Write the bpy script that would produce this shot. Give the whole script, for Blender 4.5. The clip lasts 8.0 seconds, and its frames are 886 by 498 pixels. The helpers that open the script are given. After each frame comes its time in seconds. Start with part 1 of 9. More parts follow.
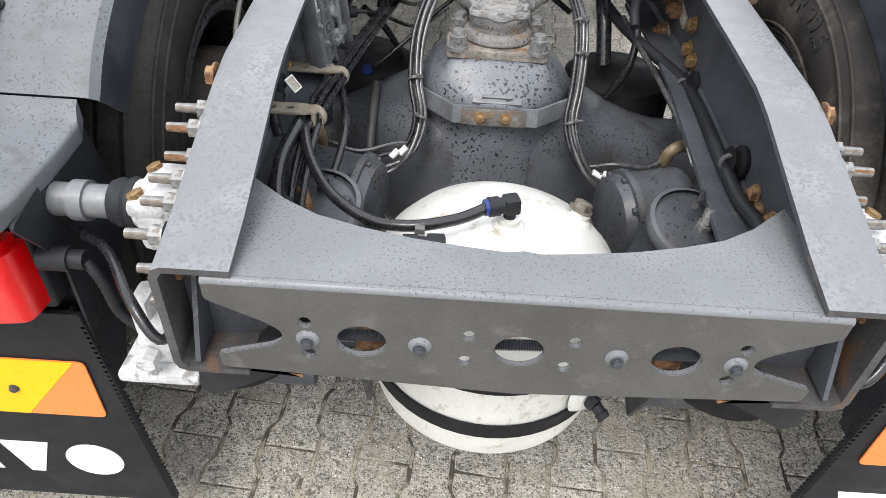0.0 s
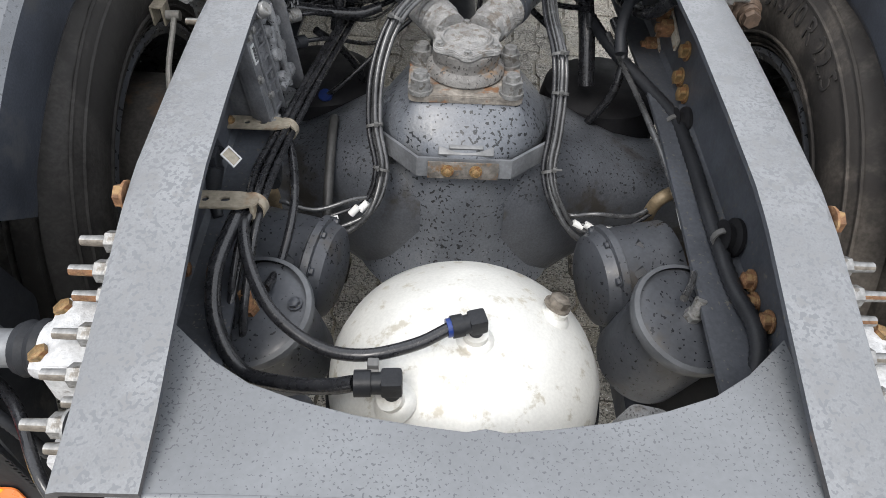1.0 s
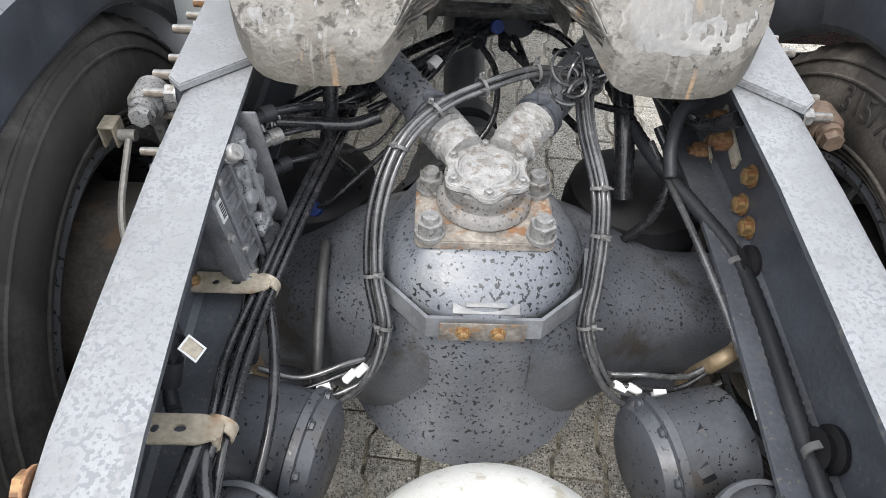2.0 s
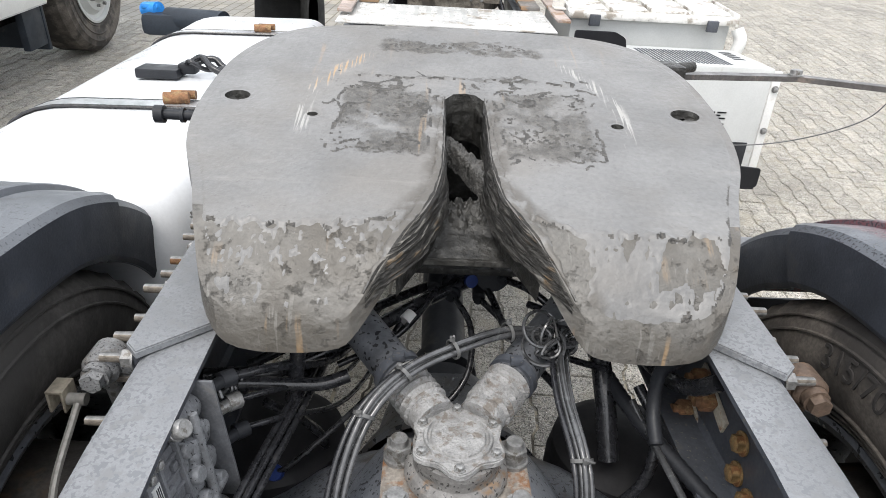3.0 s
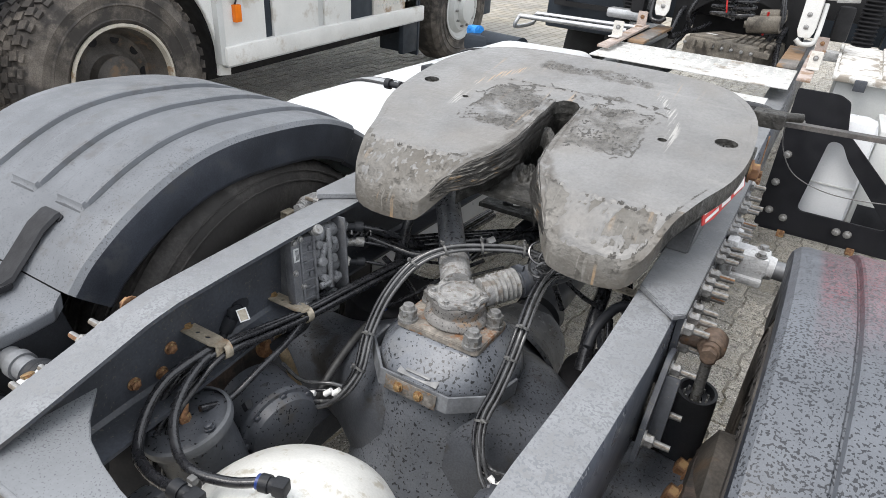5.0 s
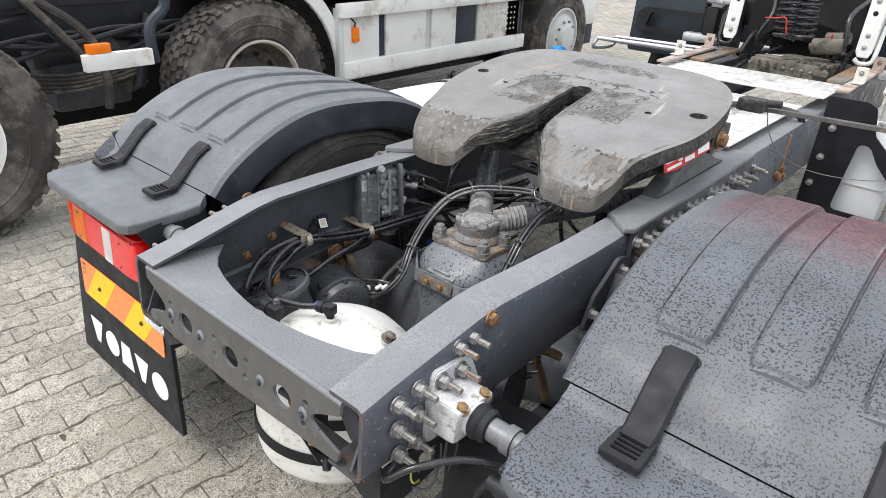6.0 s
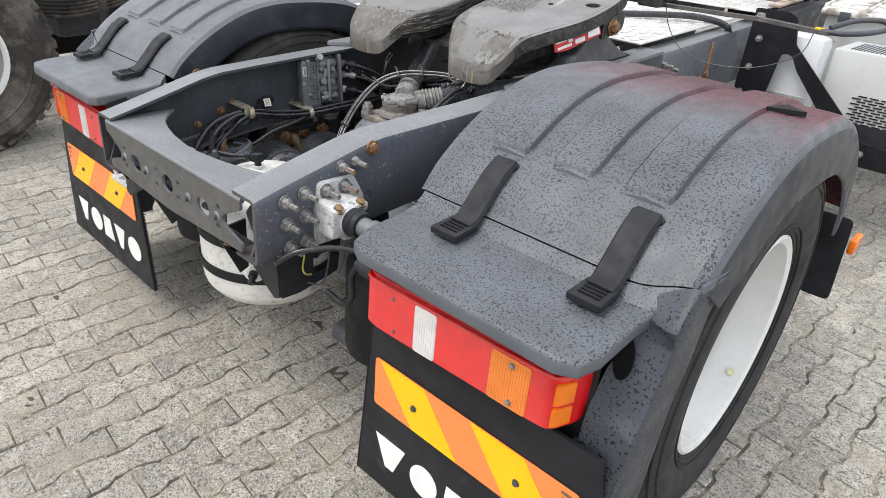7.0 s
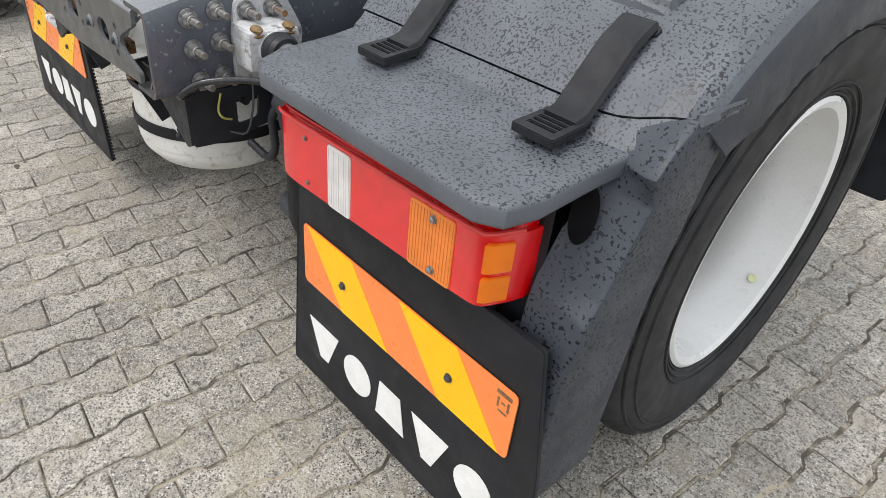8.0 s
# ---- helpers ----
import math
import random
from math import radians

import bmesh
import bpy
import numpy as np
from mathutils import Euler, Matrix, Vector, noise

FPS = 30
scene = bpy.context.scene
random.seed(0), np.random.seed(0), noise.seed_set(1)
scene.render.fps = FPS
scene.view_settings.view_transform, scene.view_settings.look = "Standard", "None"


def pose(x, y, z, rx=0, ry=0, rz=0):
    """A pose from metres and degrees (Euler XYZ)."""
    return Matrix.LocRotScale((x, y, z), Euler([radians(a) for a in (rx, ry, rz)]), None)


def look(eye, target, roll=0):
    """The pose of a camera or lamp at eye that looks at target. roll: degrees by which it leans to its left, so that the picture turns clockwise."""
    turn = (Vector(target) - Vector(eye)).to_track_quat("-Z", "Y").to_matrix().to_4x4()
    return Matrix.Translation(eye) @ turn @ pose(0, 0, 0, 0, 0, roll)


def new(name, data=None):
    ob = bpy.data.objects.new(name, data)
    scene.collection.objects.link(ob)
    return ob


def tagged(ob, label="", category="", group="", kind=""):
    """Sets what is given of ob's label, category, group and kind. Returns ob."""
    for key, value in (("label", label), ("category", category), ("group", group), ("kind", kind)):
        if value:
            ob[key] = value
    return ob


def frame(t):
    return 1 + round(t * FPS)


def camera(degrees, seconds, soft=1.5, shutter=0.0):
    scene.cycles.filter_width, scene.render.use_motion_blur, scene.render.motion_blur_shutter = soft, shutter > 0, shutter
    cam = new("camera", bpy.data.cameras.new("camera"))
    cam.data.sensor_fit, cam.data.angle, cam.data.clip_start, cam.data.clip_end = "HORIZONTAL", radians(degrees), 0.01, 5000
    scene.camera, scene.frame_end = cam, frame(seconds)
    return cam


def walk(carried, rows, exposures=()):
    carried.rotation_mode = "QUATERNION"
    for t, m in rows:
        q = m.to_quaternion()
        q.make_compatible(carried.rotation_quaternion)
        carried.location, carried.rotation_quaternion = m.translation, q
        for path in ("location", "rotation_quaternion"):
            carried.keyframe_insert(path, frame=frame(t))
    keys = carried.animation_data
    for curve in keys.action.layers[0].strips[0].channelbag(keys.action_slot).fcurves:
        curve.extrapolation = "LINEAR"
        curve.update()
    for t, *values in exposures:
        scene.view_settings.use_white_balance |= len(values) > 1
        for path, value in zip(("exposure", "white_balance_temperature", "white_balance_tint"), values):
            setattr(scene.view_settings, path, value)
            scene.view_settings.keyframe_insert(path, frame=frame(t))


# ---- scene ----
cam = camera(68.8, 8.0, soft=0.65)
PATH = [
    (0, (-0.098, -0.502, 1.3), (-0.084, 1.054, 0.043), 4.0),
    (0.5, (-0.05, -0.403, 1.4), (-0.033, 1.072, 0.049), 3.3),
    (1, (-0.066, -0.248, 1.42), (-0.014, 1.155, -0.004), 3.5),
    (1.2, (-0.078, -0.177, 1.436), (-0.03, 1.161, -0.05), 3.4),
    (2.3, (-0.095, 0.146, 1.455), (-0.03, 1.595, 0.078), 3.5),
    (2.5, (-0.084, 0.161, 1.457), (-0.02, 1.673, 0.149), 3.5),
    (3, (-0.068, 0.162, 1.487), (0.003, 1.944, 0.581), 3.4),
    (3.5, (-0.021, 0.07, 1.503), (0.06, 1.903, 0.706), 3.5),
    (4, (0.098, -0.03, 1.528), (0.017, 1.804, 0.734), 4.4),
    (4.5, (0.326, -0.148, 1.566), (-0.214, 1.587, 0.729), 5.3),
    (5, (0.533, -0.282, 1.571), (-0.313, 1.302, 0.691), 6.0),
    (5.2, (0.62, -0.365, 1.563), (-0.293, 1.182, 0.683), 6.1),
    (6.3, (1.225, -0.681, 1.533), (0.034, 0.712, 0.732), 5.1),
    (6.5, (1.358, -0.712, 1.506), (0.162, 0.675, 0.703), 5.1),
    (7, (1.538, -0.692, 1.437), (0.385, 0.655, 0.51), 5.2),
    (7.5, (1.566, -0.564, 1.319), (0.492, 0.718, 0.223), 5.8),
    (8, (1.563, -0.404, 1.183), (0.41, 0.778, 0.053), 6.3),
]
walk(cam, [(t, look(eye, target, roll)) for t, eye, target, roll in PATH],
     [(0, 1.26), (0.5, 1.12), (1, 1.03), (2.3, 1.72), (2.5, 1.72), (3, 1.13), (3.5, 0.88), (4, 0.94), (4.5, 1.02), (5, 1.1), (6.5, 1.02), (7, 0.92), (7.5, 0.8), (8, 0.73)])

# ---- light ----
world = bpy.data.worlds.new("overcast_sky")
scene.world = world
world.use_nodes = True
wn = world.node_tree.nodes
sky = wn.new("ShaderNodeTexSky")
sky.sky_type, sky.sun_disc = "NISHITA", False
sky.sun_elevation, sky.sun_rotation = radians(58), radians(200)
sky.air_density, sky.dust_density, sky.ozone_density = 1.0, 6.0, 1.0
haze = wn.new("ShaderNodeMix")
haze.data_type = "RGBA"
haze.inputs["Factor"].default_value = 0.8
haze.inputs["B"].default_value = (9.2, 9.5, 10.0, 1)
world.node_tree.links.new(sky.outputs["Color"], haze.inputs["A"])
world.node_tree.links.new(haze.outputs["Result"], wn["Background"].inputs["Color"])
wn["Background"].inputs["Strength"].default_value = 0.1
sun = new("sun", bpy.data.lights.new("sun", "SUN"))
sun.data.energy, sun.data.angle, sun.data.color = 0.9, radians(25), (1.0, 0.97, 0.93)
sun.matrix_world = look((-2.0, -4.5, 8.0), (0, 0, 0))


# ---- materials ----
def mat(name, col, rough=0.5, metal=0.0, vary=0.18, scale=14.0, bump=0.08, bscale=90.0, stain=None, stain_at=0.6, stain_scale=9.0,
        drops=None, drop_scale=42.0, drop_at=0.58, drop_rough=0.25, drop_up=False, piece=0.0, coat=0.0, mask=None, stretch=None, shine=0.5):
    """A weathered surface: grain and larger cloudiness in the colour, stains with soft rims, wet spots, fine relief."""
    m = bpy.data.materials.new(name)
    m.use_nodes = True
    t = m.node_tree
    n, l = t.nodes, t.links
    p = n["Principled BSDF"]
    p.inputs["Metallic"].default_value = metal
    p.inputs["Coat Weight"].default_value = coat
    p.inputs["Specular IOR Level"].default_value = shine
    where = n.new("ShaderNodeTexCoord").outputs["Object"]
    if stretch:
        mp = n.new("ShaderNodeMapping")
        mp.inputs["Scale"].default_value = stretch
        l.new(where, mp.inputs["Vector"])
        where = mp.outputs["Vector"]

    def noise_tex(s, detail=4.0, r=0.55):
        k = n.new("ShaderNodeTexNoise")
        k.inputs["Scale"].default_value, k.inputs["Detail"].default_value, k.inputs["Roughness"].default_value = s, detail, r
        l.new(where, k.inputs["Vector"])
        return k.outputs["Fac"]

    def ramp(fac, a, b, lo=0.0, hi=1.0):
        k = n.new("ShaderNodeMapRange")
        k.interpolation_type = "SMOOTHSTEP"
        for key, v in (("From Min", a), ("From Max", b), ("To Min", lo), ("To Max", hi)):
            k.inputs[key].default_value = v
        l.new(fac, k.inputs["Value"])
        return k.outputs["Result"]

    def mix(fac, a, b, kind="MIX"):
        k = n.new("ShaderNodeMix")
        k.data_type, k.blend_type = "RGBA", kind
        for key, v in (("Factor", fac), ("A", a), ("B", b)):
            if isinstance(v, (tuple, list)):
                k.inputs[key].default_value = (*v[:3], 1)
            elif isinstance(v, float):
                k.inputs[key].default_value = v
            else:
                l.new(v, k.inputs[key])
        return k.outputs["Result"]

    def maths(op, a, b):
        k = n.new("ShaderNodeMath")
        k.operation = op
        for i, v in enumerate((a, b)):
            if isinstance(v, float):
                k.inputs[i].default_value = v
            else:
                l.new(v, k.inputs[i])
        return k.outputs["Value"]

    dark, light = [c * (1 - vary) for c in col], [min(1, c * (1 + vary)) for c in col]
    cloud = mix(ramp(noise_tex(scale), 0.3, 0.7), dark, light)
    grain = ramp(noise_tex(bscale * 1.7, 2.0), 0.25, 0.75, 1 - vary * 0.6, 1 + vary * 0.6)
    kk = n.new("ShaderNodeVectorMath")
    kk.operation = "SCALE"
    l.new(cloud, kk.inputs[0])
    l.new(grain, kk.inputs["Scale"])
    colour = kk.outputs["Vector"]
    rough_out = ramp(noise_tex(scale * 2.3), 0.3, 0.7, max(0.03, rough - 0.1), min(1, rough + 0.1))
    if piece:
        oi, ge = n.new("ShaderNodeObjectInfo"), n.new("ShaderNodeNewGeometry")
        rnd = maths("FRACT", maths("ADD", oi.outputs["Random"], ge.outputs["Random Per Island"]), 0.0)
        sc = n.new("ShaderNodeVectorMath")
        sc.operation = "SCALE"
        l.new(colour, sc.inputs[0])
        l.new(ramp(rnd, 0.0, 1.0, 1 - piece, 1 + piece), sc.inputs["Scale"])
        colour = sc.outputs["Vector"]
    if stain:
        f = ramp(noise_tex(stain_scale, 6.0, 0.65), stain_at - 0.06, stain_at + 0.06)
        colour = mix(f, colour, stain)
    relief = None
    if mask:
        colour = mask(n, l, where, colour, mix, ramp, maths, noise_tex)
        if isinstance(colour, tuple):
            colour, relief = colour
    if drops:
        thin = maths("MULTIPLY", maths("SUBTRACT", noise_tex(9.0, 3.0), 0.5), 0.22)
        f = ramp(maths("ADD", noise_tex(drop_scale, 1.5, 0.45), thin), drop_at - 0.015, drop_at + 0.015)
        if drop_up:
            # rain stays only where the surface lies fairly flat
            flat = n.new("ShaderNodeSeparateXYZ")
            l.new(n.new("ShaderNodeNewGeometry").outputs["Normal"], flat.inputs[0])
            f = maths("MULTIPLY", f, ramp(flat.outputs["Z"], 0.25, 0.5))
        colour = mix(f, colour, drops)
        rough_out = maths("ADD", maths("MULTIPLY", rough_out, maths("SUBTRACT", 1.0, f)), maths("MULTIPLY", f, drop_rough))
    l.new(colour, p.inputs["Base Color"])
    l.new(rough_out, p.inputs["Roughness"])
    if bump:
        b = n.new("ShaderNodeBump")
        b.inputs["Strength"].default_value, b.inputs["Distance"].default_value = bump, 0.004
        height = maths("ADD", noise_tex(bscale, 5.0), maths("MULTIPLY", noise_tex(scale * 1.5), 1.5))
        l.new(maths("ADD", height, relief) if relief else height, b.inputs["Height"])
        l.new(b.outputs["Normal"], p.inputs["Normal"])
    return m


def red_dust(n, l, where, colour, mix, ramp, maths, noise_tex):
    """Red overspray that fades in over one side of the guard."""
    sep = n.new("ShaderNodeSeparateXYZ")
    l.new(where, sep.inputs[0])
    a = ramp(maths("ADD", sep.outputs["Y"], maths("MULTIPLY", noise_tex(5.0, 3.0), 0.25)), 0.77, 1.06)
    b = ramp(sep.outputs["X"], 0.5, 1.2, 0.5, 1.0)
    side = maths("MULTIPLY", ramp(sep.outputs["X"], 1.25, 1.235), ramp(sep.outputs["X"], 0.625, 0.645))
    f = maths("MULTIPLY", maths("MULTIPLY", maths("MULTIPLY", a, b), side), ramp(noise_tex(150.0, 4.0, 0.7), 0.42, 0.56, 0.2, 1.0))
    colour = mix(f, colour, (0.215, 0.035, 0.042))
    dash = ramp(noise_tex(170.0, 1.5), 0.555, 0.575)
    return mix(maths("MULTIPLY", maths("MULTIPLY", dash, side), maths("MULTIPLY", a, 0.95)), colour, (0.03, 0.026, 0.03))


def grease(n, l, where, colour, mix, ramp, maths, noise_tex):
    """Worn, scraped and caked zones of the greased coupling plate, with the relief of the crust."""
    def both(*f):
        out = f[0]
        for k in f[1:]:
            out = maths("MULTIPLY", out, k)
        return out

    def streaked(sx, sy, detail=3.0):
        mp = n.new("ShaderNodeMapping")
        mp.inputs["Scale"].default_value = (sx, sy, sy)
        l.new(where, mp.inputs["Vector"])
        k = n.new("ShaderNodeTexNoise")
        k.inputs["Scale"].default_value, k.inputs["Detail"].default_value = 1.0, detail
        l.new(mp.outputs["Vector"], k.inputs["Vector"])
        return k.outputs["Fac"]

    sep = n.new("ShaderNodeSeparateXYZ")
    l.new(where, sep.inputs[0])
    jag = maths("MULTIPLY", maths("SUBTRACT", noise_tex(22.0, 7.0, 0.65), 0.5), 0.075)
    y = maths("ADD", sep.outputs["Y"], jag)
    ax = maths("ABSOLUTE", maths("ADD", sep.outputs["X"], maths("MULTIPLY", jag, 0.5)), 0.0)
    fine, crumb = noise_tex(75.0, 6.0, 0.7), noise_tex(150.0, 4.0, 0.7)
    # the film over the plate, thin and streaky
    colour = mix(ramp(noise_tex(4.0, 5.0), 0.45, 0.7, 0.0, 0.45), colour, (0.17, 0.155, 0.135))
    colour = mix(both(ramp(streaked(4.0, 30.0), 0.6, 0.72), 0.25), colour, (0.30, 0.29, 0.27))
    # dark cracked pads either side of the throat
    pad = both(ramp(y, 1.125, 1.135), ramp(y, 1.335, 1.325), ramp(ax, 0.062, 0.07), ramp(ax, 0.215, 0.205))
    caked = both(pad, ramp(noise_tex(9.0, 6.0, 0.6), 0.40, 0.52))
    crust = mix(ramp(fine, 0.42, 0.6), (0.05, 0.046, 0.04), (0.12, 0.113, 0.1))
    colour = mix(both(caked, 0.75), colour, crust)
    band = both(ramp(y, 1.475, 1.482), ramp(y, 1.535, 1.525), ramp(ax, 0.17, 0.15))
    band = both(band, ramp(noise_tex(16.0, 6.0, 0.65), 0.44, 0.54))
    colour = mix(both(band, 0.85), colour, crust)
    line = both(ramp(y, 1.372, 1.377), ramp(y, 1.386, 1.381), ramp(ax, 0.22, 0.2))
    colour = mix(both(line, ramp(noise_tex(11.0, 3.0), 0.4, 0.5), 0.7), colour, (0.07, 0.066, 0.06))
    # crust along the throat's lips, wider towards the horns
    lip = maths("ADD", 0.034, maths("MULTIPLY", maths("MAXIMUM", maths("SUBTRACT", 1.06, sep.outputs["Y"]), 0.0), 0.62))
    d = maths("SUBTRACT", ax, lip)
    colour = mix(both(ramp(d, 0.042, 0.018), ramp(y, 1.32, 1.28), ramp(noise_tex(30.0, 6.0), 0.36, 0.5), 0.85), colour, (0.085, 0.077, 0.066))
    rub = both(ramp(streaked(60.0, 3.5), 0.6, 0.7), ramp(ax, 0.33, 0.26), ramp(noise_tex(5.0, 3.0), 0.5, 0.62))
    colour = mix(both(rub, 0.6), colour, (0.31, 0.225, 0.145))
    colour = mix(both(ramp(crumb, 0.62, 0.66), 0.35), colour, (0.08, 0.078, 0.074))
    # bright scores on an arc about the throat
    px, py = sep.outputs["X"], maths("SUBTRACT", sep.outputs["Y"], 1.245)
    rad = maths("POWER", maths("ADD", maths("MULTIPLY", px, px), maths("MULTIPLY", py, py)), 0.5)
    rad = maths("ADD", rad, maths("MULTIPLY", jag, 0.15))
    arc = both(ramp(rad, 0.255, 0.27), ramp(rad, 0.292, 0.28), ramp(streaked(190.0, 9.0, 4.0), 0.53, 0.6), ramp(ax, 0.17, 0.2), ramp(sep.outputs["Y"], 1.16, 1.2))
    colour = mix(both(arc, 0.65), colour, (0.42, 0.41, 0.385))
    colour = mix(both(arc, ramp(sep.outputs["X"], -0.1, -0.2), ramp(py, 0.05, 0.1), 0.9), colour, (0.34, 0.22, 0.11))
    around = both(ramp(y, 1.10, 1.12), ramp(y, 1.40, 1.37), ramp(ax, 0.25, 0.235))
    pit = both(ramp(crumb, 0.56, 0.6), maths("MAXIMUM", both(around, ramp(noise_tex(14.0, 4.0), 0.5, 0.56)), both(caked, 0.9)))
    colour = mix(both(pit, 0.5), colour, (0.04, 0.038, 0.034))
    relief = both(maths("ADD", both(caked, 1.3), band), fine, 1.6)
    return colour, relief


def scraped(n, l, where, colour, mix, ramp, maths, noise_tex):
    """Bare scraped steel under the grease: brown film, drag marks towards the rear and dry pale smears."""
    def drag(sx, sy, detail=5.0):
        mp = n.new("ShaderNodeMapping")
        mp.inputs["Scale"].default_value = (sx, sy, sy)
        l.new(where, mp.inputs["Vector"])
        k = n.new("ShaderNodeTexNoise")
        k.inputs["Scale"].default_value, k.inputs["Detail"].default_value = 1.0, detail
        l.new(mp.outputs["Vector"], k.inputs["Vector"])
        return k.outputs["Fac"]

    colour = mix(ramp(noise_tex(9.0, 6.0, 0.6), 0.4, 0.62), colour, (0.086, 0.078, 0.066))
    ochre = maths("MULTIPLY", ramp(drag(75.0, 6.0), 0.56, 0.66), ramp(noise_tex(7.0, 3.0), 0.48, 0.62))
    colour = mix(maths("MULTIPLY", ochre, 0.75), colour, (0.30, 0.205, 0.115))
    pale = maths("MULTIPLY", ramp(drag(110.0, 9.0), 0.6, 0.66), ramp(noise_tex(11.0, 4.0), 0.5, 0.6))
    colour = mix(maths("MULTIPLY", pale, 0.3), colour, (0.27, 0.265, 0.245))
    speck = ramp(noise_tex(45.0, 8.0, 0.72), 0.54, 0.7)
    colour = mix(maths("MULTIPLY", speck, 0.6), colour, (0.045, 0.041, 0.035))
    return colour, maths("MULTIPLY", speck, -0.5)


def streaks(n, l, where, colour, mix, ramp, maths, noise_tex):
    """Fine pale and ochre drag lines along the lips of the throat."""
    sep = n.new("ShaderNodeSeparateXYZ")
    l.new(where, sep.inputs[0])
    # the lines follow the slope of the plate
    along = n.new("ShaderNodeCombineXYZ")
    level = maths("SUBTRACT", sep.outputs["Z"], maths("MULTIPLY", sep.outputs["Y"], 0.26))
    for socket, value in (("X", maths("MULTIPLY", sep.outputs["X"], 20.0)), ("Y", maths("MULTIPLY", sep.outputs["Y"], 18.0)), ("Z", maths("MULTIPLY", level, 180.0))):
        l.new(value, along.inputs[socket])
    k = n.new("ShaderNodeTexNoise")
    k.inputs["Scale"].default_value, k.inputs["Detail"].default_value = 1.0, 5.0
    l.new(along.outputs["Vector"], k.inputs["Vector"])
    rear = ramp(maths("ADD", sep.outputs["Y"], maths("MULTIPLY", noise_tex(20.0, 3.0), 0.06)), 1.13, 1.0)
    f = maths("MULTIPLY", ramp(k.outputs["Fac"], 0.55, 0.63), maths("MULTIPLY", rear, ramp(noise_tex(14.0, 4.0), 0.42, 0.6)))
    tint = mix(ramp(noise_tex(16.0, 3.0), 0.46, 0.56), (0.38, 0.36, 0.32), (0.34, 0.22, 0.11))
    return mix(maths("MULTIPLY", f, 0.55), colour, tint), maths("MULTIPLY", k.outputs["Fac"], 2.2)


def aggregate(n, l, where, colour, mix, ramp, maths, noise_tex):
    """Exposed stone chips in the concrete of the pavers, dark and pale, and sand trodden over it."""
    geo = n.new("ShaderNodeNewGeometry")

    def place(s, detail=3.0, r=0.55):
        k = n.new("ShaderNodeTexNoise")
        k.inputs["Scale"].default_value, k.inputs["Detail"].default_value, k.inputs["Roughness"].default_value = s, detail, r
        l.new(geo.outputs["Position"], k.inputs["Vector"])
        return k.outputs["Fac"]

    chip = n.new("ShaderNodeTexVoronoi")
    chip.inputs["Scale"].default_value = 200.0
    l.new(geo.outputs["Position"], chip.inputs["Vector"])
    tone = n.new("ShaderNodeSeparateColor")
    l.new(chip.outputs["Color"], tone.inputs[0])
    inside = ramp(chip.outputs["Distance"], 0.46, 0.38)
    colour = mix(maths("MULTIPLY", inside, 0.85), colour, mix(ramp(tone.outputs["Red"], 0.1, 0.9), (0.075, 0.07, 0.062), (0.68, 0.655, 0.60)))
    colour = mix(maths("MULTIPLY", ramp(tone.outputs["Blue"], 0.90, 0.92), inside), colour, (0.78, 0.77, 0.73))
    colour = mix(maths("MULTIPLY", maths("MULTIPLY", inside, ramp(tone.outputs["Green"], 0.80, 0.82)), ramp(place(4.0), 0.38, 0.6, 0.2, 1.0)), colour, (0.03, 0.028, 0.026))
    colour = mix(maths("MULTIPLY", ramp(place(110.0, 3.0), 0.56, 0.61), 0.6), colour, (0.06, 0.055, 0.047))
    colour = mix(maths("MULTIPLY", ramp(place(38.0, 4.0, 0.65), 0.60, 0.66), 0.7), colour, (0.08, 0.073, 0.062))
    sand = maths("MULTIPLY", ramp(place(9.0, 7.0, 0.62), 0.5, 0.66), ramp(place(240.0, 2.0), 0.35, 0.6, 0.45, 0.95))
    colour = mix(maths("MULTIPLY", sand, 0.65), colour, (0.42, 0.375, 0.29))
    colour = mix(ramp(place(0.8, 4.0), 0.5, 0.7, 0.0, 0.35), colour, (0.17, 0.16, 0.14))
    return colour, maths("MULTIPLY", maths("ADD", inside, place(120.0, 3.0)), 2.2)


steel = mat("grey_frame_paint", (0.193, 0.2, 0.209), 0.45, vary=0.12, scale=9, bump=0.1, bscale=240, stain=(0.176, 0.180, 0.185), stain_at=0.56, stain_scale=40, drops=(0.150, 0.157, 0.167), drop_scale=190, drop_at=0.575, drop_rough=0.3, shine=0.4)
steel_dark = mat("dark_paint_and_rail_shade", (0.054, 0.059, 0.07), 0.5, vary=0.25, scale=7, bump=0.08, stain=(0.075, 0.074, 0.072), stain_at=0.64, drops=(0.11, 0.105, 0.095), drop_scale=150, drop_at=0.68, drop_rough=0.7)
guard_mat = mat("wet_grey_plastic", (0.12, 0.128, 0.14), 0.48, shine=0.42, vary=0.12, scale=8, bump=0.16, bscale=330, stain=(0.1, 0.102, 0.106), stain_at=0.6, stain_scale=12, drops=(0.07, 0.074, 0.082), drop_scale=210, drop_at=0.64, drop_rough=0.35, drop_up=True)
# the guard's plastic again, darker, with the skirts' shade in its colour
skirt_mat = mat("shaded_skirt_plastic", (0.034, 0.038, 0.047), 0.42, vary=0.3, scale=7, bump=0.12, bscale=200, stain=(0.05, 0.052, 0.056), stain_at=0.62, stain_scale=14, shine=0.28)
guard_red = mat("wet_grey_plastic_with_red_dust", (0.1, 0.108, 0.122), 0.45, shine=0.38, vary=0.12, scale=8, bump=0.16, bscale=330, drops=(0.026, 0.028, 0.033), drop_scale=245, drop_at=0.578, drop_rough=0.28, drop_up=True, mask=red_dust)
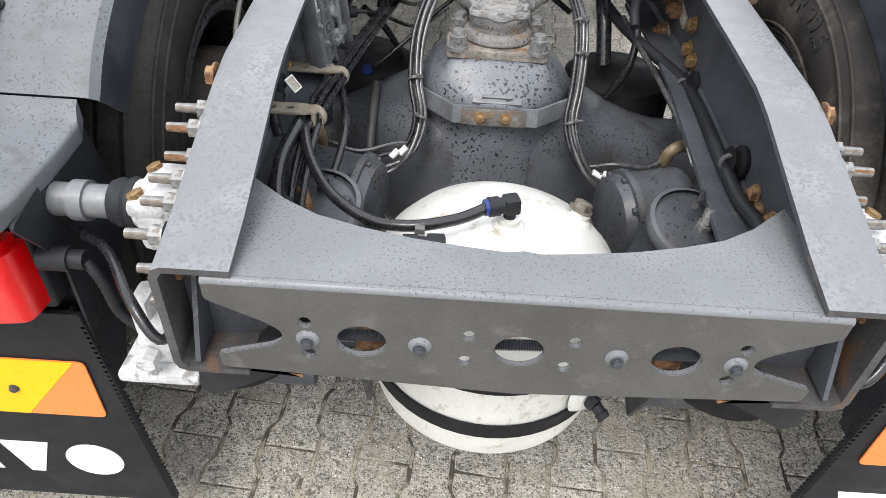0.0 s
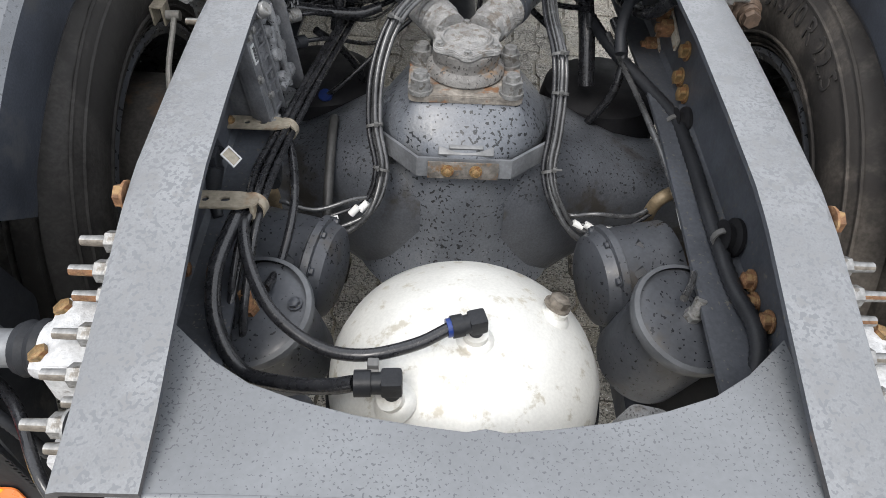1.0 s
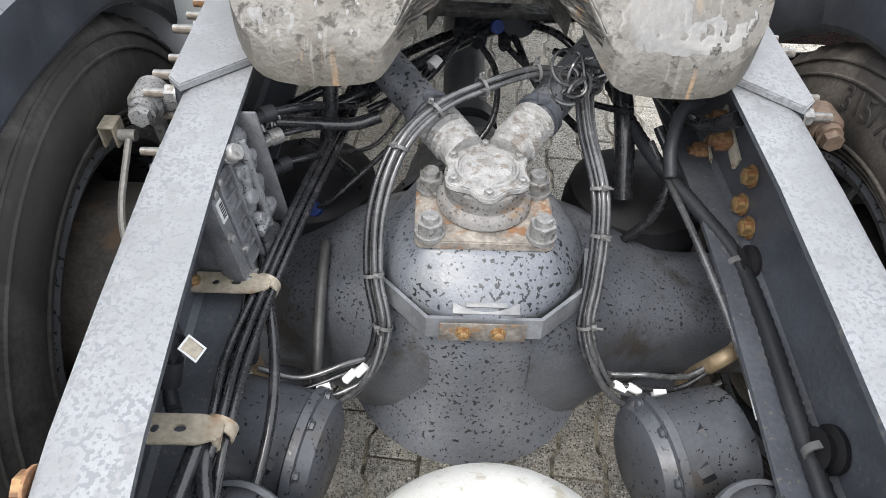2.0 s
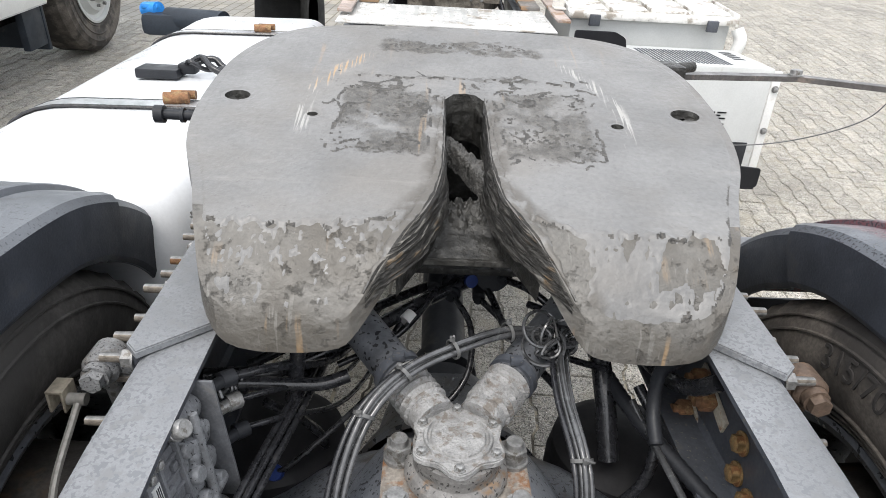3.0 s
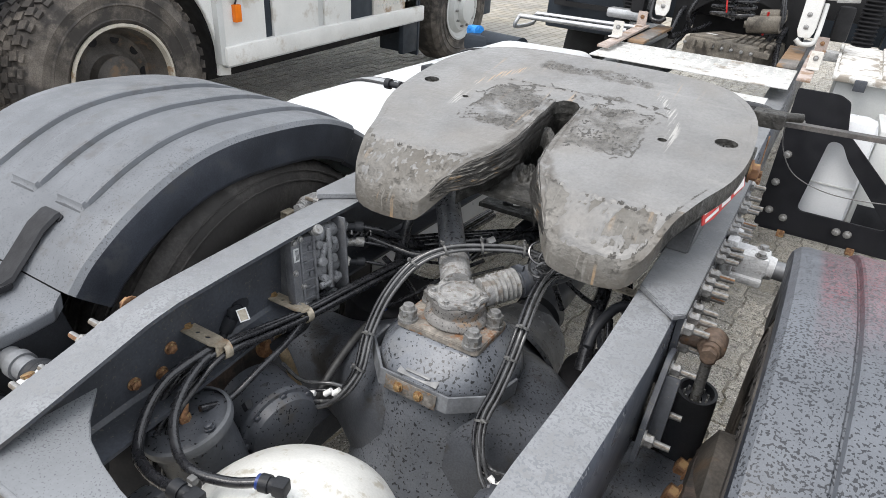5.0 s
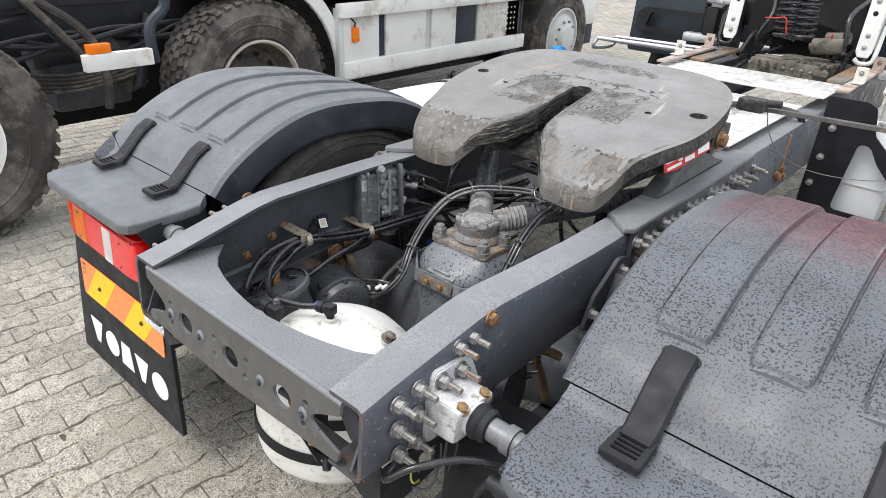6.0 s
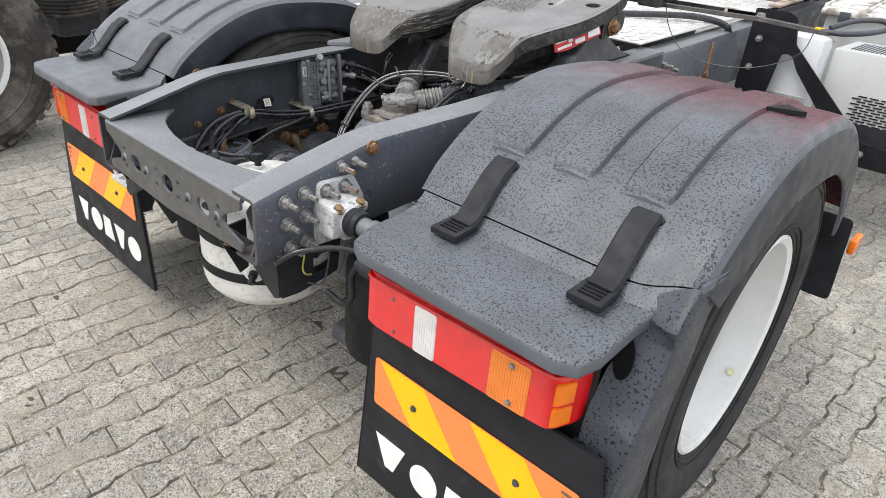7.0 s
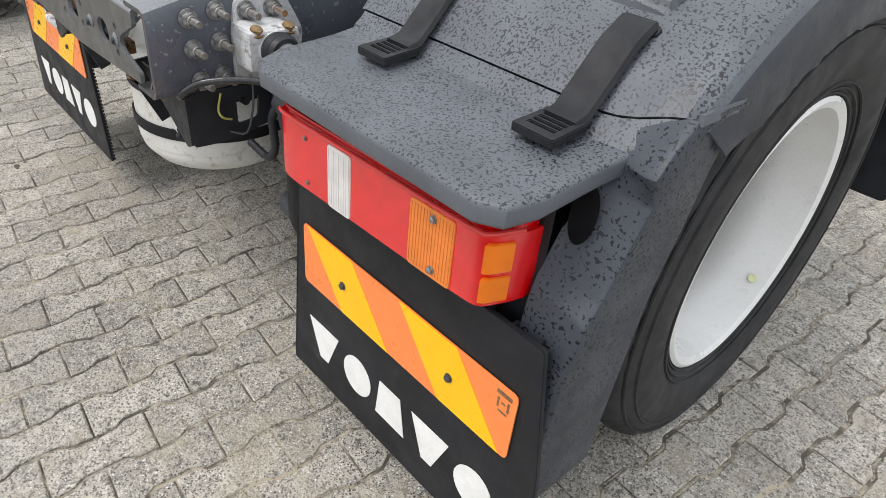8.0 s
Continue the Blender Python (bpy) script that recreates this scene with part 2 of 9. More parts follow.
plastic = mat("black_plastic", (0.02, 0.0215, 0.025), 0.48, vary=0.25, scale=10, bump=0.08, bscale=180, stain=(0.045, 0.043, 0.04), stain_at=0.66, shine=0.28)
plastic_dk = mat("deep_black_rubber", (0.009, 0.009, 0.0105), 0.62, vary=0.25, scale=9, bump=0.1, shine=0.28)
strap_mat = mat("matt_black_strap", (0.017, 0.0175, 0.02), 0.6, vary=0.2, scale=12, bump=0.15, bscale=200, stain=(0.06, 0.058, 0.056), stain_at=0.64, shine=0.28)
flap_mat = mat("mud_flap_rubber", (0.014, 0.015, 0.018), 0.55, vary=0.25, scale=6, bump=0.08, bscale=160, stain=(0.04, 0.039, 0.037), stain_at=0.68, stain_scale=5, shine=0.28)
void_mat = mat("unlit_plastic", (0.003, 0.003, 0.0035), 0.8, shine=0.1)
rubber = mat("tyre_rubber", (0.03, 0.03, 0.031), 0.68, vary=0.25, scale=9, bump=0.15, stain=(0.036, 0.035, 0.034), stain_at=0.58, stain_scale=4, shine=0.28)
rubber_grey = mat("dusty_grey_tyre", (0.062, 0.058, 0.054), 0.72, vary=0.35, scale=10, bump=0.3, bscale=90, stain=(0.035, 0.033, 0.031), stain_at=0.5, stain_scale=5, shine=0.28)
rubber_brown = mat("dusty_tyre_rubber", (0.112, 0.099, 0.086), 0.8, vary=0.35, scale=9, bump=0.35, bscale=90, stain=(0.045, 0.041, 0.038), stain_at=0.5, stain_scale=4, shine=0.28)
rim_mat = mat("white_rim_paint", (0.72, 0.72, 0.7), 0.35, vary=0.05, scale=5, bump=0.02, stain=(0.5, 0.48, 0.45), stain_at=0.68)
rim_cream = mat("cream_rim_edge", (0.42, 0.39, 0.33), 0.5, vary=0.2, scale=12, bump=0.1, stain=(0.25, 0.17, 0.1), stain_at=0.58, stain_scale=12)
rim_sooty = mat("dark_inner_rim", (0.062, 0.055, 0.048), 0.7, vary=0.4, scale=10, bump=0.2, stain=(0.12, 0.08, 0.05), stain_at=0.6)
rim_grey = mat("grey_steel_rim", (0.27, 0.265, 0.255), 0.5, vary=0.2, scale=8, bump=0.06, stain=(0.12, 0.1, 0.085), stain_at=0.58)
tank_mat = mat("silver_tank_paint", (0.66, 0.655, 0.62), 0.42, metal=0.15, vary=0.08, scale=7, bump=0.1, bscale=130, stain=(0.47, 0.44, 0.37), stain_at=0.61, stain_scale=34)
white_paint = mat("white_paint", (0.62, 0.635, 0.65), 0.35, vary=0.05, scale=4, bump=0.02, stain=(0.6, 0.59, 0.56), stain_at=0.68)
dirty_white = mat("dirty_white_sheet", (0.6, 0.58, 0.54), 0.55, vary=0.15, scale=6, bump=0.08, stain=(0.33, 0.25, 0.18), stain_at=0.58, stain_scale=6)
chequer_mat = mat("aluminium_chequer_plate", (0.66, 0.66, 0.64), 0.42, metal=0.35, vary=0.1, scale=7, bump=0.06, stain=(0.42, 0.38, 0.33), stain_at=0.62)
alu = mat("dull_aluminium", (0.5, 0.51, 0.52), 0.4, metal=0.7, vary=0.15, scale=15, bump=0.1)
cast_white = mat("whitened_cast_alloy", (0.52, 0.525, 0.53), 0.62, metal=0.05, vary=0.18, scale=30, bump=0.5, bscale=120, stain=(0.27, 0.26, 0.25), stain_at=0.6, stain_scale=30)
cast_grey = mat("weathered_grey_casting", (0.205, 0.208, 0.21), 0.56, metal=0.0, vary=0.14, scale=28, bump=0.7, bscale=210, stain=(0.15, 0.142, 0.132), stain_at=0.58, stain_scale=45, drops=(0.06, 0.06, 0.06), drop_scale=260, drop_at=0.635, drop_rough=0.4)
zinc = mat("zinc_plated_steel", (0.28, 0.28, 0.275), 0.45, metal=0.5, vary=0.3, scale=60, bump=0.2, stain=(0.15, 0.14, 0.125), stain_at=0.57, stain_scale=60)
rust = mat("rusty_steel", (0.19, 0.095, 0.045), 0.8, vary=0.4, scale=45, bump=0.5, stain=(0.29, 0.19, 0.09), stain_at=0.57, stain_scale=70)
brass = mat("yellow_zinc", (0.25, 0.165, 0.075), 0.5, metal=0.35, vary=0.35, scale=70, bump=0.25, stain=(0.2, 0.095, 0.04), stain_at=0.54, stain_scale=60)
plate_mat = mat("greased_steel_plate", (0.158, 0.157, 0.154), 0.42, vary=0.14, scale=6, bump=0.6, bscale=75, mask=grease)
bare_mat = mat("scraped_steel_plate", (0.116, 0.110, 0.099), 0.45, vary=0.2, scale=12, bump=0.8, bscale=75, mask=scraped)
lip_mat = mat("dragged_grease", (0.032, 0.030, 0.027), 0.5, vary=0.35, scale=25, bump=0.9, bscale=120, mask=streaks, shine=0.3)
crumb_mat = mat("crumbled_grease_and_edge_shade", (0.062, 0.058, 0.052), 0.45, vary=0.4, scale=60, bump=1.0, bscale=160)
lump_mat = mat("lumpy_grease", (0.07, 0.068, 0.064), 0.42, vary=0.3, scale=40, bump=1.0, bscale=120)
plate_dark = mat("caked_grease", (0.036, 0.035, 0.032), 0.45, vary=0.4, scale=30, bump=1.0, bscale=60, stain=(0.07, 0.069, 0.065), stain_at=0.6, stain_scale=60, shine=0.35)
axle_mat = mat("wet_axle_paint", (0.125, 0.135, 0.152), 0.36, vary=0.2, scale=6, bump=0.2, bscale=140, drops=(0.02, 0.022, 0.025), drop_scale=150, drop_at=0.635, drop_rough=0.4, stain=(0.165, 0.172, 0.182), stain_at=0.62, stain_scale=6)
# arms and banjo housing: a darker grey than the neck
axle_arm = mat("darker_axle_arm_grey", (0.074, 0.08, 0.092), 0.40, vary=0.25, scale=7, bump=0.2, bscale=140, stain=(0.048, 0.045, 0.042), stain_at=0.6, stain_scale=8, drops=(0.018, 0.019, 0.021), drop_scale=165, drop_at=0.63, drop_rough=0.4, drop_up=True, shine=0.4)
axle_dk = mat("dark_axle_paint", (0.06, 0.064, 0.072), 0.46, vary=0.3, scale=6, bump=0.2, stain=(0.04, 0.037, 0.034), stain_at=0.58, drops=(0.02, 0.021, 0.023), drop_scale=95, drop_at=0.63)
hose_mat = mat("black_hose", (0.017, 0.0175, 0.02), 0.26, vary=0.25, scale=30, bump=0.1, stain=(0.05, 0.05, 0.05), stain_at=0.66, stain_scale=30, coat=0.2)
hose_grey = mat("wet_shiny_hose", (0.052, 0.053, 0.055), 0.2, vary=0.3, scale=30, bump=0.12, stain=(0.16, 0.16, 0.155), stain_at=0.66, stain_scale=45, coat=0.8)
tie_mat = mat("grey_cable_tie", (0.11, 0.11, 0.108), 0.45)
tag_mat = mat("white_tag", (0.75, 0.75, 0.73), 0.5, vary=0.06)
blue_mat = mat("blue_plastic", (0.014, 0.035, 0.16), 0.4)
blue_cap = mat("bright_blue_cap", (0.03, 0.25, 0.7), 0.4)
yellow_mat = mat("yellow_reflective_film", (0.9, 0.5, 0.0), 0.35, vary=0.04, bump=0.02, bscale=400)
orange_mat = mat("orange_reflective_film", (0.88, 0.24, 0.06), 0.35, vary=0.04, bump=0.02, bscale=400)
red_mat = mat("label_red", (0.5, 0.02, 0.02), 0.4)
green_mat = mat("green_paint", (0.02, 0.14, 0.07), 0.4)
panel_grey = mat("pale_grey_panel", (0.52, 0.53, 0.52), 0.45, vary=0.06, scale=4, bump=0.03, stain=(0.4, 0.38, 0.34), stain_at=0.66)
panel_white = mat("white_side_panel", (0.66, 0.66, 0.64), 0.45, vary=0.08, scale=3, bump=0.03, stain=(0.5, 0.47, 0.42), stain_at=0.6, stain_scale=5)
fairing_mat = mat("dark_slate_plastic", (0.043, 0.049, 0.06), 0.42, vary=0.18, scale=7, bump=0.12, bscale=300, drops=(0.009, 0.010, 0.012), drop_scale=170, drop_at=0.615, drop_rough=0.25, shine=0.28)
slate = mat("slate_blue_plastic", (0.026, 0.033, 0.043), 0.5, vary=0.2, scale=6, bump=0.06, stain=(0.06, 0.06, 0.058), stain_at=0.66, shine=0.28)
soil = mat("sandy_joint", (0.095, 0.085, 0.067), 0.9, vary=0.3, scale=14, bump=0.7, bscale=260, stain=(0.40, 0.355, 0.27), stain_at=0.53, stain_scale=8, drops=(0.06, 0.055, 0.045), drop_scale=170, drop_at=0.66, drop_rough=0.8)
worm_sand = mat("pale_joint_sand", (0.35, 0.315, 0.245), 0.9, vary=0.3, scale=40, bump=0.8, bscale=320, stain=(0.2, 0.18, 0.14), stain_at=0.58, stain_scale=22, drops=(0.09, 0.08, 0.065), drop_scale=240, drop_at=0.64, drop_rough=0.8)
paver_mat = mat("exposed_aggregate_concrete", (0.44, 0.412, 0.356), 0.76, vary=0.22, scale=20, bump=0.8, bscale=170, piece=0.15, mask=aggregate)


def yard():
    """The yard beyond the modelled pavers: the same rows of blocks with sandy joints."""
    m = mat("distant_paving", (0.262, 0.249, 0.22), 0.78, vary=0.2, scale=1.3, bump=0.4, bscale=60, stain=(0.30, 0.275, 0.225), stain_at=0.57, stain_scale=0.7)
    n, l = m.node_tree.nodes, m.node_tree.links
    p = n["Principled BSDF"]
    old = p.inputs["Base Color"].links[0].from_socket
    tc, mp, br, mx = n.new("ShaderNodeTexCoord"), n.new("ShaderNodeMapping"), n.new("ShaderNodeTexBrick"), n.new("ShaderNodeMix")
    mp.inputs["Rotation"].default_value = (0, 0, radians(90) - TURN)
    br.inputs["Scale"].default_value = 1.0
    br.inputs["Brick Width"].default_value, br.inputs["Row Height"].default_value, br.inputs["Mortar Size"].default_value = LONG, ROW, 0.011
    br.inputs["Mortar Smooth"].default_value = 0.6
    br.inputs["Color1"].default_value, br.inputs["Color2"].default_value, br.inputs["Mortar"].default_value = (1.12, 1.1, 1.07, 1), (0.86, 0.86, 0.86, 1), (0.52, 0.47, 0.39, 1)
    mx.data_type, mx.blend_type = "RGBA", "MULTIPLY"
    mx.inputs["Factor"].default_value = 1.0
    l.new(tc.outputs["Object"], mp.inputs["Vector"])
    l.new(mp.outputs["Vector"], br.inputs["Vector"])
    l.new(old, mx.inputs["A"])
    l.new(br.outputs["Color"], mx.inputs["B"])
    l.new(mx.outputs["Result"], p.inputs["Base Color"])
    return m


TURN = radians(-5)         # the paving's rows run almost along the truck
ROW, LONG = 0.112, 0.225
RISE = 0.071               # the yard climbs towards the truck's front


def ground_z(x, y):
    return RISE * (min(16.0, max(-6.0, y)) - 0.88)


yard_mat = yard()


def glassy(name, col, rough=0.12):
    """A coloured lens: smooth, slightly see-through plastic over a bright reflector."""
    m = mat(name, col, rough, vary=0.08, scale=20, bump=0.12, bscale=420, coat=0.06, shine=0.25)
    m.node_tree.nodes["Principled BSDF"].inputs["Transmission Weight"].default_value = 0.12
    return m


lens_red = glassy("red_lens", (0.66, 0.003, 0.005))
lens_amber = glassy("amber_lens", (0.85, 0.2, 0.012))
lens_pale = glassy("red_edge_highlight", (0.66, 0.05, 0.045), 0.1)
lens_clear = glassy("clear_lens", (0.72, 0.7, 0.68))
lens_peach = glassy("orange_lens", (0.8, 0.24, 0.05))


# ---- builders ----
def finish(bm, angle=38):
    for e in bm.edges:
        if len(e.link_faces) == 2 and e.calc_face_angle(0) > radians(angle):
            e.smooth = False
    for f in bm.faces:
        f.smooth = True


def to_mesh(name, bm, material, angle=38):
    bmesh.ops.recalc_face_normals(bm, faces=bm.faces)
    finish(bm, angle)
    me = bpy.data.meshes.new(name)
    bm.to_mesh(me)
    bm.free()
    for one in material if isinstance(material, (list, tuple)) else (material,):
        me.materials.append(one)
    return me


def hang(ob, parent):
    ob.parent = parent
    if parent.type == "EMPTY":
        ob.matrix_parent_inverse = parent.matrix_basis.inverted()
    return ob


def part(name, bm, material, parent, label="", angle=38):
    ob = new(name, to_mesh(name, bm, material, angle))
    hang(ob, parent)
    return tagged(ob, label) if label else ob


def single(name, bm, material, label, category, group="", kind="", angle=38):
    return tagged(new(name, to_mesh(name, bm, material, angle)), label, category, group, kind)


def base(name, at, label, category, group="", kind=""):
    ob = new(name)
    ob.location = at
    ob.empty_display_size = 0.1
    return tagged(ob, label, category, group, kind)


def piece(name, me, parent, m, label=""):
    """An object of its own on a shared mesh."""
    ob = new(name, me)
    ob.parent = parent
    if parent.type == "EMPTY":
        ob.matrix_parent_inverse = parent.matrix_basis.inverted()
    ob.matrix_basis = m
    return tagged(ob, label) if label else ob


def box(bm, c, s, bevel=0.0, m=None, seg=2):
    r = bmesh.ops.create_cube(bm, size=1.0)
    vs = r["verts"]
    for v in vs:
        v.co = Vector((v.co.x * s[0], v.co.y * s[1], v.co.z * s[2]))
    if bevel:
        es = list({e for v in vs for e in v.link_edges})
        vs = bmesh.ops.bevel(bm, geom=es, offset=bevel, segments=seg, affect="EDGES", profile=0.6)["verts"]
        vs = list({v for v in vs} | {v for v in r["verts"] if v.is_valid})
    mm = Matrix.Translation(c) @ (m or Matrix())
    for v in vs:
        v.co = mm @ v.co
    return vs


def axis_frame(d):
    return Vector(d).normalized().to_track_quat("Z", "Y").to_matrix().to_4x4()


def cyl(bm, a, b, r0, r1=None, seg=20, cap=True):
    a, b = Vector(a), Vector(b)
    r1 = r0 if r1 is None else r1
    m = Matrix.Translation((a + b) / 2) @ axis_frame(b - a)
    return bmesh.ops.create_cone(bm, cap_ends=cap, segments=seg, radius1=r0, radius2=r1, depth=(b - a).length, matrix=m)["verts"]


def lathe(bm, profile, m=None, seg=40, close=False):
    """Turns a profile of (radius, height) about z, then places it by m."""
    m = m or Matrix()
    rings = []
    for r, h in profile:
        if r < 1e-5:
            rings.append([bm.verts.new(m @ Vector((0, 0, h)))])
        else:
            rings.append([bm.verts.new(m @ Vector((r * math.cos(2 * math.pi * k / seg), r * math.sin(2 * math.pi * k / seg), h))) for k in range(seg)])
    pairs = list(zip(rings, rings[1:])) + ([(rings[-1], rings[0])] if close else [])
    for p, q in pairs:
        for k in range(seg):
            j = (k + 1) % seg
            if len(p) == 1 and len(q) > 1:
                bm.faces.new((p[0], q[j], q[k]))
            elif len(q) == 1 and len(p) > 1:
                bm.faces.new((p[k], p[j], q[0]))
            elif len(p) > 1:
                bm.faces.new((p[k], p[j], q[j], q[k]))


def smooth_path(pts, steps=6):
    """A soft curve through the points."""
    p = [Vector(v) for v in pts]
    p = [2 * p[0] - p[1], *p, 2 * p[-1] - p[-2]]
    out = []
    for i in range(1, len(p) - 2):
        for k in range(steps):
            t = k / steps
            a, b, c, d = p[i - 1:i + 3]
            out.append(0.5 * (2 * b + (c - a) * t + (2 * a - 5 * b + 4 * c - d) * t * t + (3 * b - a - 3 * c + d) * t ** 3))
    return out + [p[-2]]


def tube(bm, pts, r, seg=8, steps=6, smooth=True, ribs=0.0, rib_every=2):
    path = smooth_path(pts, steps) if smooth else [Vector(v) for v in pts]
    up = Vector((0, 0, 1))
    rings = []
    for i, c in enumerate(path):
        d = (path[min(i + 1, len(path) - 1)] - path[max(i - 1, 0)]).normalized()
        side = d.cross(up)
        if side.length < 0.05:
            side = d.cross(Vector((1, 0, 0)))
        side.normalize()
        u = side.cross(d).normalized()
        up = u
        rr = r + (ribs if i % rib_every else 0.0)
        rings.append([bm.verts.new(c + rr * (math.cos(2 * math.pi * k / seg) * side + math.sin(2 * math.pi * k / seg) * u)) for k in range(seg)])
    for p, q in zip(rings, rings[1:]):
        for k in range(seg):
            bm.faces.new((p[k], p[(k + 1) % seg], q[(k + 1) % seg], q[k]))
    bm.faces.new(rings[0][::-1])
    bm.faces.new(rings[-1])
    return path


def circle2(cx, cy, r, n=20, ry=None):
    return [(cx + r * math.cos(2 * math.pi * k / n), cy + (ry or r) * math.sin(2 * math.pi * k / n)) for k in range(n)]


def sheet(bm, outline, holes, thick, m, bevel=0.0):
    """A flat plate cut from an outline with holes right through, thick along its own +z, placed by m."""
    tmp = bmesh.new()
    for loop in (outline, *holes):
        vs = [tmp.verts.new((x, y, 0)) for x, y in loop]
        for a, b in zip(vs, vs[1:] + vs[:1]):
            tmp.edges.new((a, b))
    bmesh.ops.triangle_fill(tmp, use_beauty=True, use_dissolve=False, edges=tmp.edges[:])
    fs = tmp.faces[:]
    ext = bmesh.ops.extrude_face_region(tmp, geom=fs)
    for v in ext["geom"]:
        if isinstance(v, bmesh.types.BMVert):
            v.co.z += thick
    bmesh.ops.recalc_face_normals(tmp, faces=tmp.faces)
    bmesh.ops.dissolve_limit(tmp, angle_limit=radians(1), verts=tmp.verts, edges=tmp.edges)
    if bevel:
        es = [e for e in tmp.edges if len(e.link_faces) == 2 and e.calc_face_angle(0) > radians(60) and abs(e.verts[0].co.z - e.verts[1].co.z) < 1e-6]
        bmesh.ops.bevel(tmp, geom=es, offset=bevel, segments=2, affect="EDGES")
    bmesh.ops.transform(tmp, matrix=m, verts=tmp.verts)
    me = bpy.data.meshes.new("tmp")
    tmp.to_mesh(me)
    tmp.free()
    bm.from_mesh(me)
    bpy.data.meshes.remove(me)


def rounded(pts, r, n=5):
    """An outline with its corners rounded; r may be a list."""
    out = []
    for i, p in enumerate(pts):
        a, b, c = Vector(pts[i - 1]), Vector(p), Vector(pts[(i + 1) % len(pts)])
        rr = r[i] if isinstance(r, (list, tuple)) else r
        if rr <= 0:
            out.append(tuple(b))
            continue
        u, w = (a - b), (c - b)
        k = min(rr, u.length * 0.49, w.length * 0.49)
        s, e = b + u.normalized() * k, b + w.normalized() * k
        for j in range(n + 1):
            t = j / n
            out.append(tuple((1 - t) ** 2 * s + 2 * t * (1 - t) * b + t * t * e))
    return out


# planes for sheets: local (x, y, z) -> world
FACE_Y = Matrix(((1, 0, 0, 0), (0, 0, -1, 0), (0, 1, 0, 0), (0, 0, 0, 1)))   # drawn in x, z; thick towards -y
FACE_X = Matrix(((0, 0, 1, 0), (1, 0, 0, 0), (0, 1, 0, 0), (0, 0, 0, 1)))    # drawn in y, z; thick towards +x


def bolt_mesh(name, r, material, stud=0.0, washer=True, shank=None):
    bm = bmesh.new()
    if washer:
        cyl(bm, (0, 0, 0), (0, 0, r * 0.25), r * 1.45, seg=16)
    cyl(bm, (0, 0, r * 0.2), (0, 0, r * (1.5 if stud else 1.05)), r * 1.1, seg=6)
    cyl(bm, (0, 0, r * (1.4 if stud else 1.0)), (0, 0, r * (1.7 if stud else 1.15)), r * 0.9, r * 0.7, seg=12)
    if stud:
        n0 = len(bm.faces)
        cyl(bm, (0, 0, r * 1.5), (0, 0, r * 1.7 + stud), r * 0.58, r * 0.52, seg=10)
        bm.faces.ensure_lookup_table()
        for f in bm.faces[n0:]:
            f.material_index = 1
    return to_mesh(name, bm, [material, shank or material])


tan = mat("yellowed_shank", (0.17, 0.15, 0.125), 0.5, metal=0.3, vary=0.35, scale=70, bump=0.3)
BOLT = {"zinc": bolt_mesh("bolt", 0.011, zinc), "rust": bolt_mesh("bolt", 0.011, rust), "brass": bolt_mesh("bolt", 0.011, brass),
        "stud": bolt_mesh("bolt", 0.013, zinc, 0.03, shank=tan), "rust_stud": bolt_mesh("bolt", 0.013, zinc, 0.03, shank=rust), "brass_stud": bolt_mesh("bolt", 0.012, brass, 0.02), "dark": bolt_mesh("bolt", 0.011, steel_dark), "plug": bolt_mesh("bolt", 0.011, tan)}


def bolt(kind, at, d, parent, s=1.0, label=""):
    return piece("bolt", BOLT[kind], parent, Matrix.Translation(at) @ axis_frame(d) @ Matrix.Diagonal((s, s, s, 1)), label)


def hose(pts, r, parent, material=None, name="hose", label="", **kw):
    bm = bmesh.new()
    tube(bm, pts, r, **kw)
    return part(name, bm, material or hose_mat, parent, label, 62)


def lerp_table(table, y):
    return float(np.interp(y, [a for a, _ in table], [b for _, b in table]))


# ---- ground ----
bm = bmesh.new()
gx = [-400, -60, -20, -8, -4.2, -3, -1.2, 0, 2, 5, 10, 20, 60, 400]
gy = [-400, -60, -20, -6, -3, 0, 3, 6, 10, 16, 24, 40, 80, 400]
gg = [[bm.verts.new((x, y, ground_z(x, y) - 0.0055)) for x in gx] for y in gy]
for p, q in zip(gg, gg[1:]):
    for k in range(len(gx) - 1):
        bm.faces.new((p[k], p[k + 1], q[k + 1], q[k]))
single("ground", bm, yard_mat, "sandy block-paved yard climbing gently away", "ground", kind="structure")


def paver_outline(gap=0.0095):
    """An interlocking block: toothed long sides, drawn about its middle."""
    w, h, s = ROW / 2 - gap / 2, LONG / 2 - 0.0017, 0.0085
    right = [(w + s, -h), (w + s, -h * 0.62), (w - s, -h * 0.38), (w - s, h * 0.38), (w + s, h * 0.62), (w + s, h)]
    return right + [(-x, -y) for x, y in right]


# ---- the tractor truck ----
truck = base("tractor_truck", (0, 0.87, 0), "grey tractor truck chassis with coupling plate, wet from rain", "truck")

TOP = [(-0.01, 0.845), (0.30, 0.925), (0.36, 0.934), (0.86, 0.960), (2.5, 1.052), (4.7, 1.17)]
LOW = [(-0.01, 0.683), (0.33, 0.712), (0.86, 0.765), (2.6, 0.79), (4.7, 0.90)]


rail_end = mat("rusty_rail_end", (0.062, 0.06, 0.062), 0.6, vary=0.3, scale=14, bump=0.25, bscale=120, stain=(0.13, 0.07, 0.038), stain_at=0.58, stain_scale=16)


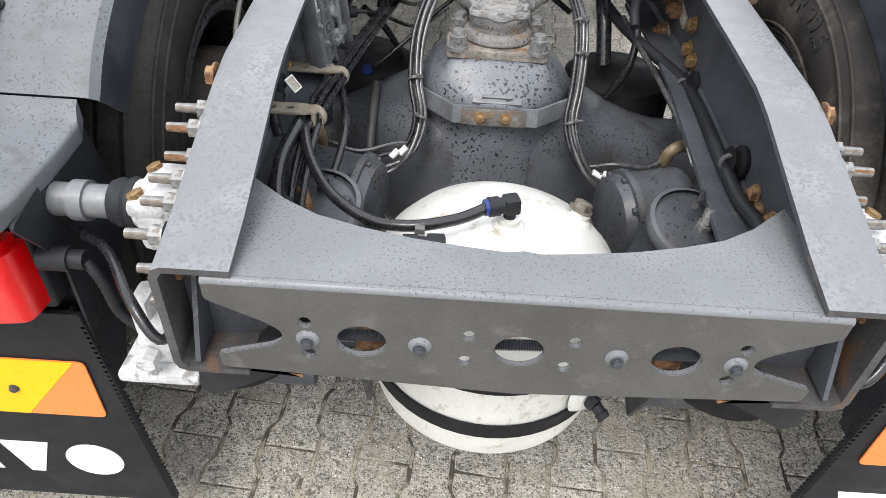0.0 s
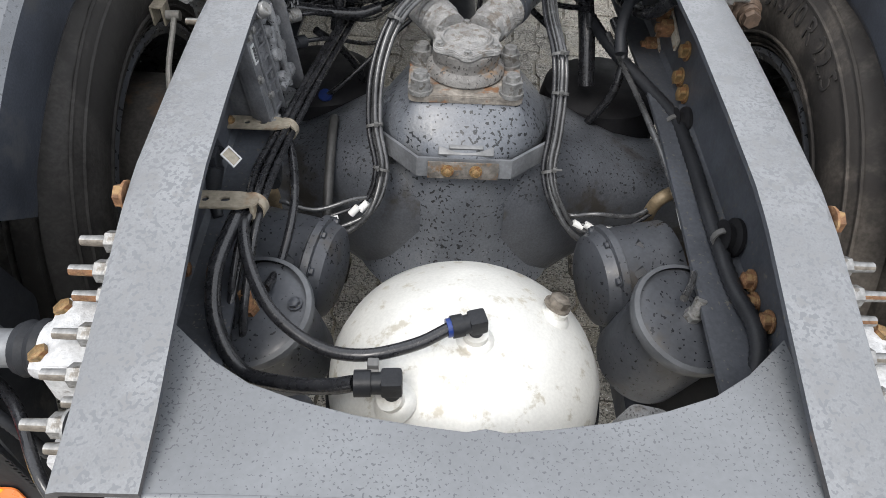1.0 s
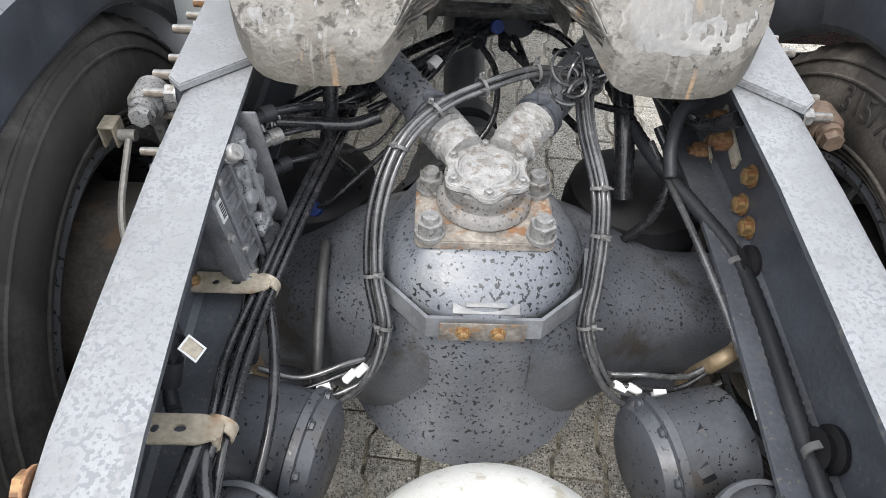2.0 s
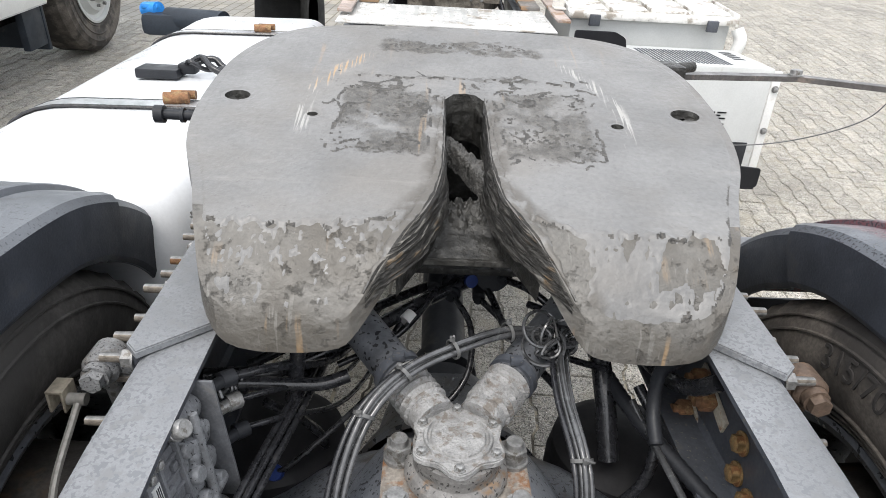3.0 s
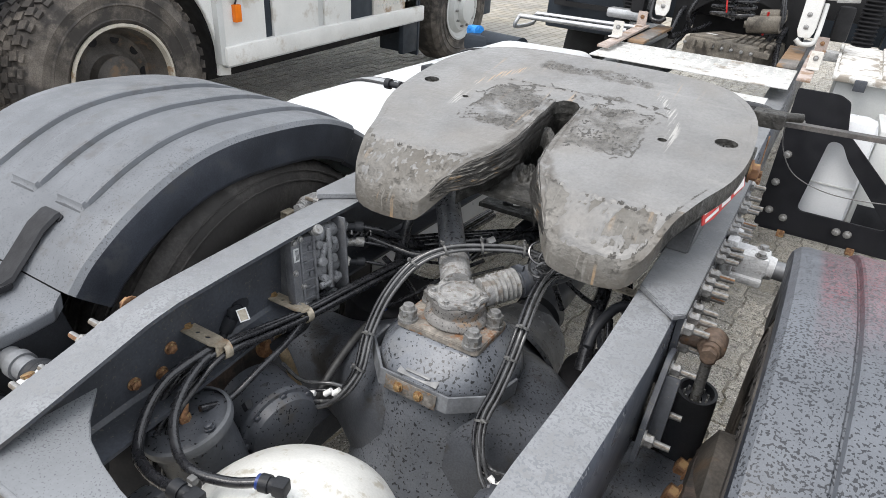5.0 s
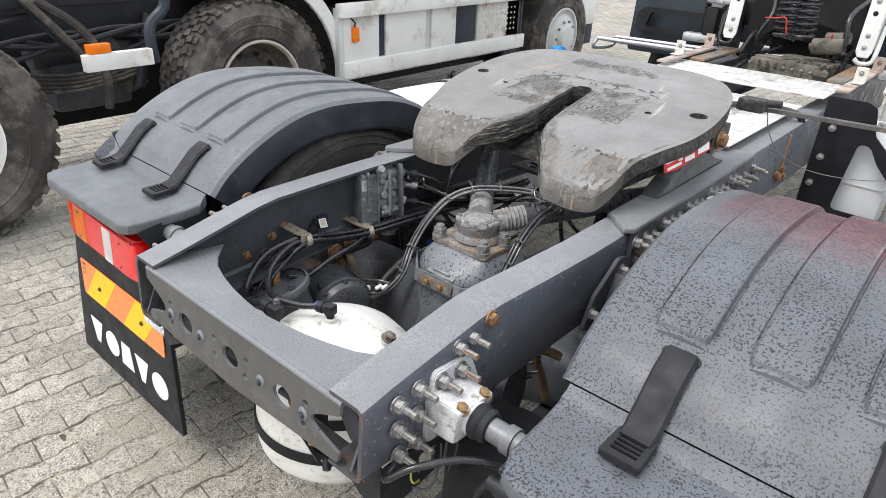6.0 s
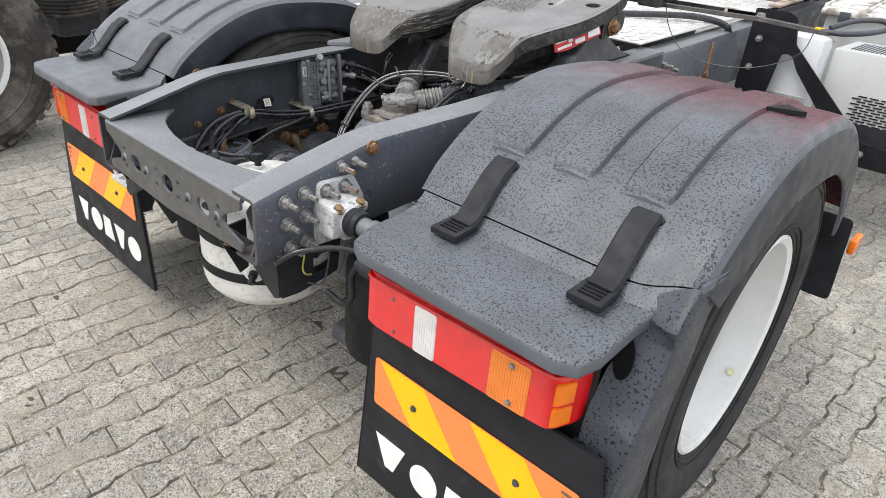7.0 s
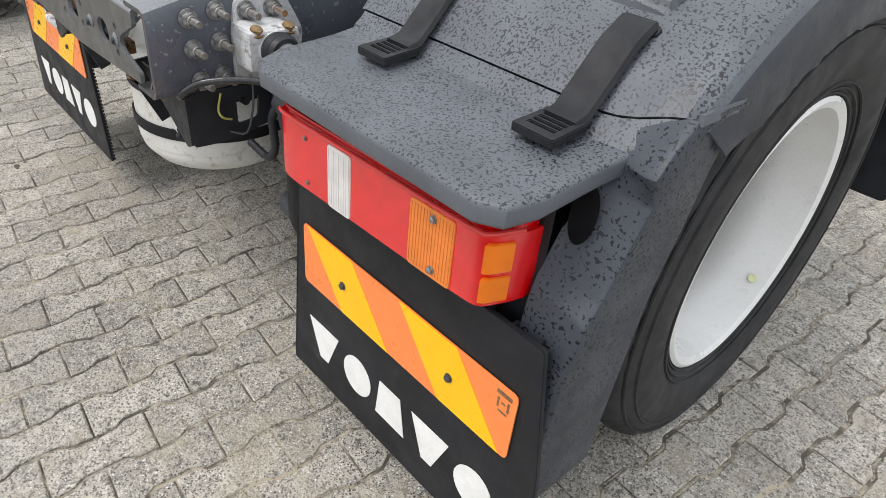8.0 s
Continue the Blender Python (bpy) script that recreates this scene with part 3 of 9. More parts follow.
def frame_rail(side):
    bm = bmesh.new()
    ys = [-0.002, 0.07, 0.10, 0.20, 0.29, 0.32, 0.36, 0.5, 0.7, 0.86, 1.2, 1.75, 2.5, 3.3, 4.6]
    rings = []
    for y in ys:
        t, b = lerp_table(TOP, y), lerp_table(LOW, y)
        xo, th, c = 0.402 + 0.030 * min(1.0, max(0.0, y - 0.05) / 0.6), 0.008, 0.016
        xi = xo - 0.088
        web = xo - 0.404 if y > 0.3 else 0.010    # doubled web inside
        sec = [(xi, t), (xo - c, t), (xo - c * 0.3, t - c * 0.3), (xo, t - c), (xo, b + c), (xo - c * 0.3, b + c * 0.3), (xo - c, b), (xi, b),
               (xi, b + th), (xo - web - 0.008, b + th), (xo - web, b + c), (xo - web, t - c), (xo - web - 0.006, t - th), (xi, t - th)]
        rings.append([bm.verts.new((side * x, y, z)) for x, z in sec])
    n = len(rings[0])
    for p, q in zip(rings, rings[1:]):
        for k in range(n):
            bm.faces.new((p[k], p[(k + 1) % n], q[(k + 1) % n], q[k]))
    bm.faces.new(rings[0])
    bm.faces.new(rings[-1][::-1])
    for f in bm.faces:
        f.normal_update()
    bmesh.ops.recalc_face_normals(bm, faces=bm.faces)
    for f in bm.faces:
        # top flange keeps the light grey; outside, inside and undersides get shade in their paint
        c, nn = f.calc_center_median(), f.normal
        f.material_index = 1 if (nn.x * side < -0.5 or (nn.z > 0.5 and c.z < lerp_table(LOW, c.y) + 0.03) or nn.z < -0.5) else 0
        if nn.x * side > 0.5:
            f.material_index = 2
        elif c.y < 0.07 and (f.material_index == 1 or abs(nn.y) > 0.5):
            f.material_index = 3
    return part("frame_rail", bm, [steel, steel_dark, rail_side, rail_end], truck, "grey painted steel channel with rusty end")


rail_side = mat("rail_side_shade_paint", (0.088, 0.097, 0.116), 0.34, vary=0.14, scale=5, bump=0.05, drops=(0.2, 0.21, 0.22), drop_scale=90, drop_at=0.7, drop_rough=0.5)
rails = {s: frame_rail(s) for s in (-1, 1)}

# rear cross member: top plate with a round cut-out, folded down into a drilled rear plate
bm = bmesh.new()
cut = [(-0.347, 0.20), (-0.33, 0.185), (-0.29, 0.150), (-0.245, 0.122), (-0.19, 0.103), (-0.13, 0.088), (-0.065, 0.078), (-0.02, 0.073), (0.0, 0.077),
       (0.02, 0.073), (0.065, 0.078), (0.13, 0.088), (0.19, 0.103), (0.245, 0.122), (0.29, 0.150), (0.33, 0.185), (0.347, 0.20)]
out = [(0.347, 0.002), (-0.347, 0.002)] + cut
sheet(bm, out, [], -0.008, Matrix.Translation((0, 0, 0.838)), 0.0015)
cyl(bm, (-0.347, 0.002, 0.831), (0.347, 0.002, 0.831), 0.007, seg=12)
half = [(0.347, 0.832), (0.347, 0.808), (0.285, 0.778), (0.268, 0.766), (0.266, 0.753), (0.28, 0.742), (0.345, 0.722), (0.342, 0.700), (0.0, 0.682)]
outl = rounded(half + [(-x, z) for x, z in half[-2::-1]], 0.006, 3)
holes = [circle2(x, 0.757, 0.028, 24, 0.0235) for x in (-0.178, 0.0, 0.178)]
holes += [circle2(x, z, 0.0075, 12) for x, z in ((-0.058, 0.777), (-0.06, 0.736), (0.06, 0.777), (0.054, 0.736), (-0.24, 0.782), (-0.238, 0.732), (0.25, 0.782), (0.243, 0.73))]
sheet(bm, outl, holes, 0.008, Matrix.Translation((0, 0.003, 0)) @ FACE_Y, 0.001)
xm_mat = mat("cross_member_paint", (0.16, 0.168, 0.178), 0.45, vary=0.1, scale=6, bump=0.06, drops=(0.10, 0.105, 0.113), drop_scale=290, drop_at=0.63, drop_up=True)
xm_face = mat("cross_member_rear_shade", (0.078, 0.076, 0.073), 0.42, vary=0.15, scale=8, bump=0.1, bscale=150, stain=(0.11, 0.108, 0.105), stain_at=0.62, stain_scale=20)
# the upright plate takes a darker, browner copy: less sky light, put into its paint
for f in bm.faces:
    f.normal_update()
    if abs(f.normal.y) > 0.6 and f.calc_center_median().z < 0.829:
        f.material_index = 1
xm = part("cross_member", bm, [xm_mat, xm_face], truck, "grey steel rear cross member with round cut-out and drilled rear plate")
for x in (-0.238, -0.112, 0.11, 0.245):
    bm = bmesh.new()
    lathe(bm, [(0.0, 0.0), (0.0135, 0.0), (0.0135, 0.0015), (0.009, 0.005), (0.0, 0.005)], Matrix.Translation((x, -0.0045, 0.757)) @ axis_frame((0, -1, 0)), 20)
    washer = part("washer", bm, xm_mat, xm, "grey painted washer")
    bolt("dark", (x, -0.009, 0.7545), (0, -1, 0), washer, 0.5, "small dark nut")
for a, b in ((-0.21, -0.14), (-0.03, 0.03), (0.15, 0.21)):
    hose([(a + (b - a) * k / 64, 0.013, 0.7475 + 0.003 * k / 64) for k in range(65)], 0.0055, xm, steel_dark, "tension_spring", "grey coil spring behind the hole", smooth=False, ribs=0.0024)
    if a != -0.03:
        bm = bmesh.new()
        box(bm, ((a + b) / 2 + 0.004, 0.034, 0.722), (0.036, 0.02, 0.026), 0.004)
        cyl(bm, ((a + b) / 2 - 0.004, 0.03, 0.728), ((a + b) / 2 - 0.004, 0.018, 0.728), 0.010, seg=14)
        part("rusty_clip", bm, rust, xm, "rusty clip behind the hole")
# gussets inside the rail ends
for s in (-1, 1):
    bm = bmesh.new()
    sheet(bm, rounded([(0.31, 0.70), (0.395, 0.69), (0.395, 0.83), (0.33, 0.83), (0.27, 0.76)], 0.01), [circle2(0.345, 0.775, 0.02)], 0.006,
          Matrix.Translation((0, 0.06, 0)) @ Matrix.Diagonal((s, 1, 1, 1)) @ FACE_Y)
    sheet(bm, [(0.0, 0.70), (0.16, 0.71), (0.16, 0.83), (0.05, 0.83)], [], 0.006, Matrix.Translation((s * 0.37 if s > 0 else s * 0.376, 0.0, 0)) @ FACE_X)
    part("end_gusset", bm, steel_dark, truck, "dark steel gusset inside the rail end")
    bm = bmesh.new()
    sheet(bm, rounded([(-0.36, 0.02), (-0.313, 0.02), (-0.25, 0.0), (-0.25, 0.012), (-0.40, 0.012)], 0.003), [], 0.005, Matrix.Translation((0 if s < 0 else 0, 0, 0.682)) @ Matrix.Diagonal((-s, 1, 1, 1)))
    part("end_lip", bm, rust, rails[s], "rusty lower edge of the rail end")
    for y, z, k in ((0.045, 0.80, "rust"), (0.10, 0.74, "rust")):
        bolt(k, (s * 0.396, y, z), (-s, 0, 0), rails[s], 0.8)
    # dark triangular stays below the cross member
    bm = bmesh.new()
    sheet(bm, [(0.012, 0.69), (0.10, 0.70), (0.10, 0.56), (0.075, 0.55)], [], 0.006, Matrix.Translation((s * 0.185, 0, 0)) @ FACE_X)
    part("tank_stay", bm, plastic, truck, "dark triangular steel stay beside the tank")
    bm = bmesh.new()
    sheet(bm, rounded([(0.19, 0.69), (0.40, 0.69), (0.405, 0.585), (0.385, 0.575)], 0.006), [], 0.006, Matrix.Translation((0, 0.055, 0)) @ Matrix.Diagonal((s, 1, 1, 1)) @ FACE_Y)
    sheet(bm, rounded([(0.055, 0.69), (0.235, 0.69), (0.225, 0.60), (0.11, 0.578), (0.055, 0.58)], 0.006), [rounded([(0.15, 0.665), (0.20, 0.665), (0.195, 0.615), (0.15, 0.61)], 0.01)], 0.006, Matrix.Translation((s * 0.402 - 0.003, 0, 0)) @ FACE_X)
    part("lower_stay", bm, plastic, truck, "black steel stay below the rail end")

# air tank standing upright in the rear opening
bm = bmesh.new()
prof = [(r * 1.02, z) for r, z in [(0.0, 0.335), (0.06, 0.337), (0.12, 0.347), (0.165, 0.368), (0.184, 0.392), (0.1845, 0.396), (0.188, 0.399), (0.190, 0.410), (0.1895, 0.414), (0.193, 0.417), (0.195, 0.44), (0.195, 0.60), (0.191, 0.63), (0.178, 0.66), (0.15, 0.69), (0.105, 0.716), (0.055, 0.732), (0.0, 0.737)]]
lathe(bm, prof, Matrix.Translation((-0.004, 0.291, 0.003)), 56)
tank = part("air_tank", bm, tank_mat, truck, "silver white painted upright air tank with welded fittings")
for z, r in ((0.572, 0.2003), (0.470, 0.2003)):
    bm = bmesh.new()
    lathe(bm, [(r, z - 0.014), (r + 0.004, z - 0.013), (r + 0.004, z + 0.013), (r, z + 0.014)], Matrix.Translation((-0.004, 0.291, 0.003)), 56, close=True)
    part("strap", bm, plastic_dk, tank, "black rubber-lined tank strap")


def boss(at, d, r, h, parent, name="boss", material=None):
    bm = bmesh.new()
    lathe(bm, [(r * 1.7, -0.004), (r * 1.45, 0.003), (r * 1.15, 0.006), (r, 0.007), (r, h), (r * 0.75, h), (0.0, h)], Matrix.Translation(at) @ axis_frame(d), 18)
    return part(name, bm, material or tank_mat, parent)


b = boss((0.002, 0.262, 0.735), (0, 0, 1), 0.017, 0.016, tank)
b = boss((-0.10, 0.185, 0.705), (-0.3, -0.3, 1), 0.017, 0.018, tank)
b = boss((0.118, 0.33, 0.704), (0.4, 0.2, 1), 0.016, 0.014, tank)
bolt("plug", (0.122, 0.340, 0.716), (0.35, 0.2, 1), tank, 1.25, "pale yellowed plug")
b = boss((0.140, 0.146, 0.503), (0.72, -0.7, 0.1), 0.019, 0.012, tank)
bm = bmesh.new()
cyl(bm, (0.148, 0.138, 0.505), (0.158, 0.128, 0.502), 0.013, seg=8)
cyl(bm, (0.158, 0.128, 0.502), (0.168, 0.118, 0.495), 0.010, 0.008, 12)
cyl(bm, (0.166, 0.120, 0.496), (0.172, 0.114, 0.491), 0.011, 0.009, 12)
part("drain_valve", bm, plastic, tank, "black drain valve")


def elbow(at, d, length, r, parent, collar=None):
    """A push-in elbow: upright stub, block, and barrel along d with a coloured ring."""
    at, d = Vector(at), Vector(d).normalized()
    bm = bmesh.new()
    cyl(bm, at - Vector((0, 0, 0.018)), at + Vector((0, 0, 0.006)), r * 0.75, seg=12)
    box(bm, at + Vector((0, 0, 0.008)), (r * 2.0, r * 2.0, r * 1.9), r * 0.35, axis_frame(d))
    cyl(bm, at + Vector((0, 0, 0.008)), at + Vector((0, 0, 0.008)) + d * length, r, r * 0.95, 14)
    cyl(bm, at + Vector((0, 0, 0.008)) + d * length * 0.55, at + Vector((0, 0, 0.008)) + d * length, r * 1.18, seg=14)
    e = part("elbow_fitting", bm, plastic, parent, "black push-in elbow fitting")
    if collar:
        bm = bmesh.new()
        a = at + Vector((0, 0, 0.008)) + d * length
        cyl(bm, a - d * 0.001, a + d * 0.006, r * 1.0, seg=14)
        part("release_ring", bm, collar, e, "blue release ring")
    return at + Vector((0, 0, 0.008)) + d * length


e1 = elbow((0.002, 0.262, 0.765), (-0.94, -0.25, -0.05), 0.034, 0.0125, tank, blue_mat)
hose([e1, (-0.075, 0.232, 0.762), (-0.138, 0.217, 0.757), (-0.197, 0.231, 0.752), (-0.255, 0.27, 0.762), (-0.293, 0.323, 0.778), (-0.318, 0.39, 0.792), (-0.322, 0.45, 0.797)], 0.0085, tank, hose_mat, label="black air line to the tank")
e2 = elbow((-0.102, 0.183, 0.742), (-0.97, -0.05, 0.0), 0.045, 0.014, tank)
hose([e2, (-0.18, 0.185, 0.735), (-0.24, 0.20, 0.715), (-0.30, 0.225, 0.705), (-0.338, 0.275, 0.735), (-0.345, 0.33, 0.775), (-0.333, 0.40, 0.797), (-0.325, 0.45, 0.802)], 0.0105, tank, hose_mat, label="thick black air line to the tank")
bm = bmesh.new()
lathe(bm, [(0.0125, -0.006), (0.0145, -0.006), (0.0145, 0.006), (0.0125, 0.006)], Matrix.Translation((-0.125, 0.2, 0.748)) @ axis_frame((1, 0.1, 0)), 16, close=True)
box(bm, (-0.125, 0.2, 0.762), (0.014, 0.012, 0.014), 0.002)
part("hose_clip", bm, tie_mat, tank, "grey cable tie")


# ---- axle ----
AX, AZ = 0.87, 0.50
bm = bmesh.new()
lathe(bm, [(0.0, -0.20), (0.09, -0.197), (0.14, -0.185), (0.178, -0.16), (0.208, -0.12), (0.228, -0.06), (0.235, 0.0), (0.232, 0.06), (0.215, 0.13), (0.175, 0.2), (0.12, 0.3), (0.1, 0.42), (0.0, 0.43)],
      Matrix.Translation((0, AX, AZ - 0.02)) @ axis_frame((0, 1, 0)), 56)
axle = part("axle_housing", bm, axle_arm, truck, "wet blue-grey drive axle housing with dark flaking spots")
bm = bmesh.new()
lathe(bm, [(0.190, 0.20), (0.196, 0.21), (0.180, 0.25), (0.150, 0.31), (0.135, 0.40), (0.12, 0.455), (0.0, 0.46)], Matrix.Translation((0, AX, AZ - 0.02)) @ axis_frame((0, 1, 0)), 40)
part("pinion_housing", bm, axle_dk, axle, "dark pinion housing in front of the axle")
# upright neck that flares into the banjo and domes over to the bearing plate
bm = bmesh.new()
lathe(bm, [(0.225, 0.40), (0.205, 0.44), (0.186, 0.49), (0.172, 0.54), (0.163, 0.60), (0.158, 0.66), (0.157, 0.70), (0.163, 0.712), (0.160, 0.728), (0.150, 0.744), (0.135, 0.760), (0.118, 0.775), (0.108, 0.785), (0.10, 0.79), (0.0, 0.79)], Matrix.Translation((-0.003, 0.818, 0)), 64)
for v in bm.verts:
    # squarer towards the bearing plate
    if v.co.z > 0.735:
        k = min(1, (v.co.z - 0.735) / 0.05)
        d = Vector((v.co.x + 0.003, v.co.y - 0.818))
        if d.length > 0.01:
            e = max(abs(d.x), abs(d.y)) / d.length
            f = 1 + k * (1 / e - 1) * 0.55
            v.co.x, v.co.y = -0.003 + d.x * f, 0.818 + d.y * f * (1 - 0.1 * k)
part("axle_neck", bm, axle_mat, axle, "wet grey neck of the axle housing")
for s in (-1, 1):
    bm = bmesh.new()
    a = [(0.08, 0.205, 0.0), (0.14, 0.195, 0.0), (0.19, 0.176, 0.005), (0.235, 0.152, 0.01), (0.28, 0.130, 0.01), (0.33, 0.114, 0.005), (0.39, 0.106, 0.0), (0.55, 0.104, 0.0)]
    rings = []
    for x, r, dz in a:
        ring = []
        for k in range(36):
            c, q = math.cos(2 * math.pi * k / 36), math.sin(2 * math.pi * k / 36)
            e = (abs(c) ** 3 + abs(q) ** 3) ** (-1 / 3)
            ring.append(bm.verts.new((s * x, AX - 0.005 + r * 0.98 * c * e, AZ + dz + r * q * e * 0.97)))
        rings.append(ring)
    for p, q in zip(rings, rings[1:]):
        for k in range(36):
            bm.faces.new((p[k], p[(k + 1) % 36], q[(k + 1) % 36], q[k]))
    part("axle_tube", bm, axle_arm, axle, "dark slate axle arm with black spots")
    # brake carrier with large rusty bolts inside the wheel
    bm = bmesh.new()
    box(bm, (s * 0.565, 0.80, 0.56), (0.06, 0.26, 0.20), 0.03)
    box(bm, (s * 0.56, 0.62, 0.50), (0.10, 0.12, 0.16), 0.03)
    car = part("brake_caliper", bm, mat("brown_caliper", (0.07, 0.052, 0.042), 0.75, vary=0.35, scale=14, bump=0.4, stain=(0.03, 0.028, 0.027), stain_at=0.55) if s < 0 else bpy.data.materials["brown_caliper"], axle, "dusty brown brake caliper")
    for y, z in ((0.73, 0.60), (0.80, 0.61), (0.76, 0.53), (0.84, 0.54), (0.90, 0.60)):
        bolt("rust", (s * 0.533, y, z), (-s, 0, 0.3), car, 1.9, "large brown bolt")
bm = bmesh.new()
sheet(bm, rounded([(-0.108, 0.732), (0.096, 0.732), (0.096, 0.88), (-0.108, 0.88)], 0.018), [], 0.016, Matrix.Translation((0, 0, 0.789)), 0.002)
bplate = part("bearing_plate", bm, mat("rust_streaked_plate", (0.21, 0.19, 0.165), 0.65, vary=0.35, scale=30, bump=0.5, stain=(0.2, 0.105, 0.055), stain_at=0.56, stain_scale=28), axle, "rust-streaked square bearing plate")
for x, y in ((-0.086, 0.748), (0.074, 0.748), (-0.086, 0.846), (0.076, 0.846)):
    bm = bmesh.new()
    cyl(bm, (x, y, 0.804), (x, y, 0.811), 0.022, seg=20)
    cyl(bm, (x, y, 0.811), (x, y, 0.832), 0.0195, seg=6)
    cyl(bm, (x, y, 0.832), (x, y, 0.842), 0.0135, 0.012, 14)
    part("large_bolt", bm, zinc, bplate, "grey hexagon bolt with washer")
# V-stay bearing with its cap and two arms
cx, cy = -0.006, 0.822
bm = bmesh.new()
lathe(bm, [(0.0, 0.805), (0.068, 0.805), (0.072, 0.810), (0.070, 0.820), (0.064, 0.826), (0.060, 0.828), (0.059, 0.836), (0.061, 0.840), (0.061, 0.856), (0.0, 0.857)], Matrix.Translation((cx, cy, 0)), 44)
cap = part("stay_bearing", bm, mat("rusting_casting", (0.17, 0.165, 0.158), 0.58, vary=0.2, scale=30, bump=0.5, bscale=160, stain=(0.2, 0.13, 0.075), stain_at=0.6, stain_scale=22, drops=(0.07, 0.068, 0.065), drop_scale=180, drop_at=0.66), axle, "weathered grey stay bearing with bolted cap")
chalky = mat("chalky_cast_cover", (0.27, 0.268, 0.262), 0.62, vary=0.2, scale=45, bump=0.9, bscale=230, stain=(0.17, 0.15, 0.13), stain_at=0.575, stain_scale=60)
bm = bmesh.new()
lobes = [((0.0615 + 0.006 * math.cos(6 * (a - math.pi / 6))) * math.cos(a) + cx, (0.0615 + 0.006 * math.cos(6 * (a - math.pi / 6))) * math.sin(a) + cy) for a in np.linspace(0, 2 * math.pi, 60, endpoint=False)]
sheet(bm, lobes, [], 0.011, Matrix.Translation((0, 0, 0.857)), 0.002)
lathe(bm, [(0.0, 0.872), (0.036, 0.8715), (0.0385, 0.8675), (0.041, 0.8675), (0.043, 0.872), (0.046, 0.872), (0.048, 0.867)], Matrix.Translation((cx, cy, 0)), 44)
cover = part("bearing_cover", bm, chalky, cap, "chalky pale six-lobed cover")
for k in range(6):
    a = 2 * math.pi * (k + 0.5) / 6
    bolt("zinc", (cx + 0.0565 * math.cos(a), cy + 0.0565 * math.sin(a), 0.868), (0, 0, 1), cover, 0.5)
for s in (-1, 1):
    d = Vector((s * 0.56, 0.82, 0.15)).normalized()
    a = Vector((cx, cy, 0.85)) + d * 0.055
    bm = bmesh.new()
    prof = [(0.0, 0.0), (0.033, 0.0), (0.033, 0.02)]
    for k in range(6):
        prof += [(0.0315, 0.022 + 0.012 * k), (0.0365, 0.026 + 0.012 * k), (0.0315, 0.030 + 0.012 * k)]
    lathe(bm, prof + [(0.034, 0.10), (0.0, 0.10)], Matrix.Translation(a) @ axis_frame(d), 28)
    part("stay_end", bm, chalky, cap, "ribbed cast end of the stay arm")
    bm = bmesh.new()
    lathe(bm, [(0.033, 0.094), (0.0385, 0.094), (0.0385, 0.108), (0.033, 0.108)], Matrix.Translation(a) @ axis_frame(d), 28, close=True)
    box(bm, a + d * 0.101 + Vector((0, -0.012, 0.040)), (0.018, 0.012, 0.012), 0.002)
    part("hose_clip", bm, steel_dark, cap, "dark screw clip round the arm")
    bm = bmesh.new()
    cyl(bm, a + d * 0.09, a + d * 0.56, 0.033, 0.033, 24)
    part("stay_arm", bm, mat("stay_arm_paint", (0.1, 0.105, 0.115), 0.45, vary=0.3, scale=20, bump=0.2, drops=(0.03, 0.03, 0.032), drop_scale=120, drop_at=0.64) if s < 0 else bpy.data.materials["stay_arm_paint"], cap, "dark speckled stay arm")
# strap around the housing with its two bolts
bm = bmesh.new()
pts = [(-0.172, 0.80), (-0.166, 0.735), (-0.088, 0.652), (0.080, 0.652), (0.152, 0.715), (0.168, 0.80)]
va = [bm.verts.new((x, y + 0.004, 0.727)) for x, y in pts]
vb = [bm.verts.new((x, y - 0.002, 0.692)) for x, y in pts]
for k in range(len(pts) - 1):
    bm.faces.new((va[k], va[k + 1], vb[k + 1], vb[k]))
bmesh.ops.recalc_face_normals(bm, faces=bm.faces)
bmesh.ops.solidify(bm, geom=bm.faces[:], thickness=0.006)
band = part("strap_bracket", bm, mat("bracket_steel", (0.17, 0.178, 0.19), 0.45, metal=0.2, vary=0.2, scale=18, bump=0.15, stain=(0.16, 0.12, 0.085), stain_at=0.66, stain_scale=15), axle, "bent steel strap across the axle housing")
bm = bmesh.new()
box(bm, (-0.006, 0.6475, 0.7085), (0.125, 0.003, 0.033), 0.0012, Matrix.Rotation(radians(-8), 4, "X"))
part("rusty_patch_plate", bm, mat("rusty_patch", (0.13, 0.12, 0.108), 0.65, vary=0.35, scale=30, bump=0.4, stain=(0.17, 0.1, 0.05), stain_at=0.55, stain_scale=40), band, "rusty backing plate")
bm = bmesh.new()
box(bm, (-0.002, 0.678, 0.738), (0.098, 0.036, 0.008), 0.003, Matrix.Rotation(radians(28), 4, "X"))
box(bm, (-0.002, 0.670, 0.742), (0.06, 0.008, 0.006), 0.002, Matrix.Rotation(radians(28), 4, "X"))
part("name_plate", bm, mat("worn_plate", (0.17, 0.174, 0.178), 0.5, metal=0.2, vary=0.15, scale=20, bump=0.15), axle, "small worn metal plate")
for x in (-0.034, 0.016):
    bolt("brass", (x, 0.6455, 0.709), (0, -1, 0.25), band, 0.72, "rusty yellow bolt")
pipe_mat = mat("dull_pipe", (0.27, 0.205, 0.125), 0.5, metal=0.3, vary=0.25, scale=30, bump=0.1)
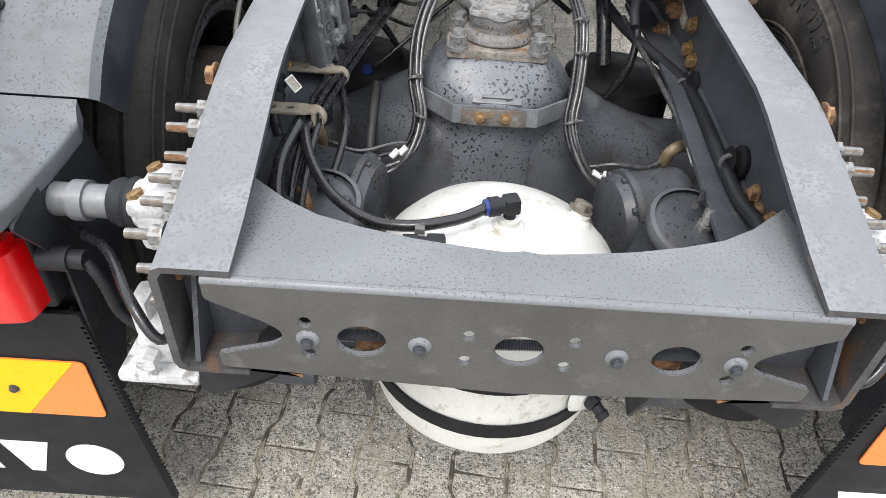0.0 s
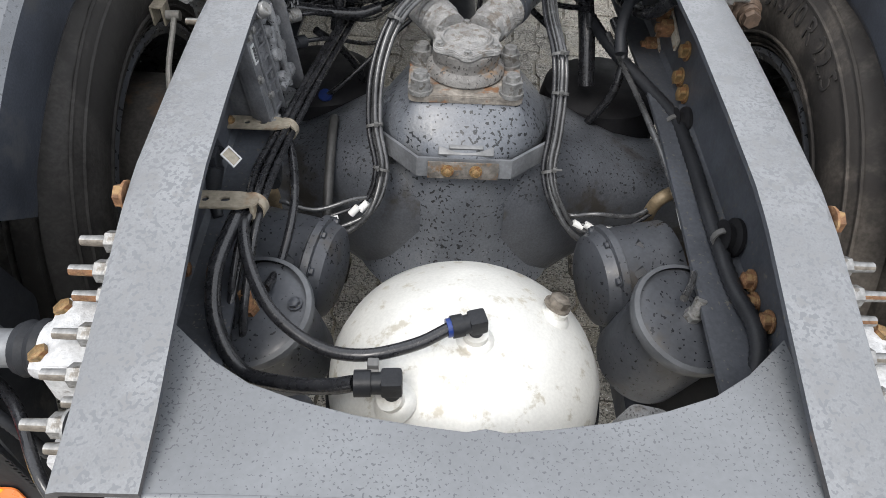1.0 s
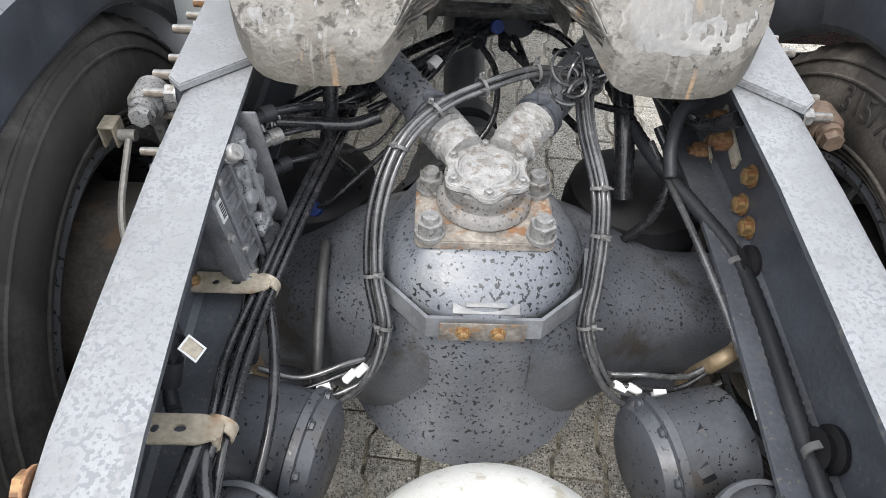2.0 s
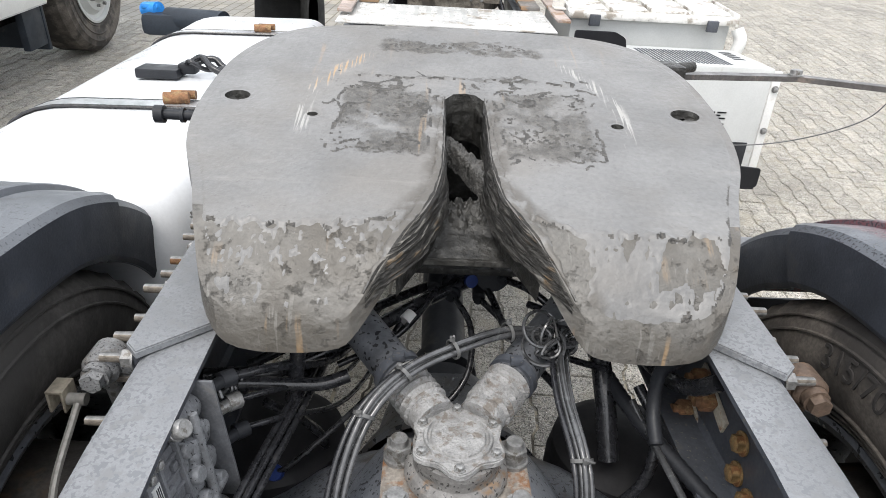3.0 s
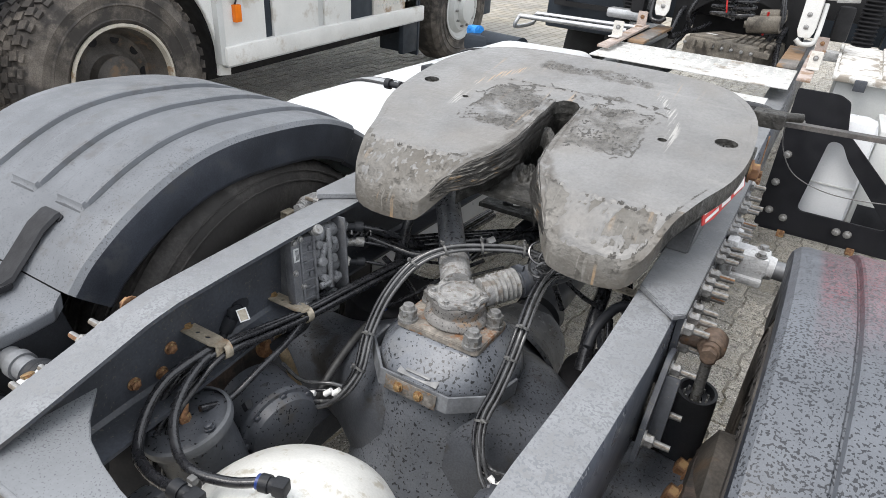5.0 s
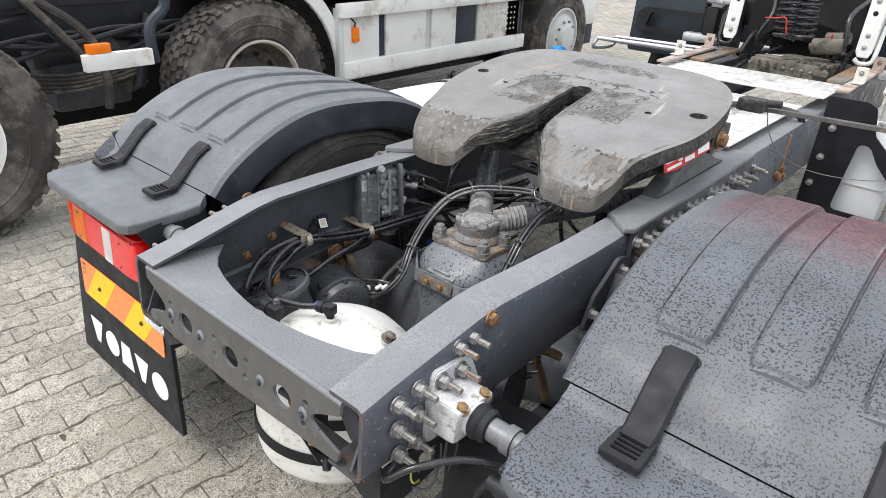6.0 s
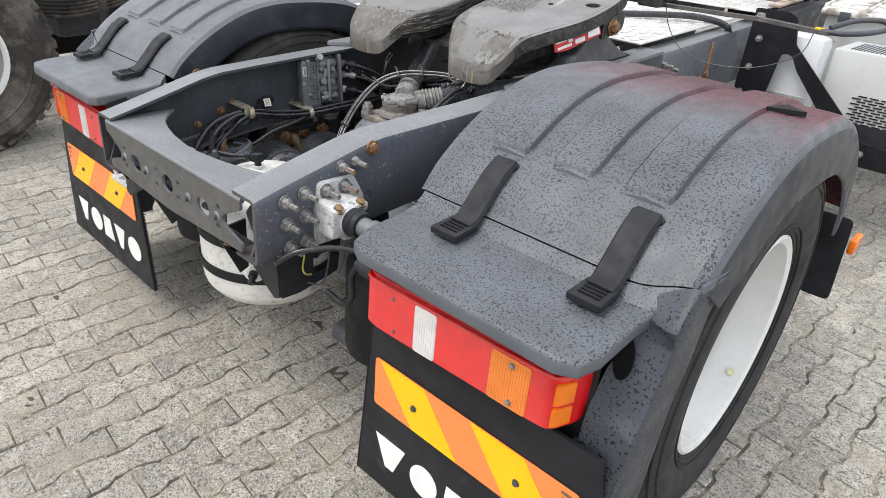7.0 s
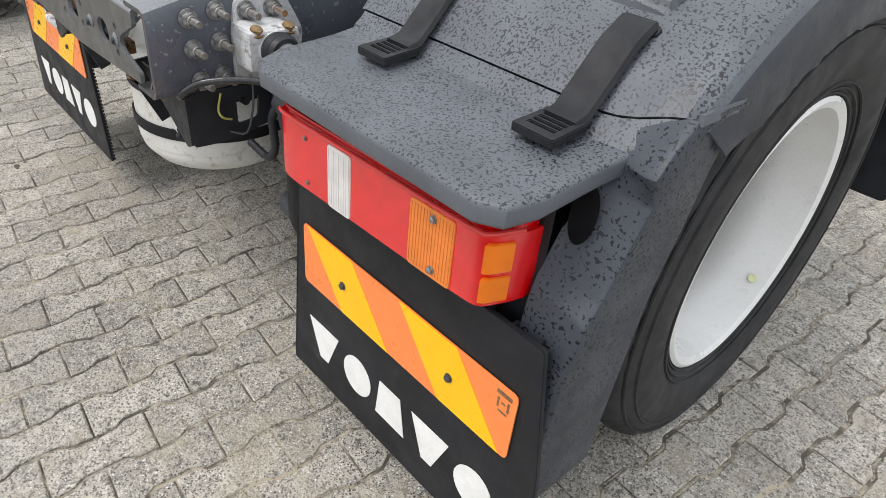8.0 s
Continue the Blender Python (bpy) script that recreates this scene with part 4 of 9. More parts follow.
# breather line on the left of the housing
hose([(-0.262, 0.868, 0.645), (-0.260, 0.845, 0.668), (-0.258, 0.76, 0.642), (-0.256, 0.66, 0.580), (-0.255, 0.615, 0.50)], 0.0095, axle, mat("grey_pipe", (0.055, 0.055, 0.054), 0.45, vary=0.2, scale=20), "breather_pipe", "dull grey pipe over the axle arm")
for s in (-1, 1):
    hose([(s * 0.366, 0.71, 0.49), (s * 0.358, 0.68, 0.57), (s * 0.349, 0.650, 0.635), (s * 0.352, 0.640, 0.664), (s * 0.372, 0.650, 0.672), (s * 0.400, 0.680, 0.655)], 0.0125, axle, pipe_mat, "brake_pipe", "bent dull yellowish metal pipe")

# propeller shaft and torque tube in front of the axle
bm = bmesh.new()
cyl(bm, (0, 1.28, 0.53), (0, 4.3, 0.78), 0.055, seg=28)
cyl(bm, (0, 1.18, 0.52), (0, 1.34, 0.535), 0.085, 0.075, 28)
lathe(bm, [(0.055, 0), (0.075, 0.01), (0.075, 0.05), (0.055, 0.07)], Matrix.Translation((0, 1.36, 0.537)) @ axis_frame((0, 1, 0.08)), 28)
part("propeller_shaft", bm, plastic, truck, "dark propeller shaft")

# air bellows, black rubber, fore and aft of the axle
for s in (-1, 1):
    bm = bmesh.new()
    lathe(bm, [(0.0, 0.30), (0.115, 0.30), (0.12, 0.36), (0.132, 0.42), (0.14, 0.50), (0.138, 0.58), (0.13, 0.62), (0.10, 0.64), (0.0, 0.645)], Matrix.Translation((s * 0.322, 1.06, 0.02)), 36)
    part("air_bellows", bm, plastic_dk, truck, "black rubber air spring")
    # spring beam running along below the rail
    bm = bmesh.new()
    sheet(bm, rounded([(0.28, 0.36), (0.70, 0.40), (1.05, 0.40), (1.38, 0.30), (1.38, 0.26), (1.0, 0.32), (0.7, 0.32), (0.28, 0.30)], 0.03), [], 0.09, Matrix.Translation((s * 0.36 - 0.045, 0, 0)) @ FACE_X)
    part("suspension_beam", bm, steel_dark, truck, "dark steel suspension beam")
    # brake chambers
    top = Vector((s * 0.312, 0.335, 0.692)) if s < 0 else Vector((0.326, 0.350, 0.690))
    d = Vector((s * 0.15, -0.22, 0.96)).normalized()
    bm = bmesh.new()
    lathe(bm, [(0.0, 0.0), (0.068, -0.001), (0.075, -0.004), (0.082, -0.006), (0.084, -0.012), (0.081, -0.02), (0.076, -0.03), (0.078, -0.08), (0.077, -0.17), (0.06, -0.19), (0.0, -0.195)], Matrix.Translation(top) @ axis_frame(d), 40)
    ch = part("brake_chamber", bm, mat("chamber_paint", (0.058, 0.062, 0.071), 0.38, vary=0.2, scale=8, bump=0.08, stain=(0.06, 0.055, 0.05), stain_at=0.62, drops=(0.02, 0.021, 0.024), drop_scale=150, drop_at=0.67) if s < 0 else bpy.data.materials["chamber_paint"], truck, "dark grey spring brake chamber")
    bm = bmesh.new()
    lathe(bm, [(0.081, 0.002), (0.088, 0.0), (0.09, -0.008), (0.087, -0.02), (0.08, -0.024)], Matrix.Translation(top) @ axis_frame(d), 40)
    part("clamp_band", bm, mat("clamp_band_paint", (0.085, 0.09, 0.098), 0.4, vary=0.15, scale=20, bump=0.1) if s < 0 else bpy.data.materials["clamp_band_paint"], ch, "grey clamp band round the chamber")
    fm = axis_frame(d)
    bolt("dark", top + fm @ Vector((0.0, -0.058, 0.001)), d, ch, 0.7)
    bolt("dark", top + fm @ Vector((0.05, 0.04, 0.001)), d, ch, 0.7)
    bm = bmesh.new()
    cyl(bm, top - d * 0.002, top + d * 0.012, 0.013, seg=6)
    cyl(bm, top + d * 0.01, top + d * 0.035 + Vector((0, 0.012, 0)), 0.009, seg=12)
    part("hose_fitting", bm, zinc if s > 0 else rust, ch, "metal hose fitting")
    bm = bmesh.new()
    c2 = Vector((s * 0.215, 0.515, 0.575))
    lathe(bm, [(0.0, 0.0), (0.06, 0.002), (0.08, 0.012), (0.088, 0.03), (0.095, 0.032), (0.096, 0.044), (0.088, 0.048), (0.088, 0.15), (0.0, 0.15)], Matrix.Translation(c2) @ axis_frame((s * 0.9, 0.2, 0.05)), 36)
    bc = part("brake_cylinder", bm, bpy.data.materials["chamber_paint"], truck, "dark horizontal brake cylinder")
    fr = Matrix.Translation(c2) @ axis_frame((s * 0.9, 0.2, 0.05))
    for k in range(8):
        a0 = 2 * math.pi * k / 8
        bolt("dark", fr @ Vector((0.086 * math.cos(a0), 0.086 * math.sin(a0), 0.03)), (-s * 0.9, -0.2, -0.05), bc, 0.6)
    for y, z in ((0.515, 0.635), (0.47, 0.62)):
        bm = bmesh.new()
        cyl(bm, (s * 0.262, y, z), (s * 0.300, y + 0.012, z + 0.022), 0.014, 0.012, 12)
        cyl(bm, (s * 0.285, y + 0.007, z + 0.013), (s * 0.30, y + 0.012, z + 0.022), 0.016, seg=8)
        part("hose_fitting", bm, plastic, bc, "black hose fitting")
    bm = bmesh.new()
    box(bm, (s * 0.228, 0.19, 0.62), (0.06, 0.05, 0.10), 0.012, Matrix.Rotation(radians(18 * s), 4, "Y"))
    part("rubber_stop", bm, cast_grey if s > 0 else axle_dk, truck, "grey block bracket beside the tank")


# ---- coupling plate ----
SL = 0.26


def plate_z(y):
    """The tilted top of the coupling plate, bending down over the two rear horns."""
    if y >= 0.965:
        return 1.19 + SL * (y - 1.245)
    k = 0.965 - y
    return 1.19 + SL * (0.965 - 1.245) - 0.42 * k - 5.5 * k * k


half = [(0.035, 1.30), (0.037, 1.12), (0.05, 1.03), (0.075, 0.97), (0.105, 0.925), (0.145, 0.878), (0.185, 0.862), (0.30, 0.862), (0.345, 0.885), (0.368, 0.94), (0.40, 1.04), (0.435, 1.13), (0.45, 1.22), (0.448, 1.32), (0.432, 1.42), (0.395, 1.50), (0.34, 1.555), (0.26, 1.585), (0.14, 1.597), (0.0, 1.60)]
right = [(0.0, 1.325), (0.016, 1.32)] + half
loop = right[1:-1]
outline = [(x, y) for x, y in loop] + [(0.0, 1.60)] + [(-x, y) for x, y in loop[::-1]] + [(0.0, 1.325)]
rl = [Vector(p) for p in outline]
soft = [tuple(v[:2]) for v in smooth_path([(x, y, 0) for x, y in outline[1:-2]], 4)]
outline = [(0.0, 1.325), (0.02, 1.32)] + [p for p in soft] + [(-0.02, 1.32)]
# a fine grid inside the outline so that the plate can bend and sag
bm = bmesh.new()
vs = [bm.verts.new((x, y, 0)) for x, y in outline]
for a, b in zip(vs, vs[1:] + vs[:1]):
    bm.edges.new((a, b))
hole_at = [(0.26, 1.237, 0.011), (-0.257, 1.232, 0.009), (0.391, 1.285, 0.026), (-0.393, 1.282, 0.022)]
for x, y, r in hole_at:
    hv = [bm.verts.new((px, py, 0)) for px, py in circle2(x, y, r, 14, r * 0.75)]
    for a, b in zip(hv, hv[1:] + hv[:1]):
        bm.edges.new((a, b))
bmesh.ops.triangle_fill(bm, use_beauty=True, use_dissolve=False, edges=bm.edges[:])
for k in range(9):
    yy = 0.885 + 0.02 * k
    bmesh.ops.bisect_plane(bm, geom=bm.verts[:] + bm.edges[:] + bm.faces[:], plane_co=(0, yy, 0), plane_no=(0, 1, 0))
for k in range(-10, 11):
    bmesh.ops.bisect_plane(bm, geom=bm.verts[:] + bm.edges[:] + bm.faces[:], plane_co=(0.043 * k, 0, 0), plane_no=(1, 0, 0))
bmesh.ops.recalc_face_normals(bm, faces=bm.faces)
ext = bmesh.ops.extrude_face_region(bm, geom=bm.faces[:])
low = {v for v in ext["geom"] if isinstance(v, bmesh.types.BMVert)}
for v in bm.verts:
    z = plate_z(v.co.y)
    v.co.z = z - (0.042 if v in low else 0.0)
bmesh.ops.recalc_face_normals(bm, faces=bm.faces)
rim_edges = [e for e in bm.edges if len(e.link_faces) == 2 and e.calc_face_angle(0) > radians(50) and all(abs(v.co.z - plate_z(v.co.y)) < 0.008 for v in e.verts)]
bmesh.ops.bevel(bm, geom=rim_edges, offset=0.014, segments=3, affect="EDGES", profile=0.5, clamp_overlap=True)
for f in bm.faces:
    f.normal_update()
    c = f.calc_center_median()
    # faces below the rim's bevel take the darker material
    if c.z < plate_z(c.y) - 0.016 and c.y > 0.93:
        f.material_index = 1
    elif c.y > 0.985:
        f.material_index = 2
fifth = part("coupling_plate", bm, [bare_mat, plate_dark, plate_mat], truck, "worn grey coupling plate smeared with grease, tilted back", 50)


def nz(x, y, s, k=0.0):
    return noise.noise(Vector((x * s, y * s, k)))


def ridge(x, y, s, k=0.0):
    """Sharp winding crests."""
    return 1 - min(1.0, abs(nz(x, y, s, k)) * 5.5)


def smooth(v, a, b):
    t = min(1.0, max(0.0, (v - a) / (b - a)))
    return t * t * (3 - 2 * t)


# the film of grease on the plate: a sheet that thins out to nothing where the steel is scraped bare
STEP = 0.0026
gx, gy = np.arange(-0.452, 0.4521, STEP), np.arange(0.86, 1.602, STEP)
PX, PY = np.meshgrid(gx, gy)
poly = np.array(outline)
inside, away = np.zeros(PX.shape, bool), np.full(PX.shape, 9.0)
for (ax, ay), (bx, by) in zip(poly, np.roll(poly, -1, axis=0)):
    if ay != by:
        inside ^= ((ay > PY) != (by > PY)) & (PX < (bx - ax) * (PY - ay) / (by - ay) + ax)
    ux, uy = bx - ax, by - ay
    t = np.clip(((PX - ax) * ux + (PY - ay) * uy) / (ux * ux + uy * uy + 1e-12), 0, 1)
    away = np.minimum(away, np.hypot(PX - ax - t * ux, PY - ay - t * uy))
for hx, hy, hr in hole_at:
    away = np.minimum(away, np.hypot(PX - hx, (PY - hy) / 0.75) - hr + 0.008)
keep = inside & (away > 0.009)
ids, film_v, crumb_at = {}, [], []
for j, i in zip(*np.nonzero(keep)):
    x, y, a = float(gx[i]), float(gy[j]), float(away[j, i])
    s = 1 if x > 0 else -1
    u = abs(x)
    h = 0.0012 + 0.0005 * nz(x, y, 9) + 0.0003 * nz(x, y, 60, 2)
    # its ragged rear edge and the flakes left on the horns
    line = y - (0.955 + 0.010 * nz(x, 0, 17, s) + 0.010 * nz(x, 0, 70, 4) + 0.025 * smooth(u, 0.16, 0.09))
    if line < 0.02:
        fine_n = 0.7 * nz(x, y * 0.8, 85, 8) + 0.7 * nz(x, y, 170, 9)
        if s < 0:
            flake = 0.45 * nz(x, y * 0.8, 30, 7) + fine_n - 0.30 + 0.35 * smooth(line, -0.04, -0.01) * smooth(u, 0.18, 0.12)
        else:
            bare = smooth(u + 0.02 * nz(x, y, 25, 15), 0.205, 0.215) * smooth(u + 0.02 * nz(x, y, 25, 16), 0.345, 0.335) * smooth(y + 0.016 * nz(x, y, 30, 17), 0.896, 0.90) * smooth(nz(x, y * 0.6, 14, 18), -0.28, -0.18)
            bare = max(bare, smooth(u + 0.02 * nz(x, y, 40, 19), 0.165, 0.15))
            flake = 0.30 + 0.75 * fine_n + 0.25 * nz(x, y * 0.5, 30, 13) - 0.75 * bare
        low_h = max(-0.0015, min(0.0016 + 0.0005 * nz(x, y, 120, 14), 0.009 * flake))
        k = smooth(line, -0.003, 0.002)
        h = (h + 0.0012 * smooth(line, 0.02, 0.004)) * k + low_h * (1 - k) + 0.0036 * math.exp(-((line - 0.003) / 0.0028) ** 2) * (0.5 + nz(x, y, 90, 5))
    # torn and crumbled round the pads and the front band
    ju, jy = u + 0.014 * nz(x, y, 30, 11), y + 0.014 * nz(x, y, 30, 12)
    pad = smooth(ju, 0.055, 0.065) * smooth(ju, 0.222, 0.212) * smooth(jy, 1.125, 1.132) * smooth(jy, 1.34, 1.33)
    band = smooth(ju, 0.16, 0.15) * smooth(jy, 1.478, 1.484) * smooth(jy, 1.53, 1.522)
    halo = smooth(ju, 0.26, 0.23) * smooth(jy, 1.09, 1.12) * smooth(jy, 1.41, 1.38)
    tear = smooth(nz(x, y, 13, 20) + 0.4 * nz(x, y, 40, 21), -0.15, 0.15)
    crumb = max(pad * tear, band * smooth(nz(x, y, 26, 25), -0.35, 0.0))
    rim = smooth(ju, 0.19, 0.2) * pad
    crumb = max(crumb, 0.9 * rim)
    lumps = max(0.0, 0.9 * nz(x, y, 150, 30) + 0.4 * nz(x, y, 60, 32) + 0.8 * nz(x, y, 260, 31))
    h += crumb * (0.0034 * lumps - 0.0007)
    cr = halo * smooth(nz(x, y, 16, 40), 0.0, 0.2) * max(0.0, ridge(x, y, 26, 41) - 0.35)
    h += 0.0030 * cr * (0.6 + nz(x, y, 120, 42))
    # crest left by the front edge of the pads
    crest = math.exp(-((jy - 1.372 - 0.004 * nz(x, 0, 60, 50)) / 0.0028) ** 2) * smooth(u, 0.22, 0.2) * smooth(nz(x, 0, 25, 51), -0.3, 0.0)
    h += 0.003 * crest
    # squeezed-up ridges along the throat
    if y < 1.30 and u < 0.2:
        lipd = a
        h += smooth(lipd, 0.05, 0.01) * max(0.0, nz(x, y * 0.35, 75, 60) + 0.4 * nz(x, y, 120, 61)) * 0.006 * smooth(y, 0.93, 1.0)
    h = h * smooth(a, 0.010, 0.018) - 0.0012 * (1 - smooth(a, 0.010, 0.018))
    ids[j, i] = len(film_v)
    film_v.append((x, y, plate_z(y) + h))
    # dark outline at the film's torn edges: crack and step shade put into colour
    border = (0.2 < pad < 0.75 or (a < 0.0165 + 0.004 * nz(x, y, 60, 75) and x > 0.28 and y < 1.08 and nz(x, y, 35, 74) > -0.25) or (abs(line + 0.0005) < 0.0013 and nz(x, y, 50, 73) > 0.05)) and (nz(x, y, 34, 72) > 0.0 or pad < 0.01)
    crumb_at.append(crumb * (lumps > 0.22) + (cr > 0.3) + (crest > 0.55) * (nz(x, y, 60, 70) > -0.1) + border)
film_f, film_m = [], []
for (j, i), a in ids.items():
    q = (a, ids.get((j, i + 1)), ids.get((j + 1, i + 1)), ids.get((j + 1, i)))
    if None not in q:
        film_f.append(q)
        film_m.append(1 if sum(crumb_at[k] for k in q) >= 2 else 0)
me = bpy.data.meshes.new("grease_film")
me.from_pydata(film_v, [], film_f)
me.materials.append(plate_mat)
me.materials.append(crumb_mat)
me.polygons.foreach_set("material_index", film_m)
me.polygons.foreach_set("use_smooth", [True] * len(film_f))
film_ob = new("grease_film", me)
hang(film_ob, fifth)
tagged(film_ob, "grey film of grease, torn and crumbled round the pads")
for x, y, r in hole_at:
    bm = bmesh.new()
    hv = [bm.verts.new((x + r * 1.1 * k * math.cos(a) , y + r * 0.85 * k * math.sin(a), plate_z(y) - 0.008 + 0.006 * noise.noise(Vector((x * 99 + 6 * k, a * 2, y * 50))))) for k in (0.25, 0.6, 1.0) for a in np.linspace(0, 2 * math.pi, 14, endpoint=False)]
    for ring in (0, 1):
        for k in range(14):
            a, b = ring * 14 + k, ring * 14 + (k + 1) % 14
            bm.faces.new((hv[a], hv[b], hv[b + 14], hv[a + 14]))
    part("hole_dirt", bm, plate_dark, fifth, "dark dirt in the lubrication hole", 80)
# lip below the rim, ribs and the greasy cross plate between the horns
bm = bmesh.new()
lo = [(x * 0.965, 1.23 + (y - 1.23) * 0.965) for x, y in outline]
va = [bm.verts.new((x, y, plate_z(y) - 0.030)) for x, y in lo]
vb = [bm.verts.new((x * 0.97, y, plate_z(y) - 0.085)) for x, y in lo]
for k in range(len(va)):
    j = (k + 1) % len(va)
    if lo[k][1] > 0.93 and lo[j][1] > 0.93:
        bm.faces.new((va[k], va[j], vb[j], vb[k]))
bmesh.ops.solidify(bm, geom=bm.faces[:], thickness=0.012)
part("plate_rim", bm, plate_dark, fifth, "dark greasy rim below the plate")
for s in (-1, 1):
    # dragged grease down the walls of the throat
    bm = bmesh.new()
    rings = []
    NA, NC = 130, 17
    for k in range(NA):
        y = 0.885 + 0.425 * k / (NA - 1)
        x = float(np.interp(y, [0.878, 0.925, 0.97, 1.03, 1.10, 1.30], [0.145, 0.105, 0.075, 0.05, 0.0375, 0.035]))
        deep = float(np.interp(y, [0.885, 0.95, 1.08, 1.16, 1.31], [0.000, 0.008, 0.012, 0.002, -0.001]))
        over = float(np.interp(y, [0.885, 0.95, 1.1, 1.31], [0.002, 0.020, 0.018, 0.004]))
        wob = 0.007 * noise.noise(Vector((y * 70, s * 3.0, 1.0))) + 0.004 * noise.noise(Vector((y * 190, s * 3.0, 2.0)))
        ring = []
        for i in range(NC):
            c = i / (NC - 1)
            if c < 0.3:
                q = c / 0.3
                dx, dz = over * (1 - q) + wob * (1 - q), 0.0004 + 0.0022 * math.sin(math.pi * q) - (0.0022 if i == 0 else 0)
            else:
                q = (c - 0.3) / 0.7
                dx, dz = -deep * q ** 0.8 - 0.002, -float(np.interp(y, [0.885, 0.93, 0.97], [0.02, 0.042, 0.056])) * q - 0.001
            w = 0.0040 * noise.noise(Vector((y * 16, i * 1.2, s * 3.0))) + 0.0032 * noise.noise(Vector((y * 55, i * 1.3, s * 5.0)))
            w *= 0.25 if i == 0 else 1.0
            ring.append(bm.verts.new((s * (x + dx + w * (0.4 if c < 0.3 else 1)), y, plate_z(y) + dz + max(w, -0.001) * (0.6 if c < 0.3 else 0.3))))
        rings.append(ring)
    for p, q in zip(rings, rings[1:]):
        for k in range(NC - 1):
            bm.faces.new((p[k], p[k + 1], q[k + 1], q[k])).material_index = 1 if k < 4 else 0
    bmesh.ops.recalc_face_normals(bm, faces=bm.faces)
    part("grease_crust", bm, [lip_mat, plate_mat], fifth, "dark grease dragged along the throat", 80)
CROSS = 0.33


def cross_z(y):
    return 1.028 + CROSS * (y - 1.03)


bm = bmesh.new()
sheet(bm, rounded([(-0.13, 1.03), (0.13, 1.03), (0.13, 1.155), (-0.13, 1.155)], 0.006), [], 0.012, Matrix(((1, 0, 0, 0), (0, 1, 0, 0), (0, CROSS, 1, 1.028 - CROSS * 1.03 - 0.012), (0, 0, 0, 1))), 0.002)
# added floor and back wall, only to keep the open slot black
box(bm, (0, 1.34, 0.93), (0.30, 0.34, 0.012), 0.002)
box(bm, (0, 1.50, 1.02), (0.30, 0.012, 0.18), 0.002)
part("cross_plate", bm, plate_dark, fifth, "greasy dark cross plate under the throat, with a dark backing added")
bm = bmesh.new()
NX, NY = 61, 71
gv = []
for j in range(NY):
    for i in range(NX):
        x, y = -0.075 + 0.15 * i / (NX - 1), 1.032 + 0.122 * j / (NY - 1)
        edge = 1.088 + 0.018 * nz(x, 0, 30, 5) - 0.3 * max(0.0, abs(x) - 0.03)
        heap = smooth(y, edge - 0.006, edge + 0.01) * smooth(y, 1.153, 1.146)
        lump = abs(nz(x, y * 0.7, 55, 1)) * 1.2 + abs(nz(x, y, 120, 4)) * 0.8 + 0.5 * ridge(x, y * 0.8, 40, 6)
        grit = max(0.0, nz(x, y, 220, 9) - 0.25) * 0.004
        gv.append(bm.verts.new((x, y, cross_z(y) + 0.0008 + grit + heap * (0.003 + 0.014 * lump + 0.012 * smooth(abs(x), 0.02, 0.045)))))
for j in range(NY - 1):
    for i in range(NX - 1):
        a = j * NX + i
        bm.faces.new((gv[a], gv[a + 1], gv[a + NX + 1], gv[a + NX]))
part("old_grease", bm, plate_dark, fifth, "heap of old dark grease", 80)
# lumpy bridge of grease across the slot
bm = bmesh.new()
gv = []
for j in range(33):
    for i in range(49):
        c, w = i / 48, j / 32 - 0.5
        x = -0.042 + 0.084 * c
        y = 1.262 - 0.085 * smooth(c, 0.1, 1.0) + w * (0.045 + 0.04 * c * c + 0.012 * nz(x, 0, 60, 8))
        up = 0.006 * math.cos(math.pi * w) + 0.010 * abs(nz(x, y, 70, 2)) + 0.006 * abs(nz(x, y, 160, 3))
        gv.append(bm.verts.new((x, y, plate_z(y) - 0.058 + up - 0.03 * (abs(w) * 2) ** 6)))
for j in range(32):
    for i in range(48):
        a = j * 49 + i
        bm.faces.new((gv[a], gv[a + 1], gv[a + 50], gv[a + 49]))
part("grease_bridge", bm, lump_mat, fifth, "lumpy grey grease across the slot", 80)
